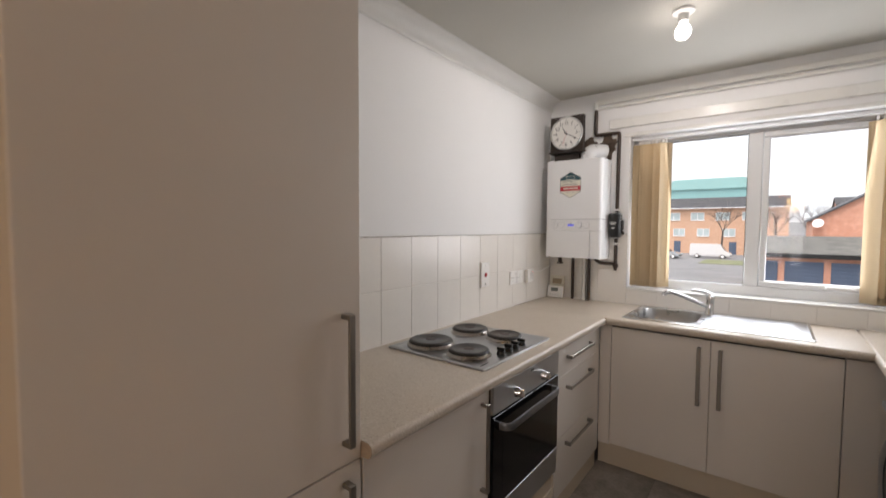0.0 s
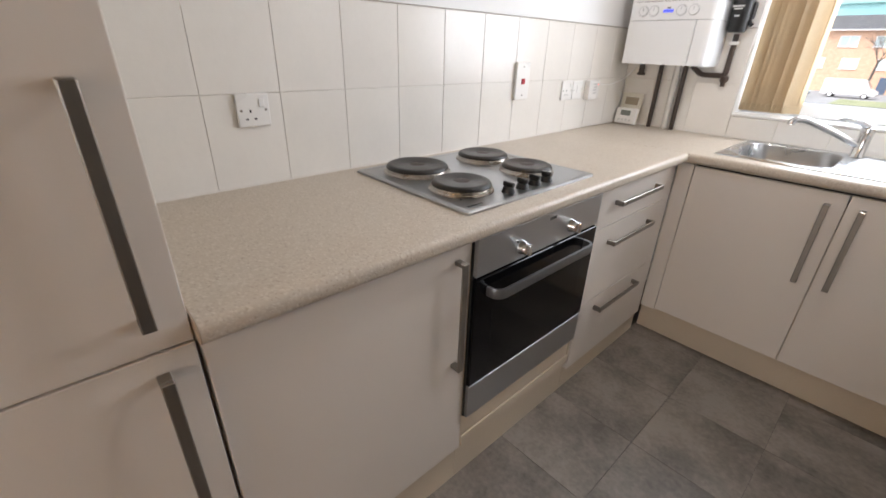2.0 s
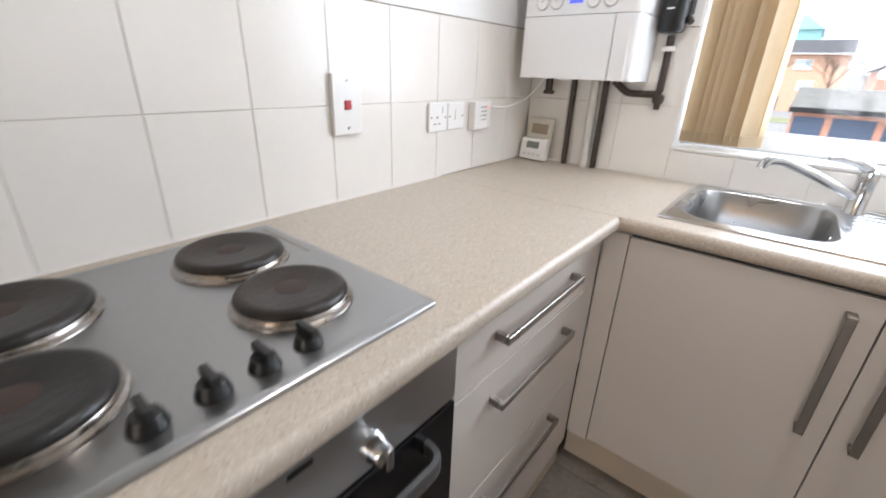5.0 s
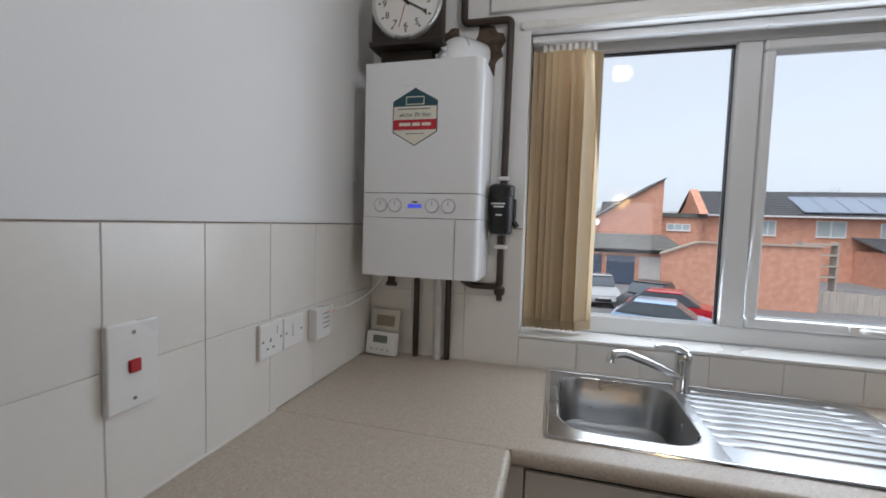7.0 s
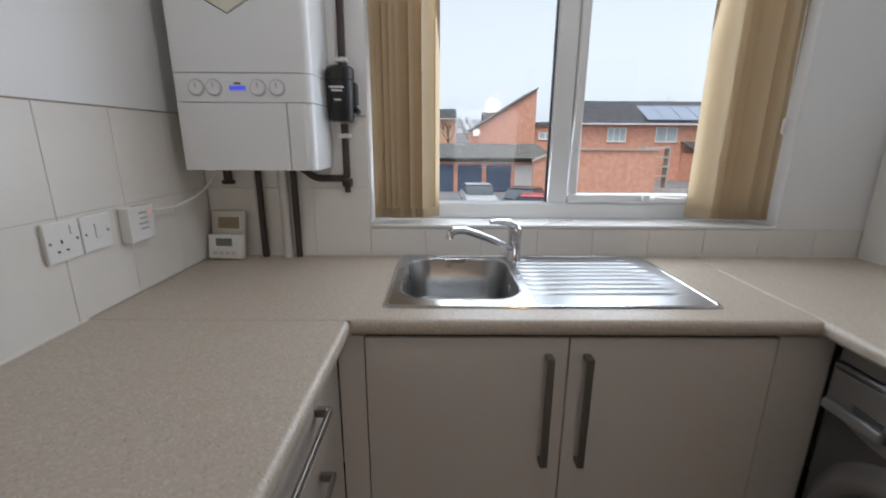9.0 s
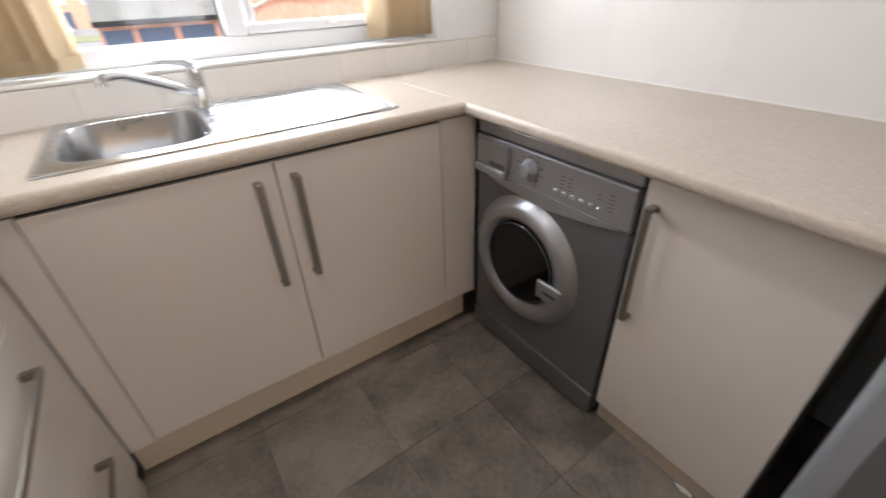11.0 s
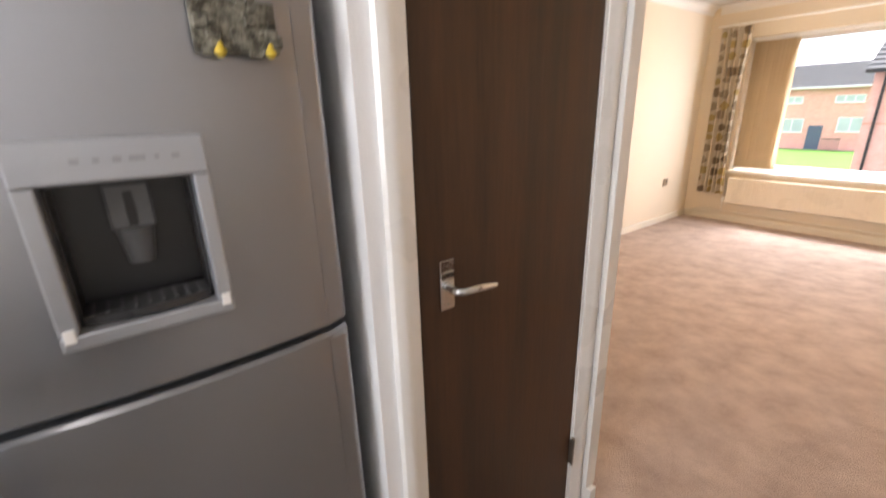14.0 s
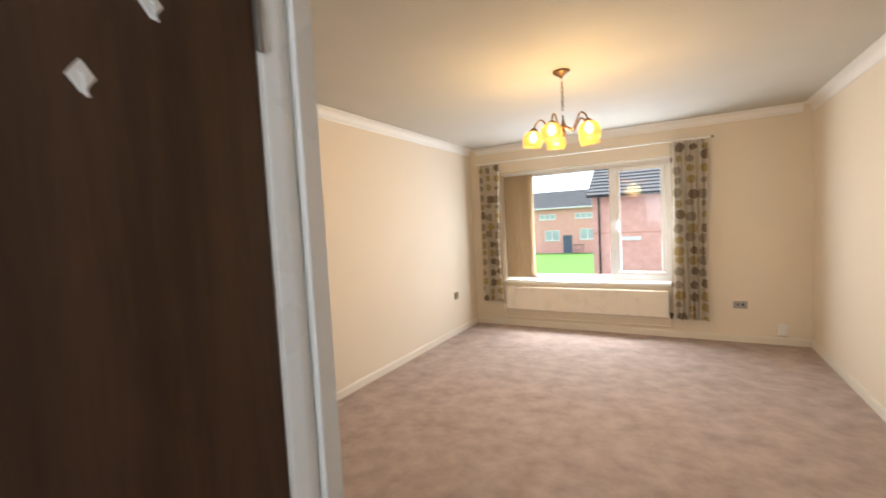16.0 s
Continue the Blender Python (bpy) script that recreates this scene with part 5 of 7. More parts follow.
def make_clock():
    ck = thing("wall_clock", "round white clock with black numerals on a dark square wooden box", "clock", (0.195, 3.60, 1.92))
    WOODBOX = two_tone("dark_box_wood", (0.012, 0.008, 0.006), (0.04, 0.026, 0.018), 20, 0.5, (0.3, 0.7), 0.08, stretch=(0.2, 1, 1))
    part("box", boxes((0.078, 0.318, 3.560, 3.600, 1.992, 2.235), bevel=0.002), WOODBOX, ck, "dark wooden back box")
    part("shelf", boxes((0.074, 0.324, 3.545, 3.640, 1.976, 1.9918), bevel=0.002), WOODBOX, ck)
    part("support", boxes((0.095, 0.275, 3.600, 3.640, 1.921, 1.9758)), WOODBOX, ck)
    cx, cz, yf, r = 0.199, 2.112, 3.560, 0.112
    rim = part("rim", lathe(bmesh.new(), (cx, yf, cz), (0, -1, 0), ((r + 0.006, 0), (r + 0.006, 0.010), (r + 0.002, 0.016), (r - 0.004, 0.014), (r - 0.006, 0.008)), 56, True, False), surface("clock_rim", (0.55, 0.55, 0.54), 0.3, 0.4), ck, "pale grey rim", True)
    face = part("face", lathe(bmesh.new(), (cx, yf, cz), (0, -1, 0), ((r - 0.003, 0.004), (r - 0.004, 0.008)), 56), surface("clock_face", (0.78, 0.77, 0.74), 0.5, vary=0.02), ck, "white dial")
    yt = yf - 0.0082
    for k in range(60):
        a = 2 * math.pi * k / 60
        w, l = (0.0022, 0.008) if k % 5 == 0 else (0.0009, 0.004)
        bm = boxes((-w, w, -0.0006, 0.0, 0.095 - l, 0.096))
        bmesh.ops.transform(bm, matrix=pose(cx, yt, cz) @ pose(0, 0, 0, 0, math.degrees(a), 0), verts=bm.verts)
        if k % 5 == 0:
            part("tick", bm, BLACK, ck)
        else:
            bm.free()
    dg = bpy.context.evaluated_depsgraph_get()
    for k in range(1, 13):
        a = 2 * math.pi * k / 12
        cu = bpy.data.curves.new("numeral", "FONT")
        cu.body, cu.size, cu.align_x, cu.extrude = str(k), 0.030, "CENTER", 0.0002
        tmp = new("numeral", cu)
        dg = bpy.context.evaluated_depsgraph_get()
        me = bpy.data.meshes.new_from_object(tmp.evaluated_get(dg))
        bpy.data.objects.remove(tmp)
        me.materials.clear()
        me.materials.append(BLACK)
        me.transform(Matrix.Translation(-Vector(ck.location)) @ pose(cx + 0.074 * math.sin(a), yt - 0.0003, cz + 0.074 * math.cos(a) - 0.011, 90, 0, 0))
        ob = new("numeral", me)
        ob.parent = ck
    RED = surface("second_red", (0.45, 0.05, 0.04), 0.4)
    for nm, ang, l, w, m in (("hour_hand", -36, 0.048, 0.0030, BLACK), ("minute_hand", 119, 0.078, 0.0022, BLACK), ("second_hand", 196, 0.082, 0.0009, RED)):
        bm = boxes((-w, w, -0.0010, 0.0, -0.016, l))
        bmesh.ops.transform(bm, matrix=pose(cx, yt - 0.002, cz) @ pose(0, 0, 0, 0, ang, 0), verts=bm.verts)
        part(nm, bm, m, ck)
    part("hub", lathe(bmesh.new(), (cx, yt - 0.001, cz), (0, -1, 0), ((0.005, 0), (0.005, 0.004)), 16), BLACK, ck)


make_clock()

fl = thing("boiler_flue", "white plastic boiler flue elbow going into the wall", "flue", (0.36, 3.65, 1.92))
part("elbow", tube(bmesh.new(), bent([(0.330, 3.645, 1.921), (0.330, 3.645, 1.985), (0.375, 3.700, 1.992), (0.405, 3.749, 1.992)], 0.05, 7), 0.050, 24), BOILER, fl, "", True)
part("collar", lathe(bmesh.new(), (0.330, 3.645, 1.921), (0, 0, 1), ((0.060, 0), (0.060, 0.014), (0.052, 0.018)), 28), BOILER, fl, "", True)
for z in (0.0, 0.018):
    part("cap", lathe(bmesh.new(), (0.316, 3.600, 1.945 + z * 1.6), (0, -1, 0.3), ((0.010, 0), (0.010, 0.010), (0.006, 0.012)), 14), BOILER, fl, "", True)

# ragged unpainted patches where the flue and pipes go through
PATCH = two_tone("bare_brown_plaster", (0.05, 0.033, 0.024), (0.16, 0.115, 0.085), 30, 0.9, (0.3, 0.7), 0.4)
FOAM = two_tone("yellowed_filler", (0.30, 0.23, 0.08), (0.55, 0.48, 0.26), 40, 0.9, (0.3, 0.7), 0.5)


def patch(name, cx, cz, w, h, m, label, seed):
    rnd = random.Random(seed)
    pts = []
    for k in range(22):
        a = 2 * math.pi * k / 22
        q = 1 + rnd.uniform(-0.22, 0.22)
        pts.append((cx + w * q * math.cos(a), 3.7495, cz + h * q * math.sin(a)))
    return structure(name, extrude_profile(bmesh.new(), pts, (0, -0.003, 0)), m, label, "patch")


patch("plaster_patch", 0.430, 2.02, 0.060, 0.085, PATCH, "ragged bare brown plaster round the flue", 1)
patch("plaster_patch", 0.305, 2.05, 0.045, 0.05, PATCH, "ragged bare brown plaster beside the clock", 2)
patch("filler_patch", 0.215, 1.205, 0.075, 0.035, FOAM, "yellowed filler under the boiler", 3)
patch("filler_patch", 0.430, 1.215, 0.055, 0.035, FOAM, "yellowed filler by the filter pipe", 5)
patch("plaster_patch", 0.480, 1.24, 0.055, 0.10, surface("grey_plaster", (0.42, 0.40, 0.37), 0.9, vary=0.2, scale=30, bump=0.3), "grey patched plaster behind the pipe", 6)


def pipe(name, pts, r, m, label, bend=0.02):
    p = thing(name, label, "pipe", tuple(pts[0]))
    part("tube", tube(bmesh.new(), bent(pts, bend, 5) if len(pts) > 2 else pts, r, 14), m, p, "", True)
    return p


gp = pipe("gas_pipe", [(0.350, 3.728, 2.300), (0.350, 3.728, 2.108), (0.514, 3.728, 2.108), (0.510, 3.728, 1.552)], 0.0125, BROWN_PIPE, "dark brown painted pipe beside the window")
part("clip", boxes((0.489, 0.527, 3.712, 3.749, 1.562, 1.576), bevel=0.002), WHITE_PLASTIC, gp)
part("socket_end", tube(bmesh.new(), [(0.350, 3.728, 2.285), (0.350, 3.728, 2.340)], 0.017, 14), GLOSS_WHITE, gp, "", True)
lp = pipe("heating_pipe", [(0.508, 3.728, 1.372), (0.508, 3.728, 1.19), (0.40, 3.728, 1.19), (0.360, 3.700, 1.229)], 0.012, BROWN_PIPE, "dark brown painted pipe under the filter")
part("valve", lathe(bmesh.new(), (0.508, 3.728, 1.192), (0, 0, -1), ((0.014, 0), (0.020, 0.008), (0.018, 0.026), (0.010, 0.034), (0.010, 0.05)), 16), BROWN_PIPE, lp, "", True)
part("clip", boxes((0.489, 0.527, 3.712, 3.749, 1.325, 1.340), bevel=0.002), WHITE_PLASTIC, lp)
pipe("heating_pipe", [(0.203, 3.722, 1.229), (0.203, 3.722, 0.9105)], 0.011, BROWN_PIPE, "dark brown painted pipe from boiler to worktop")
pipe("condensate_pipe", [(0.288, 3.716, 1.229), (0.288, 3.716, 0.9105)], 0.016, surface("old_white_pipe", (0.62, 0.60, 0.56), 0.4), "white plastic pipe from boiler to worktop")
pipe("heating_pipe", [(0.324, 3.722, 1.229), (0.324, 3.722, 0.9105)], 0.011, BROWN_PIPE, "dark brown painted pipe from boiler to worktop")
tp = pipe("filling_tap", [(0.110, 3.700, 1.229), (0.110, 3.700, 1.185)], 0.014, BROWN_PIPE, "dark stub tap under the boiler")
part("lever", boxes((0.090, 0.132, 3.690, 3.706, 1.172, 1.186), bevel=0.003), BROWN_PIPE, tp)

mf = thing("magnetic_filter", "black cylindrical magnetic heating filter on the pipe", "filter", (0.508, 3.715, 1.37))
part("body", lathe(bmesh.new(), (0.508, 3.700, 1.378), (0, 0, 1), ((0.034, 0), (0.040, 0.010), (0.041, 0.125), (0.044, 0.128), (0.044, 0.160), (0.036, 0.168)), 28), BLACK, mf, "", True)
part("bracket", boxes((0.530, 0.556, 3.700, 3.745, 1.43, 1.50), bevel=0.004), BLACK, mf)
part("nozzle", tube(bmesh.new(), [(0.545, 3.71, 1.425), (0.562, 3.70, 1.405)], 0.010, 10), BLACK, mf, "", True)
for z, w in ((1.478, 0.030), (1.468, 0.022), (1.440, 0.014)):
    part("printed_mark", boxes((0.508 - w, 0.508 + w * 0.6, 3.6585, 3.6592, z, z + 0.005)), surface("print_white", (0.7, 0.7, 0.7), 0.5), mf)


# ---- switches and sockets ----
def plate(name, label, y0, y1, z0, z1, depth=0.010, x=0.0085, bevel=0.003, category="socket"):
    t = thing(name, label, category, (x, (y0 + y1) / 2, z0))
    part("faceplate", boxes((x, x + depth, y0, y1, z0, z1), bevel=bevel, seg=2), WHITE_PLASTIC, t)
    return t, x + depth


def pin_holes(t, xf, yc, zc, s=1.0):
    part("pin_hole", boxes((xf - 0.001, xf + 0.0004, yc - 0.0022, yc + 0.0022, zc + 0.004 * s, zc + 0.012 * s)), BLACK, t)
    for dy in (-0.011 * s, 0.011 * s):
        part("pin_hole", boxes((xf - 0.001, xf + 0.0004, yc + dy - 0.0036, yc + dy + 0.0036, zc - 0.014 * s, zc - 0.010 * s)), BLACK, t)


def screws(t, xf, pts):
    for y, z in pts:
        part("screw", lathe(bmesh.new(), (xf - 0.0005, y, z), (1, 0, 0), ((0.0034, 0), (0.0034, 0.0012)), 12), NICKEL, t)


t, xf = plate("socket", "white single switched socket on the tiles", 1.606, 1.692, 1.072, 1.156)
pin_holes(t, xf, 1.640, 1.104)
part("rocker", boxes((xf - 0.001, xf + 0.003, 1.664, 1.678, 1.122, 1.142), bevel=0.001), WHITE_PLASTIC, t)
screws(t, xf, ((1.617, 1.114), (1.681, 1.114)))
t, xf = plate("cooker_switch", "tall white cooker switch with red rocker", 2.738, 2.826, 1.084, 1.231, 0.014, category="switch")
part("rocker", boxes((xf - 0.001, xf + 0.005, 2.772, 2.792, 1.146, 1.168), bevel=0.0015), surface("red_rocker", (0.42, 0.012, 0.02), 0.3), t, "red rocker")
screws(t, xf, ((2.782, 1.214), (2.782, 1.101)))
t, xf = plate("socket", "white switched socket on the tiles near the boiler", 3.098, 3.186, 1.062, 1.150)
pin_holes(t, xf, 3.136, 1.098)
part("rocker", boxes((xf - 0.001, xf + 0.003, 3.160, 3.173, 1.118, 1.138), bevel=0.001), WHITE_PLASTIC, t)
screws(t, xf, ((3.108, 1.106), (3.176, 1.106)))
t, xf = plate("fused_switch", "white fused switch beside the socket", 3.190, 3.276, 1.064, 1.148, category="switch")
part("fuse_holder", boxes((xf - 0.001, xf + 0.003, 3.226, 3.244, 1.094, 1.128), bevel=0.001), WHITE_PLASTIC, t)
screws(t, xf, ((3.200, 1.106), (3.266, 1.106)))
t, xf = plate("receiver_box", "white wireless thermostat receiver with red light and printed marks", 3.316, 3.412, 1.056, 1.148, 0.028, category="receiver")
part("lamp", lathe(bmesh.new(), (xf - 0.001, 3.395, 1.128), (1, 0, 0), ((0.003, 0), (0.003, 0.0015)), 10), glow("red_lamp", (1, 0.1, 0.05), 2.0, (0.6, 0.05, 0.03)), t, "lit red lamp")
for k in range(4):
    part("printed_mark", boxes((xf - 0.0005, xf + 0.0003, 3.350 + 0.004 * (k % 2), 3.385, 1.128 - 0.014 * k, 1.132 - 0.014 * k)), bpy.data.materials["mark_grey"], t)
cb = thing("flex_cable", "thin white flex from receiver to boiler", "cable", (0.03, 3.45, 1.12))
part("flex", tube(bmesh.new(), bent([(0.026, 3.413, 1.128), (0.030, 3.52, 1.122), (0.050, 3.62, 1.145), (0.085, 3.66, 1.195), (0.100, 3.665, 1.229)], 0.03, 6), 0.0035, 8), WHITE_PLASTIC, cb, "", True)
t = thing("socket", "white socket high on the tiles of the plain wall", "socket", (2.36, 3.30, 1.35))
part("faceplate", boxes((2.3535, 2.3635, 3.225, 3.310, 1.268, 1.400), bevel=0.003, seg=2), WHITE_PLASTIC, t)

th = thing("room_thermostat", "white room thermostat with grey screen, leaning on the wall", "thermostat", (0.08, 3.70, WT))


def lean(bm):
    bmesh.ops.transform(bm, matrix=pose(0.082, 3.690, WT + 0.002) @ pose(0, 0, 0, -9, 0, -5), verts=bm.verts)
    return bm


part("back_plate", lean(boxes((-0.060, 0.060, 0.004, 0.012, 0.0, 0.168), bevel=0.003)), surface("aged_plastic", (0.70, 0.67, 0.58), 0.4), th, "cream back plate")
part("cut_out", lean(boxes((-0.036, 0.040, 0.0030, 0.0038, 0.105, 0.145))), surface("cut_out_tan", (0.34, 0.28, 0.20), 0.7), th)
part("front", lean(boxes((-0.060, 0.060, -0.022, 0.0028, 0.0, 0.086), bevel=0.005, seg=2)), WHITE_PLASTIC, th)
part("screen", lean(boxes((-0.030, 0.028, -0.0228, -0.0218, 0.045, 0.072))), surface("lcd_grey", (0.16, 0.18, 0.16), 0.3), th, "grey screen")
for k in range(4):
    part("button", lean(boxes((-0.040 + 0.022 * k, -0.026 + 0.022 * k, -0.0245, -0.0218, 0.016, 0.026), bevel=0.001)), surface("button_grey", (0.6, 0.6, 0.58), 0.4) if k == 0 else bpy.data.materials["button_grey"], th)

# ceiling bulb
bl = thing("ceiling_bulb", "bare lit bulb in a white ceiling holder", "ceiling light", (1.03, 2.80, H))
part("holder", lathe(bmesh.new(), (1.03, 2.80, H), (0, 0, -1), ((0.045, 0), (0.045, 0.010), (0.022, 0.018), (0.020, 0.050)), 24), WHITE_PLASTIC, bl, "", True)
bulb = part("bulb", lathe(bmesh.new(), (1.03, 2.80, H - 0.050), (0, 0, -1), ((0.013, 0), (0.016, 0.010), (0.027, 0.024), (0.033, 0.042), (0.030, 0.058), (0.020, 0.070), (0.007, 0.075)), 24), glow("lit_bulb", (1.0, 0.96, 0.91), 8), bl, "lit bulb", True)
bulb.visible_shadow = False


# ---- living room ----
casement("window_2", "white plastic living room window with opening sash", LX0 + 0.002, LX1 - 0.002, LZ0 + 0.02, LZ1 - 0.002, -4.105, -1, -1, 1.66, "side")
structure("window_sill", boxes((LX0 - 0.03, LX1 + 0.03, -4.068, -3.915, LZ0 - 0.018, LZ0 + 0.012), bevel=0.004, seg=2), GLOSS_WHITE, "white painted living room window sill", "sill")


def skirting(name, a, b, inward, material, h=0.075):
    a, b, o = Vector((*a, 0)), Vector((*b, 0)), Vector((*inward, 0))
    sec = [(0.0005, 0.0), (0.014, 0.0), (0.014, h - 0.015), (0.008, h), (0.0005, h)]
    return structure(name, extrude_profile(bmesh.new(), [a + o * u + Vector((0, 0, z)) for u, z in sec], b - a), material, "white painted skirting board", "skirting")


SKIRT = surface("old_white_gloss", (0.74, 0.69, 0.60), 0.35, vary=0.05, scale=6)
skirting("baseboard", (3.48, 0.729), (3.48, -3.949), (-1, 0), SKIRT)
skirting("baseboard", (-0.19, 0.729), (-0.19, -3.949), (1, 0), SKIRT)
skirting("baseboard", (-0.174, -3.95), (3.464, -3.95), (0, 1), SKIRT)
skirting("baseboard", (1.72, 0.73), (3.464, 0.73), (0, -1), SKIRT)
structure("trim_corner", boxes((1.652, 1.6985, 0.742, 0.776, 0.0, 0.10), bevel=0.003), GLOSS_WHITE, "white painted skirting block at the door frame", "skirting")
structure("wall_corner", boxes((1.668, 1.6995, 0.730, 0.782, 0.1005, 2.14), bevel=0.002), GLOSS_WHITE, "white painted frame at the living room opening", "trim")
structure("trim_door_frame", boxes((-0.189, -0.170, 0.600, 0.660, 0, 2.0), (-0.189, -0.170, -0.22, 0.5995, 1.94, 2.0), (-0.189, -0.170, -0.28, -0.2205, 0, 2.0), bevel=0.003), GLOSS_WHITE, "white door frame on the living room wall", "trim")
structure("door_2", boxes((-0.189, -0.178, -0.2195, 0.599, 0.005, 1.9395), bevel=0.002), DARK_WOOD, "dark brown veneered door, closed", "door")

rad = thing("radiator", "long white panel radiator under the window", "radiator", (2.04, -3.90, 0.23))
bm = bmesh.new()
box(bm, 1.075, 3.005, -3.900, -3.862, 0.235, 0.535, 0.008, 2)
part("panel", bm, surface("radiator_enamel", (0.76, 0.70, 0.60), 0.3, vary=0.03), rad)
for k in range(46):
    x = 1.10 + 0.041 * k
    part("rib", boxes((x, x + 0.018, -3.8618, -3.8585, 0.262, 0.508), bevel=0.001), bpy.data.materials["radiator_enamel"], rad)
for x in (1.30, 2.04, 2.78):
    part("bracket", boxes((x - 0.015, x + 0.015, -3.949, -3.9005, 0.26, 0.50)), UPVC, rad)
part("top_grille", boxes((1.08, 3.0, -3.948, -3.901, 0.520, 0.534)), bpy.data.materials["radiator_enamel"], rad)
part("valve", lathe(bmesh.new(), (3.030, -3.885, 0.22), (0, 0, 1), ((0.010, 0), (0.012, 0.03), (0.018, 0.032), (0.018, 0.075), (0.014, 0.08)), 14), WHITE_PLASTIC, rad, "", True)
part("valve", lathe(bmesh.new(), (1.052, -3.885, 0.22), (0, 0, 1), ((0.010, 0), (0.012, 0.03), (0.018, 0.032), (0.018, 0.065), (0.014, 0.07)), 14), BLACK, rad, "", True)
rp = thing("radiator_pipe", "cream painted pipes along the skirting", "pipe", (2.0, -3.92, 0.1))
part("tube", tube(bmesh.new(), bent([(1.052, -3.885, 0.22), (1.052, -3.885, 0.125), (1.10, -3.922, 0.122), (3.30, -3.922, 0.122), (3.42, -3.90, 0.05), (3.42, -3.90, 0.002)], 0.02, 4), 0.009, 10), SKIRT, rp, "", True)
part("tube", tube(bmesh.new(), bent([(3.030, -3.885, 0.22), (3.030, -3.90, 0.10), (3.36, -3.915, 0.095), (3.38, -3.90, 0.002)], 0.02, 4), 0.009, 10), SKIRT, rp, "", True)

# curtains with a leaf print
def leaf_print():
    """Cream cloth printed with rows of rounded olive, ochre and grey leaves."""
    m = fabric("leaf_print_cloth", (0.66, 0.60, 0.50), 0.9, 0.18)
    nt = m.node_tree
    N, L = nt.nodes.new, nt.links.new
    p = nt.nodes["Principled BSDF"]
    tc, mp, vo = N("ShaderNodeUVMap"), N("ShaderNodeMapping"), N("ShaderNodeTexVoronoi")
    mp.inputs["Scale"].default_value = (4.0, 8.0, 1)
    vo.inputs["Scale"].default_value, vo.inputs["Randomness"].default_value = 1.0, 0.35
    L(tc.outputs[0], mp.inputs[0])
    L(mp.outputs[0], vo.inputs["Vector"])
    inside = N("ShaderNodeMath")
    inside.operation = "LESS_THAN"
    L(vo.outputs["Distance"], inside.inputs[0])
    inside.inputs[1].default_value = 0.42
    sep = N("ShaderNodeSeparateColor")
    L(vo.outputs["Color"], sep.inputs[0])
    r = N("ShaderNodeValToRGB")
    r.color_ramp.interpolation = "CONSTANT"
    e = r.color_ramp.elements
    e[0].position, e[0].color = 0, (0.26, 0.205, 0.14, 1)
    e[1].position, e[1].color = 0.34, (0.47, 0.37, 0.17, 1)
    k = e.new(0.68)
    k.color = (0.38, 0.32, 0.235, 1)
    L(sep.outputs[0], r.inputs[0])
    mx = N("ShaderNodeMix")
    mx.data_type = "RGBA"
    L(inside.outputs[0], mx.inputs["Factor"])
    mx.inputs["A"].default_value = (0.66, 0.60, 0.50, 1)
    L(r.outputs[0], mx.inputs["B"])
    L(mx.outputs["Result"], p.inputs["Base Color"])
    tr = next(n for n in nt.nodes if n.type == "BSDF_TRANSLUCENT")
    L(mx.outputs["Result"], tr.inputs["Color"])
    return m


PRINT = leaf_print()


def curtain(x0, x1, z0, z1, y, folds, seed, pinch):
    """A gathered curtain with rounded folds, drawn in a little at its side, as cloth of some thickness."""
    cu = thing("curtain", "cream curtain printed with olive and ochre leaves", "curtain", ((x0 + x1) / 2, y, z0), "living room curtains")
    rnd = random.Random(seed)
    ph = [rnd.uniform(-0.5, 0.5) for _ in range(folds + 2)]
    nx, nz = folds * 10, 16
    bm = bmesh.new()
    uv = bm.loops.layers.uv.new("UVMap")
    grid, width = [], (x1 - x0) * 2.0
    for j in range(nz + 1):
        v = j / nz
        z = z0 + (z1 - z0) * v
        row = []
        for i in range(nx + 1):
            u = i / nx
            f = u * folds
            k = int(f)
            amp = 0.030 + 0.012 * ph[min(k, folds)] + 0.010 * (1 - v)
            mid = (x0 + x1) / 2
            x = x0 + (x1 - x0) * u
            x = mid + (x - mid) * (1 - pinch * math.sin(math.pi * v) * 0.25)
            yy = y + amp * math.sin(2 * math.pi * f + ph[min(k, folds)] * 0.6) + 0.004 * math.sin(7 * v + i)
            row.append(bm.verts.new((x + 0.008 * math.sin(5 * v + k), yy, z)))
        grid.append(row)
    for j in range(nz):
        for i in range(nx):
            fc = bm.faces.new((grid[j][i], grid[j][i + 1], grid[j + 1][i + 1], grid[j + 1][i]))
            for lp, (a, b) in zip(fc.loops, ((i, j), (i + 1, j), (i + 1, j + 1), (i, j + 1))):
                lp[uv].uv = (width * a / nx, (z1 - z0) * b / nz)
    part("cloth", bm, PRINT, cu, "", True)
    bm = bmesh.new()
    for k in range(folds):
        xx = x0 + (x1 - x0) * (k + 0.5) / folds
        tube(bm, [(xx, y, z1 - 0.005), (xx, y - 0.004, z1 + 0.022)], 0.003, 6)
    part("hooks", bm, WHITE_PLASTIC, cu)
    return cu


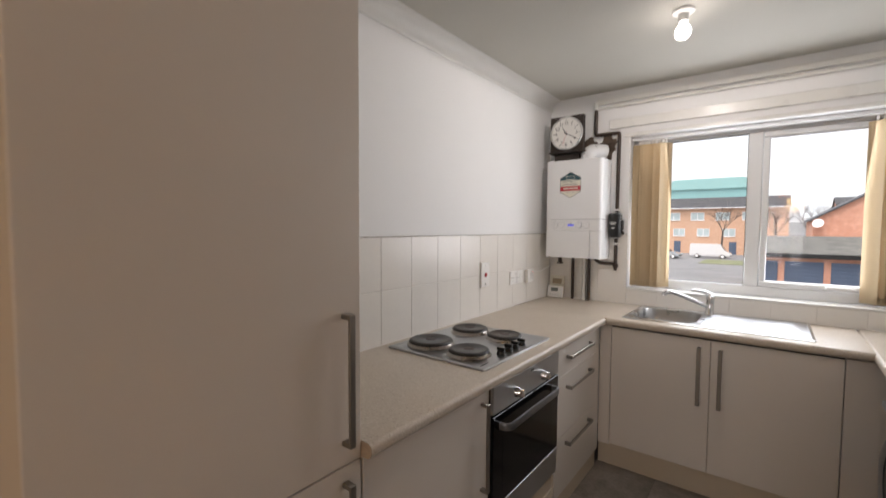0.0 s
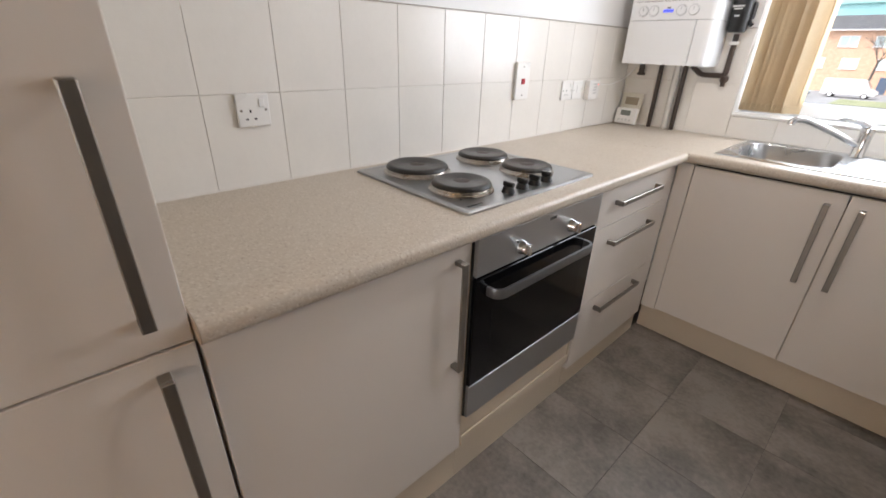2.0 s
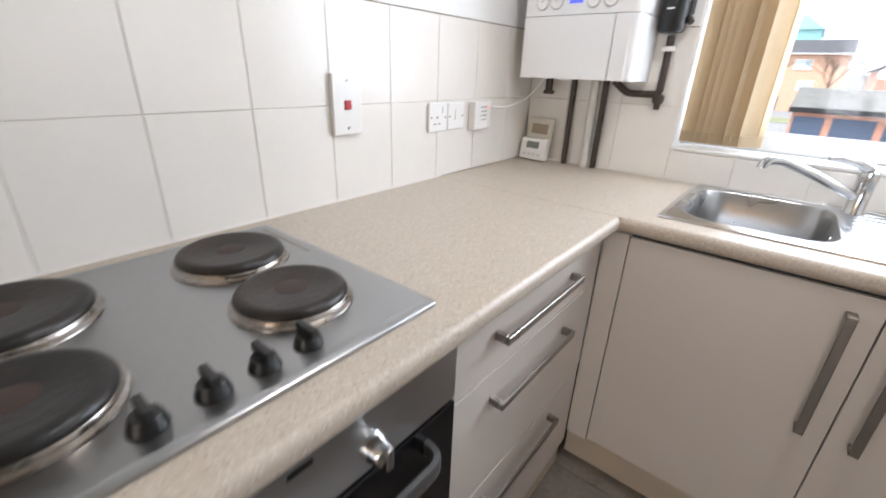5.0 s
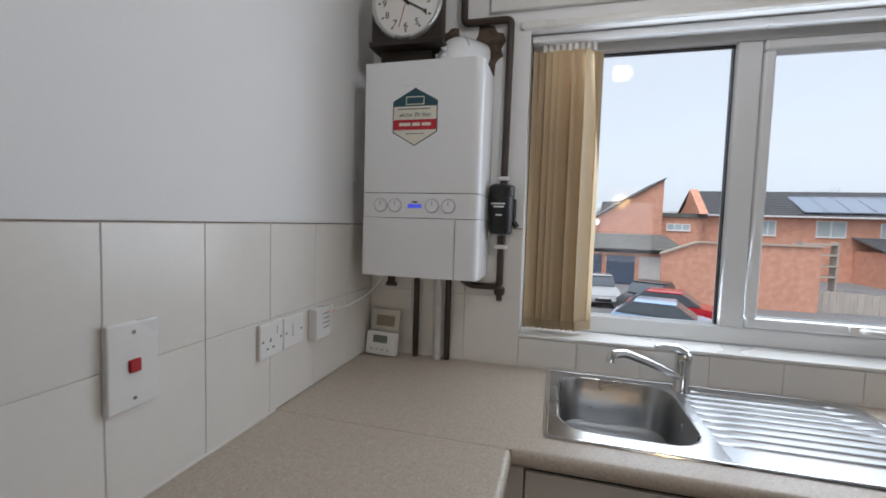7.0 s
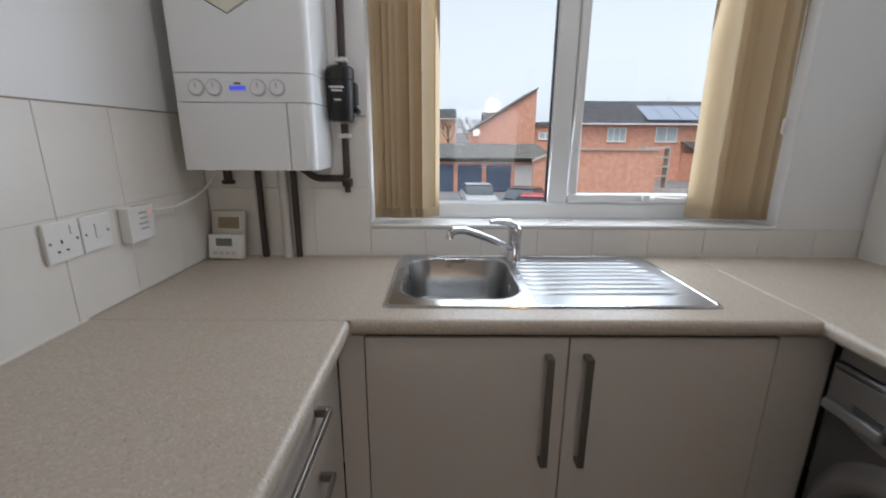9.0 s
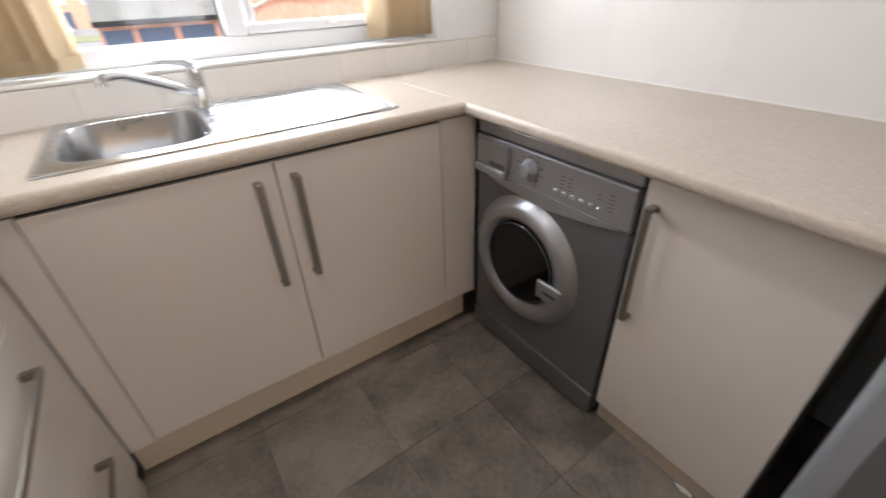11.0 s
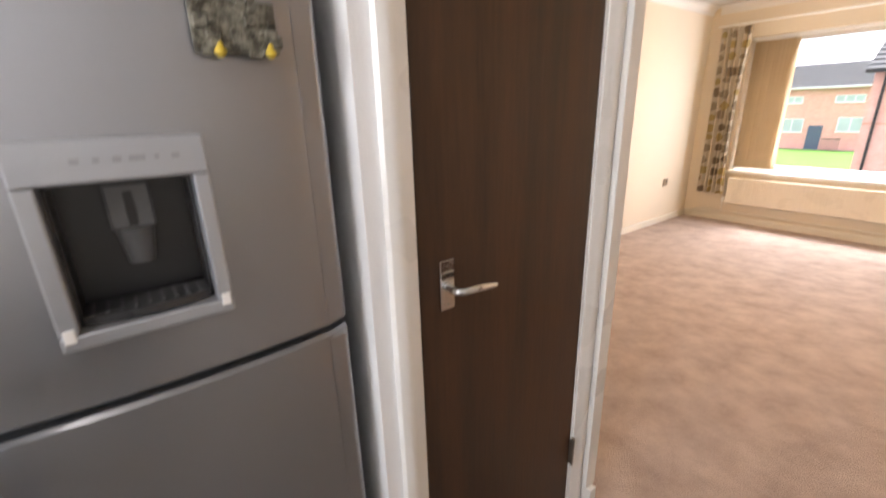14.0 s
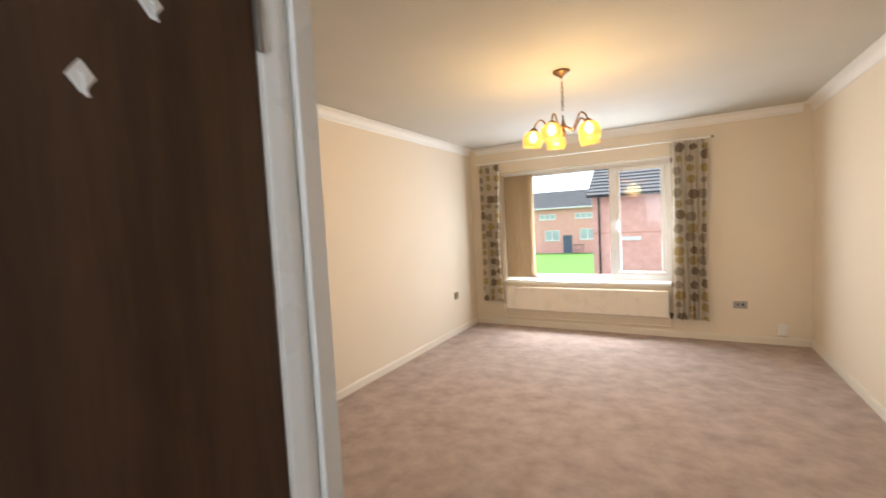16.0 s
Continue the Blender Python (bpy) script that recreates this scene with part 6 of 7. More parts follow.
curtain(3.035, 3.335, 0.335, 2.170, -3.865, 6, 3, 0.6)
curtain(0.690, 1.045, 0.225, 2.170, -3.865, 7, 5, 0.3)
pl = thing("curtain_pole", "slim white curtain track on small brackets", "curtain pole", (2.0, -3.88, 2.19))
part("track", tube(bmesh.new(), [(0.66, -3.868, 2.190), (3.37, -3.868, 2.190)], 0.010, 12), GLOSS_WHITE, pl, "", True)
for x in (0.70, 1.90, 3.33):
    part("bracket", boxes((x - 0.008, x + 0.008, -3.949, -3.8785, 2.184, 2.200)), GLOSS_WHITE, pl)
part("end_cap", lathe(bmesh.new(), (0.655, -3.868, 2.190), (-1, 0, 0), ((0.013, 0), (0.015, 0.012), (0.010, 0.025)), 14), NICKEL, pl, "", True)
vertical_blind("cream fabric vertical blind drawn aside in the living room", [2.640 + 0.036 * i for i in range(11)], -4.000, 0.655, 2.000, -40, (LX0 + 0.004, LX1 - 0.004, -4.022, -3.980, 2.022, 2.047))


# ---- chandelier ----
def amber_glass():
    """Glowing amber glass that lets the bulb behind it show."""
    m = glow("lit_amber_glass", (1.0, 0.49, 0.11), 0.6, (0.22, 0.10, 0.02))
    nt = m.node_tree
    mx, tr = nt.nodes.new("ShaderNodeMixShader"), nt.nodes.new("ShaderNodeBsdfTransparent")
    tr.inputs["Color"].default_value = (1.0, 0.60, 0.26, 1)
    mx.inputs[0].default_value = 0.5
    nt.links.new(nt.nodes["Principled BSDF"].outputs[0], mx.inputs[1])
    nt.links.new(tr.outputs[0], mx.inputs[2])
    nt.links.new(mx.outputs[0], nt.nodes["Material Output"].inputs["Surface"])
    return m


def make_chandelier():
    cx, cy = 1.645, -1.53
    ch = thing("chandelier", "brass five-arm ceiling light with amber glass shades, lit", "ceiling light", (cx, cy, H))
    BRASS = surface("antique_brass", (0.20, 0.13, 0.07), 0.35, 0.9, vary=0.1, bump=0)
    AMBER = amber_glass()
    HOT = glow("lit_lamp", (1.0, 0.74, 0.36), 7.0)
    part("rose", lathe(bmesh.new(), (cx, cy, H), (0, 0, -1), ((0.058, 0), (0.056, 0.012), (0.035, 0.024), (0.014, 0.034), (0.012, 0.046)), 28), BRASS, ch, "", True)
    for k in range(7):
        bm = bmesh.new()
        c = Vector((cx, cy, H - 0.062 - 0.030 * k))
        pts = []
        for i in range(13):
            a = 2 * math.pi * i / 12
            o = Vector((0.009 * math.cos(a), 0, 0.019 * math.sin(a)))
            if k % 2:
                o = Vector((0, o.x, o.z))
            pts.append(c + o)
        tube(bm, pts, 0.0022, 6, False)
        part("chain_link", bm, BRASS, ch, "", True)
    zc = H - 0.362
    part("stem", lathe(bmesh.new(), (cx, cy, zc - 0.06), (0, 0, 1), ((0.004, -0.02), (0.014, -0.005), (0.020, 0.015), (0.012, 0.035), (0.024, 0.055), (0.012, 0.075), (0.007, 0.10), (0.004, 0.13)), 20), BRASS, ch, "", True)
    for k in range(5):
        a = radians(10 + 72 * k)
        d = Vector((math.cos(a), math.sin(a), 0))
        o = Vector((cx, cy, zc))
        arm = part("arm", tube(bmesh.new(), bent([o + d * 0.01, o + d * 0.08 - Vector((0, 0, 0.045)), o + d * 0.140 + Vector((0, 0, 0.065)), o + d * 0.190 + Vector((0, 0, 0.03)), o + d * 0.195 - Vector((0, 0, 0.005))], 0.03, 5), 0.006, 10), BRASS, ch, "curved brass arm", True)
        e = o + d * 0.195
        tip = Vector((d.x * 0.15, d.y * 0.15, -1))
        part("cup", lathe(bmesh.new(), e, tip, ((0.010, -0.006), (0.026, 0.008), (0.028, 0.018)), 20), BRASS, arm, "", True)
        sh = part("shade", lathe(bmesh.new(), e, tip, ((0.026, 0.016), (0.050, 0.028), (0.067, 0.056), (0.070, 0.086), (0.062, 0.112), (0.066, 0.126)), 28, False, False), AMBER, arm, "lit amber tulip glass shade", True)
        sh.visible_shadow = False
        b = part("bulb", lathe(bmesh.new(), e, tip, ((0.010, 0.018), (0.026, 0.045), (0.030, 0.066), (0.014, 0.094)), 16), HOT, arm, "lit bulb", True)
        b.visible_shadow = False


make_chandelier()

t = thing("socket", "brass-coloured socket plate on the living room wall", "socket", (3.47, -3.324, 0.45))
part("faceplate", boxes((3.468, 3.4785, -3.375, -3.275, 0.448, 0.534), bevel=0.003), surface("bronze_plate", (0.38, 0.30, 0.22), 0.35, 0.5), t)
part("rocker", boxes((3.4645, 3.4675, -3.345, -3.330, 0.485, 0.510)), BLACK, t)
t = thing("socket", "grey double socket on the window wall", "socket", (0.40, -3.94, 0.36))
part("faceplate", boxes((0.345, 0.470, -3.9495, -3.9380, 0.360, 0.440), bevel=0.003), surface("grey_plate", (0.42, 0.40, 0.37), 0.4, 0.3), t)
for x in (0.385, 0.43):
    part("rocker", boxes((x - 0.008, x + 0.008, -3.9378, -3.9350, 0.392, 0.415)), BLACK, t)
t = thing("telephone_socket", "white telephone socket box near the skirting", "socket", (0.05, -3.93, 0.12))
part("box", boxes((0.015, 0.095, -3.9495, -3.915, 0.105, 0.215), bevel=0.004, seg=2), WHITE_PLASTIC, t)
cb = thing("telephone_cable", "thin white cable along the skirting", "cable", (-0.05, -3.93, 0.08))
part("flex", tube(bmesh.new(), bent([(0.03, -3.925, 0.106), (0.02, -3.925, 0.085), (-0.08, -3.925, 0.082), (-0.17, -3.925, 0.060)], 0.012, 4), 0.003, 8), WHITE_PLASTIC, cb, "", True)

# ---- outdoors ----
BRICK = two_tone("orange_brick", (0.53, 0.255, 0.17), (0.66, 0.36, 0.26), 3.0, 0.85, (0.3, 0.7), 0.2, fine=9)
BRICK_DARK = two_tone("red_brick", (0.64, 0.345, 0.265), (0.75, 0.45, 0.365), 3.0, 0.85, (0.3, 0.7), 0.2, fine=9)
ROOF = two_tone("grey_roof_tile", (0.060, 0.062, 0.068), (0.115, 0.118, 0.125), 2.5, 0.8, (0.3, 0.7), 0.3, fine=7, stretch=(1, 1, 3))
FELT = two_tone("roofing_felt", (0.075, 0.075, 0.070), (0.15, 0.15, 0.135), 1.2, 0.9, (0.3, 0.7), 0.2)
ASPHALT = two_tone("asphalt", (0.14, 0.142, 0.146), (0.21, 0.212, 0.216), 0.4, 0.9, (0.3, 0.7), 0.3, fine=25)
GRASS = two_tone("lawn_grass", (0.07, 0.17, 0.02), (0.12, 0.27, 0.045), 0.8, 0.95, (0.3, 0.7), 0.6, fine=30)
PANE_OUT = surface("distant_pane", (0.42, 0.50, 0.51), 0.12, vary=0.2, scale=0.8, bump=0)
FRAME_OUT = surface("distant_white_frame", (0.72, 0.72, 0.72), 0.4, vary=0.03)
GARAGE_DOOR = surface("blue_grey_garage_door", (0.075, 0.105, 0.16), 0.45, vary=0.08)
GZ = -2.75
structure("ground", boxes((-450, 450, -450, 450, GZ - 0.4, GZ)), ASPHALT, "grey asphalt ground and roads around the flats", "ground")
structure("lawn", boxes((-30, 45, -47.0, -26.0, GZ, GZ + 0.05)), GRASS, "bright green lawn behind the flats", "grass")
structure("lawn", boxes((-5.5, 2.5, 60.0, 68.0, GZ, GZ + 0.05)), two_tone("dull_verge_grass", (0.11, 0.13, 0.06), (0.20, 0.21, 0.12), 0.6, 0.95, (0.3, 0.7), 0.6, fine=20), "grass verge by the road", "grass")


def outside_window(parent, x, z, w, h, y, out, bars=1):
    f = 0.07
    y0, y1 = sorted((y, y + out * 0.05))
    fr = part("window", boxes((x, x + w, y0, y1, z, z + f), (x, x + w, y0, y1, z + h - f, z + h), (x, x + f, y0, y1, z + f, z + h - f), (x + w - f, x + w, y0, y1, z + f, z + h - f), *[(x + w * (k + 1) / (bars + 1) - 0.04, x + w * (k + 1) / (bars + 1) + 0.04, y0, y1, z + f, z + h - f) for k in range(bars)]), FRAME_OUT, parent, "white framed window")
    q = sorted((y + out * 0.004, y + out * 0.02))
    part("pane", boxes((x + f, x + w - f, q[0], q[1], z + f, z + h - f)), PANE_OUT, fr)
    q = sorted((y, y + out * 0.09))
    part("sill", boxes((x - 0.05, x + w + 0.05, q[0], q[1], z - 0.07, z - 0.005)), FRAME_OUT, fr)
    return fr


def tile_roof(parent, x0, x1, ya, za, yb, zb, label="", courses=14):
    """A roof slope of overlapping courses from the eaves (ya, za) up to the ridge (yb, zb)."""
    bm = bmesh.new()
    n = courses
    for k in range(n):
        y0, z0 = ya + (yb - ya) * k / n, za + (zb - za) * k / n
        y1, z1 = ya + (yb - ya) * (k + 1.05) / n, za + (zb - za) * (k + 1.05) / n
        extrude_profile(bm, [(x0, y0, z0), (x0, y0, z0 + 0.10), (x0, y1, z1 + 0.03), (x0, y1, z1 - 0.05)], (x1 - x0, 0, 0))
    return part("roof", bm, ROOF, parent, label)


def terrace(name, label, x0, x1, y, depth, eaves, ridge, out, wall_mat, windows, doors=(), base=GZ, gutter_mat=None):
    """A row of houses with a pitched roof; out: the way its front faces along y."""
    h = thing(name, label, "house", ((x0 + x1) / 2, y - out * depth / 2, base))
    q = sorted((y, y - out * depth))
    part("wall", boxes((x0, x1, q[0], q[1], base, eaves)), wall_mat, h)
    ym = y - out * depth / 2
    part("gable", extrude_profile(bmesh.new(), [(x0, q[0], eaves), (x0, q[1], eaves), (x0, ym, ridge - 0.15)], (x1 - x0, 0, 0)), wall_mat, h)
    tile_roof(h, x0 - 0.2, x1 + 0.2, y + out * 0.4, eaves - 0.1, ym, ridge)
    tile_roof(h, x0 - 0.2, x1 + 0.2, y - out * (depth + 0.4), eaves - 0.1, ym, ridge)
    g = sorted((y + out * 0.42, y + out * 0.55))
    part("gutter", boxes((x0 - 0.2, x1 + 0.2, g[0], g[1], eaves - 0.16, eaves - 0.02)), gutter_mat or FRAME_OUT, h)
    for wx, wz, ww, wh, nb in windows:
        outside_window(h, wx, wz, ww, wh, y + out * 0.001, out, nb)
    for dx, dw in doors:
        d = sorted((y + out * 0.001, y + out * 0.06))
        part("door", boxes((dx, dx + dw, d[0], d[1], base, base + 2.05)), GARAGE_DOOR, h)
    return h


def garage_row():
    g = thing("garage_block", "flat-roofed row of garages with blue-grey doors", "garage", (4.5, 39, GZ))
    part("wall", extrude_profile(bmesh.new(), [(0.2, 36.0, GZ), (0.2, 36.0, -0.35), (0.2, 43.0, 0.62), (0.2, 43.0, GZ)], (9.4, 0, 0)), BRICK, g)
    part("roof", extrude_profile(bmesh.new(), [(0.0, 35.7, -0.345), (0.0, 35.7, -0.10), (0.0, 43.3, 0.92), (0.0, 43.3, 0.67)], (9.8, 0, 0)), FELT, g, "sloping grey felt roof")
    part("fascia", boxes((0.0, 9.8, 35.62, 35.69, -0.40, -0.12)), BLACK, g)
    for x, w in ((0.35, 1.45), (2.15, 1.9), (4.4, 1.95)):
        d = part("garage_door", boxes((x, x + w, 35.93, 35.99, GZ + 0.02, -0.62)), GARAGE_DOOR, g)
        for j in range(9):
            part("slat", boxes((x + 0.03, x + w - 0.03, 35.90, 35.929, GZ + 0.06 + 0.225 * j, GZ + 0.25 + 0.225 * j), bevel=0.01), GARAGE_DOOR, d)
    part("boarded_panel", boxes((6.65, 8.3, 35.93, 35.99, GZ + 0.02, -0.62)), surface("pale_board", (0.46, 0.44, 0.42), 0.7, vary=0.15, scale=1.5), g, "pale boarded panel")


garage_row()

# mono-pitch brick house behind the garages
mp = thing("house", "orange brick house with steep single-pitch roof", "house", (7, 49, GZ))
part("wall", extrude_profile(bmesh.new(), [(4.0, 45.5, GZ), (10.1, 45.5, GZ), (10.1, 45.5, 6.0), (4.0, 45.5, 2.25)], (0, 8, 0)), BRICK, mp)
part("roof", extrude_profile(bmesh.new(), [(3.8, 45.3, 2.10), (10.2, 45.3, 6.04), (10.2, 45.3, 6.18), (3.8, 45.3, 2.24)], (0, 8.4, 0)), ROOF, mp)
part("wall", boxes((10.105, 13.6, 46.0, 53, GZ, 2.55)), BRICK, mp)
part("flat_roof", boxes((10.105, 13.9, 45.8, 53.1, 2.555, 2.95)), FELT, mp)
outside_window(mp, 10.6, 1.35, 2.0, 0.62, 45.999, -1, 2)
part("satellite_dish", lathe(bmesh.new(), (4.3, 45.2, 1.9), (-0.3, -1, 0.4), ((0.05, 0.0), (0.25, 0.04), (0.36, 0.10)), 20), FRAME_OUT, mp)

tw = terrace("house", "orange brick terraced houses with grey tiled roof and solar panels", 13.7, 36, 46.5, 8, 2.95, 5.35, -1, BRICK, [(17.7, 1.15, 1.9, 1.35, 2), (22.6, 1.15, 2.2, 1.4, 1), (27.2, 1.15, 1.6, 1.3, 1), (31.0, 1.15, 1.6, 1.3, 1)], [(30.0, 1.2)])
# the panels' pale metallic colour stands in for reflected sky
for k in range(6):
    x = 21.6 + 1.75 * k
    part("solar_panel", extrude_profile(bmesh.new(), [(x, 46.35, 3.22), (x, 46.35, 3.32), (x, 49.9, 5.05), (x, 49.9, 4.95)], (1.68, 0, 0)), surface("solar_glass", (0.42, 0.48, 0.58), 0.15, 0.7, vary=0.1, bump=0) if k == 0 else bpy.data.materials["solar_glass"], tw, "solar panel, pale blue-grey for the sky reflected in it")
part("gable", extrude_profile(bmesh.new(), [(13.0, 44.8, 2.9), (13.0, 50.4, 2.9), (13.0, 48.4, 5.4)], (0.69, 0, 0)), BRICK, tw)
po = thing("porch", "brick lean-to porch with grey tiled roof", "porch", (27, 44, GZ))
part("wall", boxes((25.5, 30.5, 42.5, 46.45, GZ, 0.05)), BRICK, po)
tile_roof(po, 25.2, 30.8, 42.2, 0.05, 46.4, 1.15, courses=8)
part("door", boxes((26.2, 27.6, 42.44, 42.499, GZ, -0.3)), surface("dark_doorway", (0.06, 0.08, 0.10), 0.4), po)

# brick garage end in front
be = thing("brick_outbuilding", "tall plain brick gable end of a garage", "outbuilding", (10.4, 31, GZ))
part("wall", extrude_profile(bmesh.new(), [(6.55, 28.6, GZ), (14.1, 28.6, GZ), (14.1, 28.6, 0.70), (8.3, 28.6, 0.70), (6.55, 28.6, 0.0)], (0, 0.35, 0)), BRICK, be)
part("coping", extrude_profile(bmesh.new(), [(6.45, 28.5, -0.02), (8.27, 28.5, 0.705), (14.2, 28.5, 0.705), (14.2, 28.5, 0.80), (8.25, 28.5, 0.80), (6.45, 28.5, 0.09)], (0, 0.4, 0)), surface("coping_stone", (0.42, 0.36, 0.30), 0.8), be)
tb = thing("tall_building", "tall dark-topped brick building at the road end", "building", (27, 40, GZ))
part("wall", boxes((24.2, 32, 33, 38, GZ, 2.6)), BRICK_DARK, tb)
part("upper_storey", boxes((24.1, 32.1, 32.9, 38.1, 2.605, 7.2)), surface("dark_cladding", (0.10, 0.10, 0.10), 0.7, vary=0.1, scale=1), tb)

fn = thing("garden_fence", "weathered grey timber garden fence of upright boards", "fence", (17.5, 30, GZ))
FENCE = two_tone("weathered_timber", (0.36, 0.32, 0.28), (0.50, 0.45, 0.40), 4, 0.9, (0.3, 0.7), 0.2, stretch=(1, 1, 0.1))
for k in range(30):
    x = 14.2 + 0.31 * k
    part("board", boxes((x, x + 0.28, 29.0 + 0.01 * (k % 2), 29.03 + 0.01 * (k % 2), GZ, -1.55 - 0.02 * (k % 3) - 0.015 * k)), FENCE, fn)
sh = thing("shelving", "open timber shelter with stacked shelves", "shelter", (15.6, 36, GZ))
for k in range(4):
    part("shelf", boxes((17.3, 19.3, 37.0, 37.8, -1.6 + 0.75 * k, -1.5 + 0.75 * k)), FENCE, sh)
for x in (17.25, 19.31):
    part("post", boxes((x - 0.05, x + 0.05, 37.0, 37.8, GZ, 0.85)), FENCE, sh)


def car(color, label, m, van=False):
    """A parked car about its middle on the ground, nose towards -y."""
    c = thing("van" if van else "car", label, "van" if van else "car", (0, 0, 0), "parked cars")
    paint = surface("car_paint", color, 0.22, 0.2, vary=0.02, bump=0, coat=0.5)
    glassm = bpy.data.materials.get("car_glass") or surface("car_glass", (0.09, 0.105, 0.12), 0.08, vary=0.1, bump=0)
    tyre = bpy.data.materials.get("tyre_rubber") or surface("tyre_rubber", (0.015, 0.015, 0.015), 0.8)
    w, l, hgt = (0.95, 2.5, 2.05) if van else (0.88, 2.1, 1.5)
    low = [(-l, 0.30), (-l + 0.05, 0.62), (-l + 0.25, 0.78), (-l * 0.45, 0.98), (l * 0.92, 1.02), (l, 0.80), (l, 0.32)]
    if van:
        low = [(-l, 0.35), (-l + 0.04, 0.80), (-l * 0.72, 1.12), (l, 1.15), (l, 0.35)]
    bm = extrude_profile(bmesh.new(), [(-w, y, z) for y, z in low], (2 * w, 0, 0))
    bmesh.ops.bevel(bm, geom=bm.edges[:], offset=0.07, segments=2, affect="EDGES")
    body = part("body", bm, paint, c, "", True)
    top = [(-l * 0.42, 0.98), (-l * 0.10, hgt - 0.06), (l * 0.10, hgt), (l * 0.60, hgt - 0.04), (l * 0.90, 1.02)] if not van else [(-l * 0.72, 1.10), (-l * 0.50, hgt - 0.06), (-l * 0.38, hgt), (l * 0.98, hgt), (l, 1.13)]
    bm = extrude_profile(bmesh.new(), [(-w + 0.10, y, z) for y, z in top], (2 * w - 0.20, 0, 0))
    bmesh.ops.bevel(bm, geom=bm.edges[:], offset=0.06, segments=2, affect="EDGES")
    part("cabin", bm, paint if van else glassm, c, "", True)
    if not van:
        part("roof_panel", boxes((-w + 0.14, w - 0.14, -l * 0.08, l * 0.58, hgt - 0.03, hgt + 0.012), bevel=0.02, seg=2), paint, c, "", True)
    else:
        part("windscreen", extrude_profile(bmesh.new(), [(-w + 0.18, -l * 0.715, 1.15), (w - 0.18, -l * 0.715, 1.15), (w - 0.22, -l * 0.525, hgt - 0.14), (-w + 0.22, -l * 0.525, hgt - 0.14)], (0, -0.03, 0)), glassm, c)
    for x in (-w + 0.10, w - 0.10):
        for y in (-l * 0.62, l * 0.62):
            wh = part("wheel", lathe(bmesh.new(), (x - math.copysign(0.10, x), y, 0.31), (math.copysign(1, x), 0, 0), ((0.31, 0), (0.31, 0.19), (0.27, 0.215), (0.20, 0.21)), 20), tyre, c, "", True)
            part("rim", lathe(bmesh.new(), (x - math.copysign(0.10, x), y, 0.31), (math.copysign(1, x), 0, 0), ((0.20, 0.2115), (0.17, 0.218), (0.05, 0.222)), 16), FRAME_OUT, wh)
        part("headlight", boxes((x - 0.16, x + 0.06, -l - 0.012, -l + 0.10, 0.60, 0.72), bevel=0.02), PANE_OUT, c)
    part("grille", boxes((-0.45, 0.45, -l - 0.015, -l + 0.05, 0.36, 0.50), bevel=0.01), BLACK, c)
    part("number_plate", boxes((-0.26, 0.26, -l - 0.025, -l - 0.016, 0.52, 0.62)), FRAME_OUT, c)
    c.matrix_basis = m
    return c


car((0.45, 0.46, 0.47), "silver hatchback car parked before the garages", pose(3.05, 27.2, GZ, 0, 0, 4))
car((0.018, 0.018, 0.02), "black saloon car parked before the garages", pose(5.25, 25.2, GZ, 0, 0, -30))
car((0.50, 0.025, 0.035), "red hatchback car parked beside a blue one", pose(5.9, 22.3, GZ, 0, 0, 74))
car((0.34, 0.50, 0.68), "pale blue hatchback car parked near the flats", pose(4.9, 19.3, GZ, 0, 0, 75))
car((0.70, 0.70, 0.70), "white panel van parked by the far road", pose(-5.4, 72, GZ, 0, 0, 88), True)
car((0.35, 0.38, 0.40), "silver car parked by the far road", pose(-10.6, 68, GZ, 0, 0, 85))

# further houses
terrace("house", "orange brick houses across the road", -26, 3.5, 84, 9, 5.0, 6.9, -1, two_tone("buff_brick", (0.50, 0.30, 0.20), (0.62, 0.40, 0.28), 3.0, 0.85, (0.3, 0.7), 0.2, fine=9), [(-24 + 3.6 * k, 2.9, 2.0, 1.3, 1) for k in range(7)] + [(-23 + 3.6 * k, 0.2, 1.8, 1.3, 1) for k in range(7)], [(-20.5, 1.0), (-12.0, 1.0), (-4.0, 1.0)])
terrace("house", "red brick house at the end of the far row", 8.5, 16, 78, 9, 3.6, 6.0, -1, BRICK, [(9.8, 1.4, 1.6, 1.2, 1), (13.0, 1.4, 1.6, 1.2, 1)])
tl = thing("large_building", "large pale teal hall building far away on a rise", "building", (-14, 175, GZ))
part("wall", boxes((-34, -2, 170, 200, GZ, 15.0)), surface("teal_cladding", (0.22, 0.42, 0.42), 0.6, vary=0.08, scale=0.1), tl)
part("roof", extrude_profile(bmesh.new(), [(-34.5, 169.5, 15.0), (-1.5, 169.5, 15.0), (-6, 169.5, 18.5), (-26, 169.5, 18.5)], (0, 31, 0)), surface("teal_roof", (0.26, 0.46, 0.45), 0.6, vary=0.08, scale=0.1), tl)
for k in range(9):
    part("window", boxes((-31.5 + 3.3 * k, -29.6 + 3.3 * k, 169.9, 169.98, 9.0, 12.0)), PANE_OUT, tl)
hl = bmesh.new()
rnd = random.Random(11)
prev = None
for k in range(61):
    x = -330 + 11 * k
    z = 8.5 + 3.5 * math.sin(k * 0.35) + rnd.uniform(-0.8, 0.8)
    cur = [hl.verts.new((x, 300, GZ)), hl.verts.new((x, 300, z)), hl.verts.new((x, 330, z + 3.5)), hl.verts.new((x, 420, GZ))]
    if prev:
        for i in range(4):
            hl.faces.new((prev[i], prev[(i + 1) % 4], cur[(i + 1) % 4], cur[i]))
    prev = cur
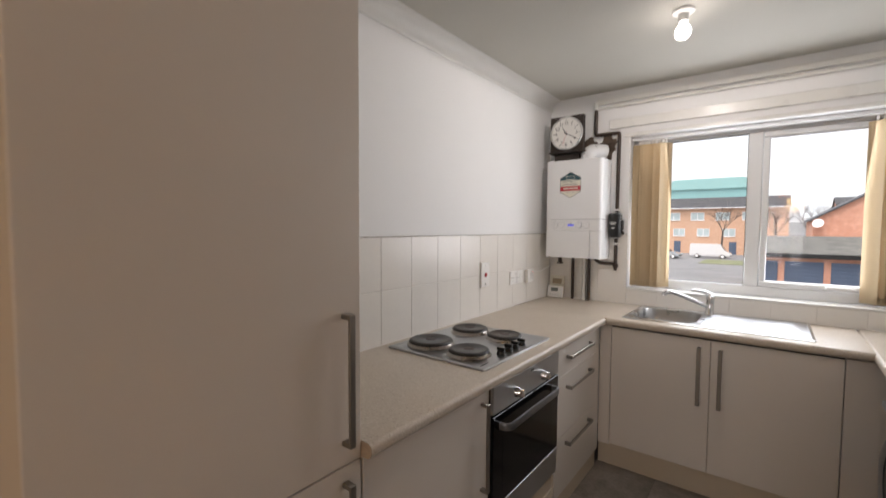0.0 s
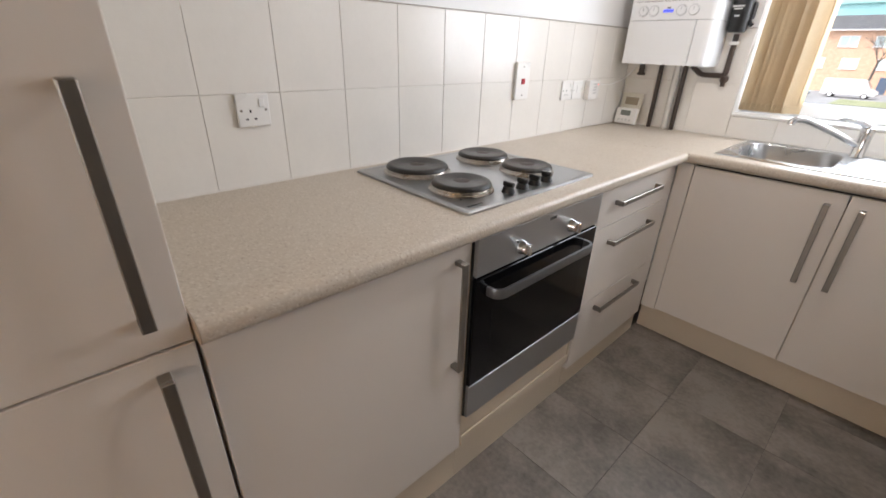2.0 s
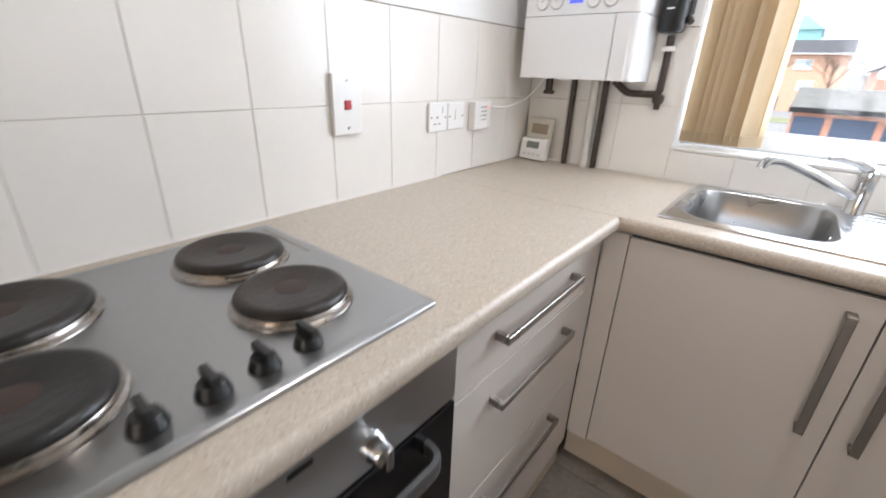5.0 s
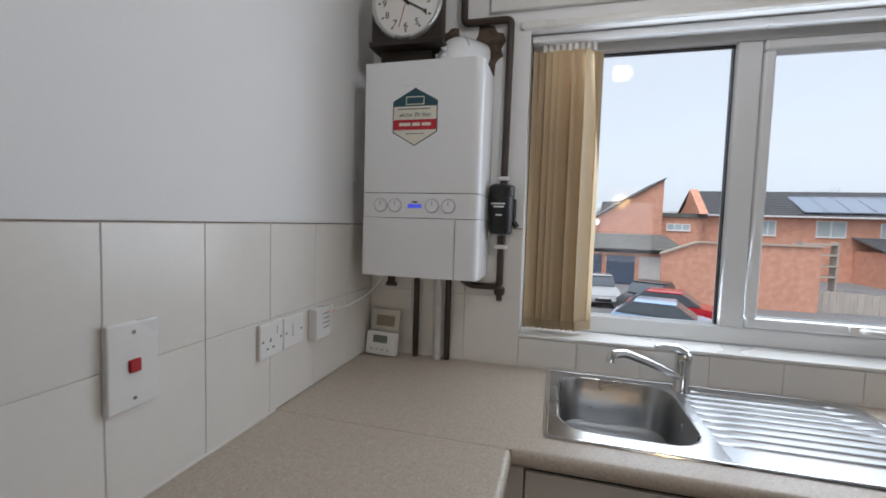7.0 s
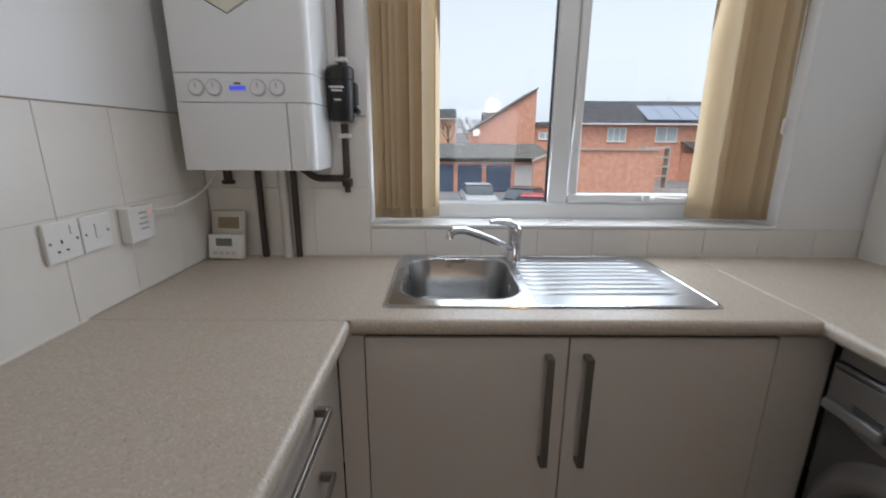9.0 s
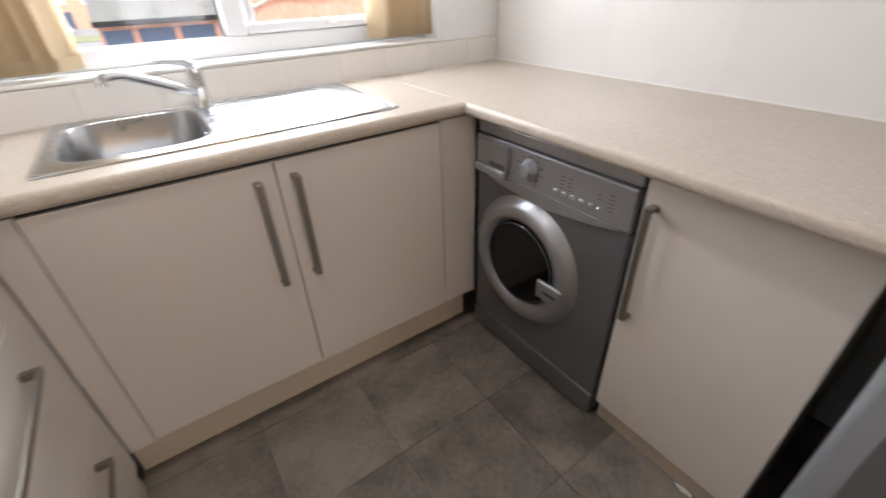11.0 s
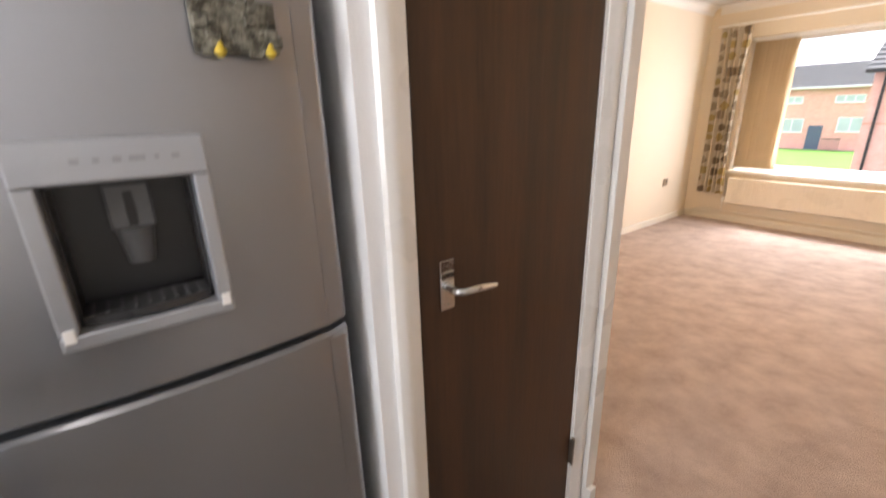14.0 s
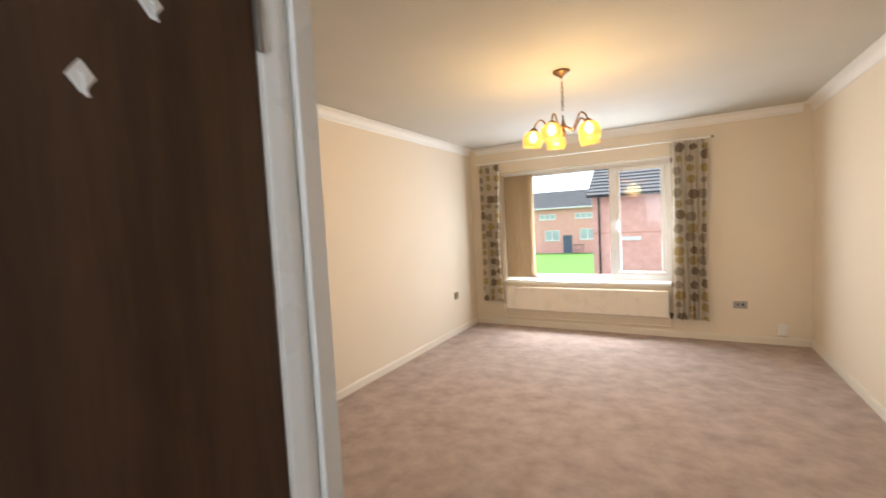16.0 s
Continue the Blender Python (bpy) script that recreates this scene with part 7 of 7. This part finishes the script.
structure("backdrop_hill", hl, two_tone("distant_wooded_hill", (0.22, 0.23, 0.24), (0.34, 0.34, 0.33), 0.06, 0.95, (0.3, 0.7), 0.1), "grey wooded hill on the horizon", "hill")


def bare_tree(x, y, height, seed, label):
    """A leafless tree: tapered trunk, limbs and many twigs."""
    t = thing("tree", label, "tree", (x, y, GZ))
    rnd = random.Random(seed)
    BARK = bpy.data.materials.get("bark") or two_tone("bark", (0.07, 0.055, 0.045), (0.13, 0.105, 0.09), 6, 0.9, (0.3, 0.7), 0.3)
    trunk, crown = bmesh.new(), bmesh.new()
    base, tip = Vector((x, y, GZ)), Vector((x + 0.2, y, GZ + height * 0.45))
    tube(trunk, [base, (base + tip) / 2, tip], [0.20, 0.15, 0.11], 8)

    def grow(p, d, length, r, depth):
        q = p + d * length
        tube(crown, [p, q], [r, r * 0.6], 5 if depth < 2 else 3, depth < 2)
        if depth == 4:
            return
        for _ in range(4 if depth < 3 else 3):
            nd = (d + Vector((rnd.uniform(-1, 1), rnd.uniform(-1, 1), rnd.uniform(-0.25, 0.8))) * 0.75).normalized()
            grow(q if rnd.random() < 0.6 else p + d * length * rnd.uniform(0.5, 0.9), nd, length * rnd.uniform(0.6, 0.8), r * 0.55, depth + 1)

    for k in range(4):
        a = 2 * math.pi * k / 4 + rnd.random()
        grow(tip, Vector((math.cos(a) * 0.6, math.sin(a) * 0.6, 0.9)).normalized(), height * 0.18, 0.07, 1)
    part("trunk", trunk, BARK, t, "", True)
    part("crown", crown, BARK, t)


bare_tree(1.6, 62, 8.0, 3, "leafless tree on the grass verge")
bare_tree(4.6, 66, 9.0, 5, "leafless tree behind the garages")
bare_tree(-4.5, 76, 8.5, 8, "leafless tree before the far houses")
bare_tree(29.5, 62, 11.0, 9, "leafless tree behind the terraced roof")

# houses on the living room side
terrace("house", "salmon brick terraced houses across the lawn", 7.5, 34, -48, 8, 2.55, 4.6, 1, two_tone("pink_brick", (0.66, 0.33, 0.28), (0.76, 0.43, 0.37), 3.0, 0.85, (0.3, 0.7), 0.2, fine=9), [(9.0, -1.2, 1.7, 1.2, 1), (9.3, 1.2, 1.9, 0.6, 2), (13.4, 1.2, 1.9, 0.6, 2), (13.0, -1.3, 1.7, 1.2, 1), (18.0, -1.2, 1.7, 1.2, 1), (17.8, 1.2, 1.9, 0.6, 2)], [(11.6, 1.0), (20.5, 1.0)])
nr = terrace("house", "red brick house with grey tiled roof beside the lawn", -9, 4.95, -22.2, 8, 2.50, 5.1, 1, BRICK_DARK, [(-3.5, -0.9, 1.7, 1.2, 1)], gutter_mat=BLACK)
part("brick_course", boxes((-9, 4.951, -22.199, -22.190, 0.42, 0.49)), BRICK, nr, "darker brick course")
part("name_board", boxes((2.6, 3.9, -22.195, -22.13, 0.05, 0.25)), FRAME_OUT, nr, "white name board")
part("downpipe", tube(bmesh.new(), [(4.6, -22.1, GZ), (4.6, -22.1, 2.4)], 0.05, 10), BLACK, nr)
gt = thing("garden_gate", "dark metal railing by the lawn", "railing", (10.4, -46.4, GZ))
for k in range(9):
    part("bar", boxes((10.0 + 0.14 * k, 10.03 + 0.14 * k, -46.42, -46.38, GZ, GZ + 1.0)), BLACK, gt)
part("rail", boxes((9.98, 11.2, -46.43, -46.37, GZ + 1.0, GZ + 1.06)), BLACK, gt)

# ---- wall tiles and floor tiles, piece by piece ----
def block_mesh(name, sx, sy, sz, bevel, material):
    bm = box(bmesh.new(), 0, sx, 0, sy, 0, sz, bevel)
    bmesh.ops.recalc_face_normals(bm, faces=bm.faces)
    me = bpy.data.meshes.new(name)
    bm.to_mesh(me)
    bm.free()
    me.materials.append(material)
    return me


MESHES = {}


def piece(name, sx, sy, sz, at, parent, material, bevel):
    key = (name, round(sx, 4), round(sy, 4), round(sz, 4), material.name)
    if key not in MESHES:
        MESHES[key] = block_mesh(name, sx, sy, sz, bevel, material)
    ob = new(name, MESHES[key])
    ob.parent = parent
    ob.location = Vector(at) - root_loc(parent)
    return ob


TT = 0.0065
grout_w = structure("tile_backing", boxes((0.0004, 0.005, 1.315, 3.749, 0.9105, 1.396)), GROUT, "cream ceramic wall tiles above the worktop", "wall tiles")
G2 = 0.0013
ys = [1.3155] + [1.325 + 0.2025 * k for k in range(1, 12)] + [3.743]
for za, zb in ((0.912, 1.155), (1.155, 1.396)):
    for ya, yb in zip(ys, ys[1:]):
        piece("tile", TT, yb - ya - G2, zb - za - G2, (0.0015, ya + G2 / 2, za + G2 / 2), grout_w, TILE, 0.0012)
grout_n = structure("tile_backing", boxes((0.0085, 0.5795, 3.745, 3.7496, 0.9105, 1.396), (0.5800, 2.3745, 3.745, 3.7496, 0.9105, 1.012)), GROUT, "cream ceramic wall tiles under and beside the window", "wall tiles")
xs = [0.010, 0.178, 0.381, 0.5795]
for za, zb in ((0.912, 1.155), (1.155, 1.396)):
    for xa, xb in zip(xs, xs[1:]):
        piece("tile", xb - xa - G2, TT, zb - za - G2, (xa + G2 / 2, 3.7420, za + G2 / 2), grout_n, TILE, 0.0012)
xs = [0.5805, 0.778, 0.9805, 1.183, 1.3855, 1.588, 1.7905, 1.993, 2.1955, 2.364]
for xa, xb in zip(xs, xs[1:]):
    piece("tile", xb - xa - G2, TT, 1.010 - 0.912, (xa + G2 / 2, 3.7420, 0.912), grout_n, TILE, 0.0012)
grout_e = structure("tile_backing", boxes((2.3695, 2.3746, 2.120, 3.741, 0.9105, 1.396)), surface("pale_grout", (0.675, 0.65, 0.62), 0.35, vary=0.03), "white ceramic wall tiles on the plain wall", "wall tiles")
TILE_W = surface("white_wall_tile", (0.67, 0.645, 0.615), 0.2, vary=0.03, scale=9, grain=70, bump=0.02, island=0.015)
ys = [2.121 + 0.2025 * k for k in range(9)]
for za, zb in ((0.912, 1.155), (1.155, 1.396)):
    for ya, yb in zip(ys, ys[1:]):
        piece("tile", TT, yb - ya - 0.0003, zb - za - 0.0003, (2.3655, ya + 0.0003 / 2, za + 0.0003 / 2), grout_e, TILE_W, 0.0002)

for x0, x1, y0, y1, own in ((0.0010, 0.0075, 1.316, 3.748, grout_w), (0.0095, 0.5790, 3.7425, 3.7490, grout_n)):
    part("edge_bead", boxes((x0, x1, y0, y1, 1.3962, 1.3990), bevel=0.0008), surface("brown_old_sealant", (0.26, 0.21, 0.17), 0.6, vary=0.2, scale=30), own, "discoloured sealant along the top tiles")

floor_ob = bpy.data.objects["floor"]
rows_y = [0.840] + [0.840 + 0.305 + 0.3365 * k for k in range(0, 9)]
cols_x = [0.0, 0.230, 0.565, 0.900, 1.235, 1.570, 1.905, 2.240, 2.374]
for ya, yb in zip(rows_y, rows_y[1:]):
    for xa, xb in zip(cols_x, cols_x[1:]):
        yb2 = min(yb, 3.749)
        piece("floor_tile", xb - xa - 0.0014, yb2 - ya - 0.0014, 0.0045, (xa + 0.0007, ya + 0.0007, -0.0042), floor_ob, VINYL, 0.0005)
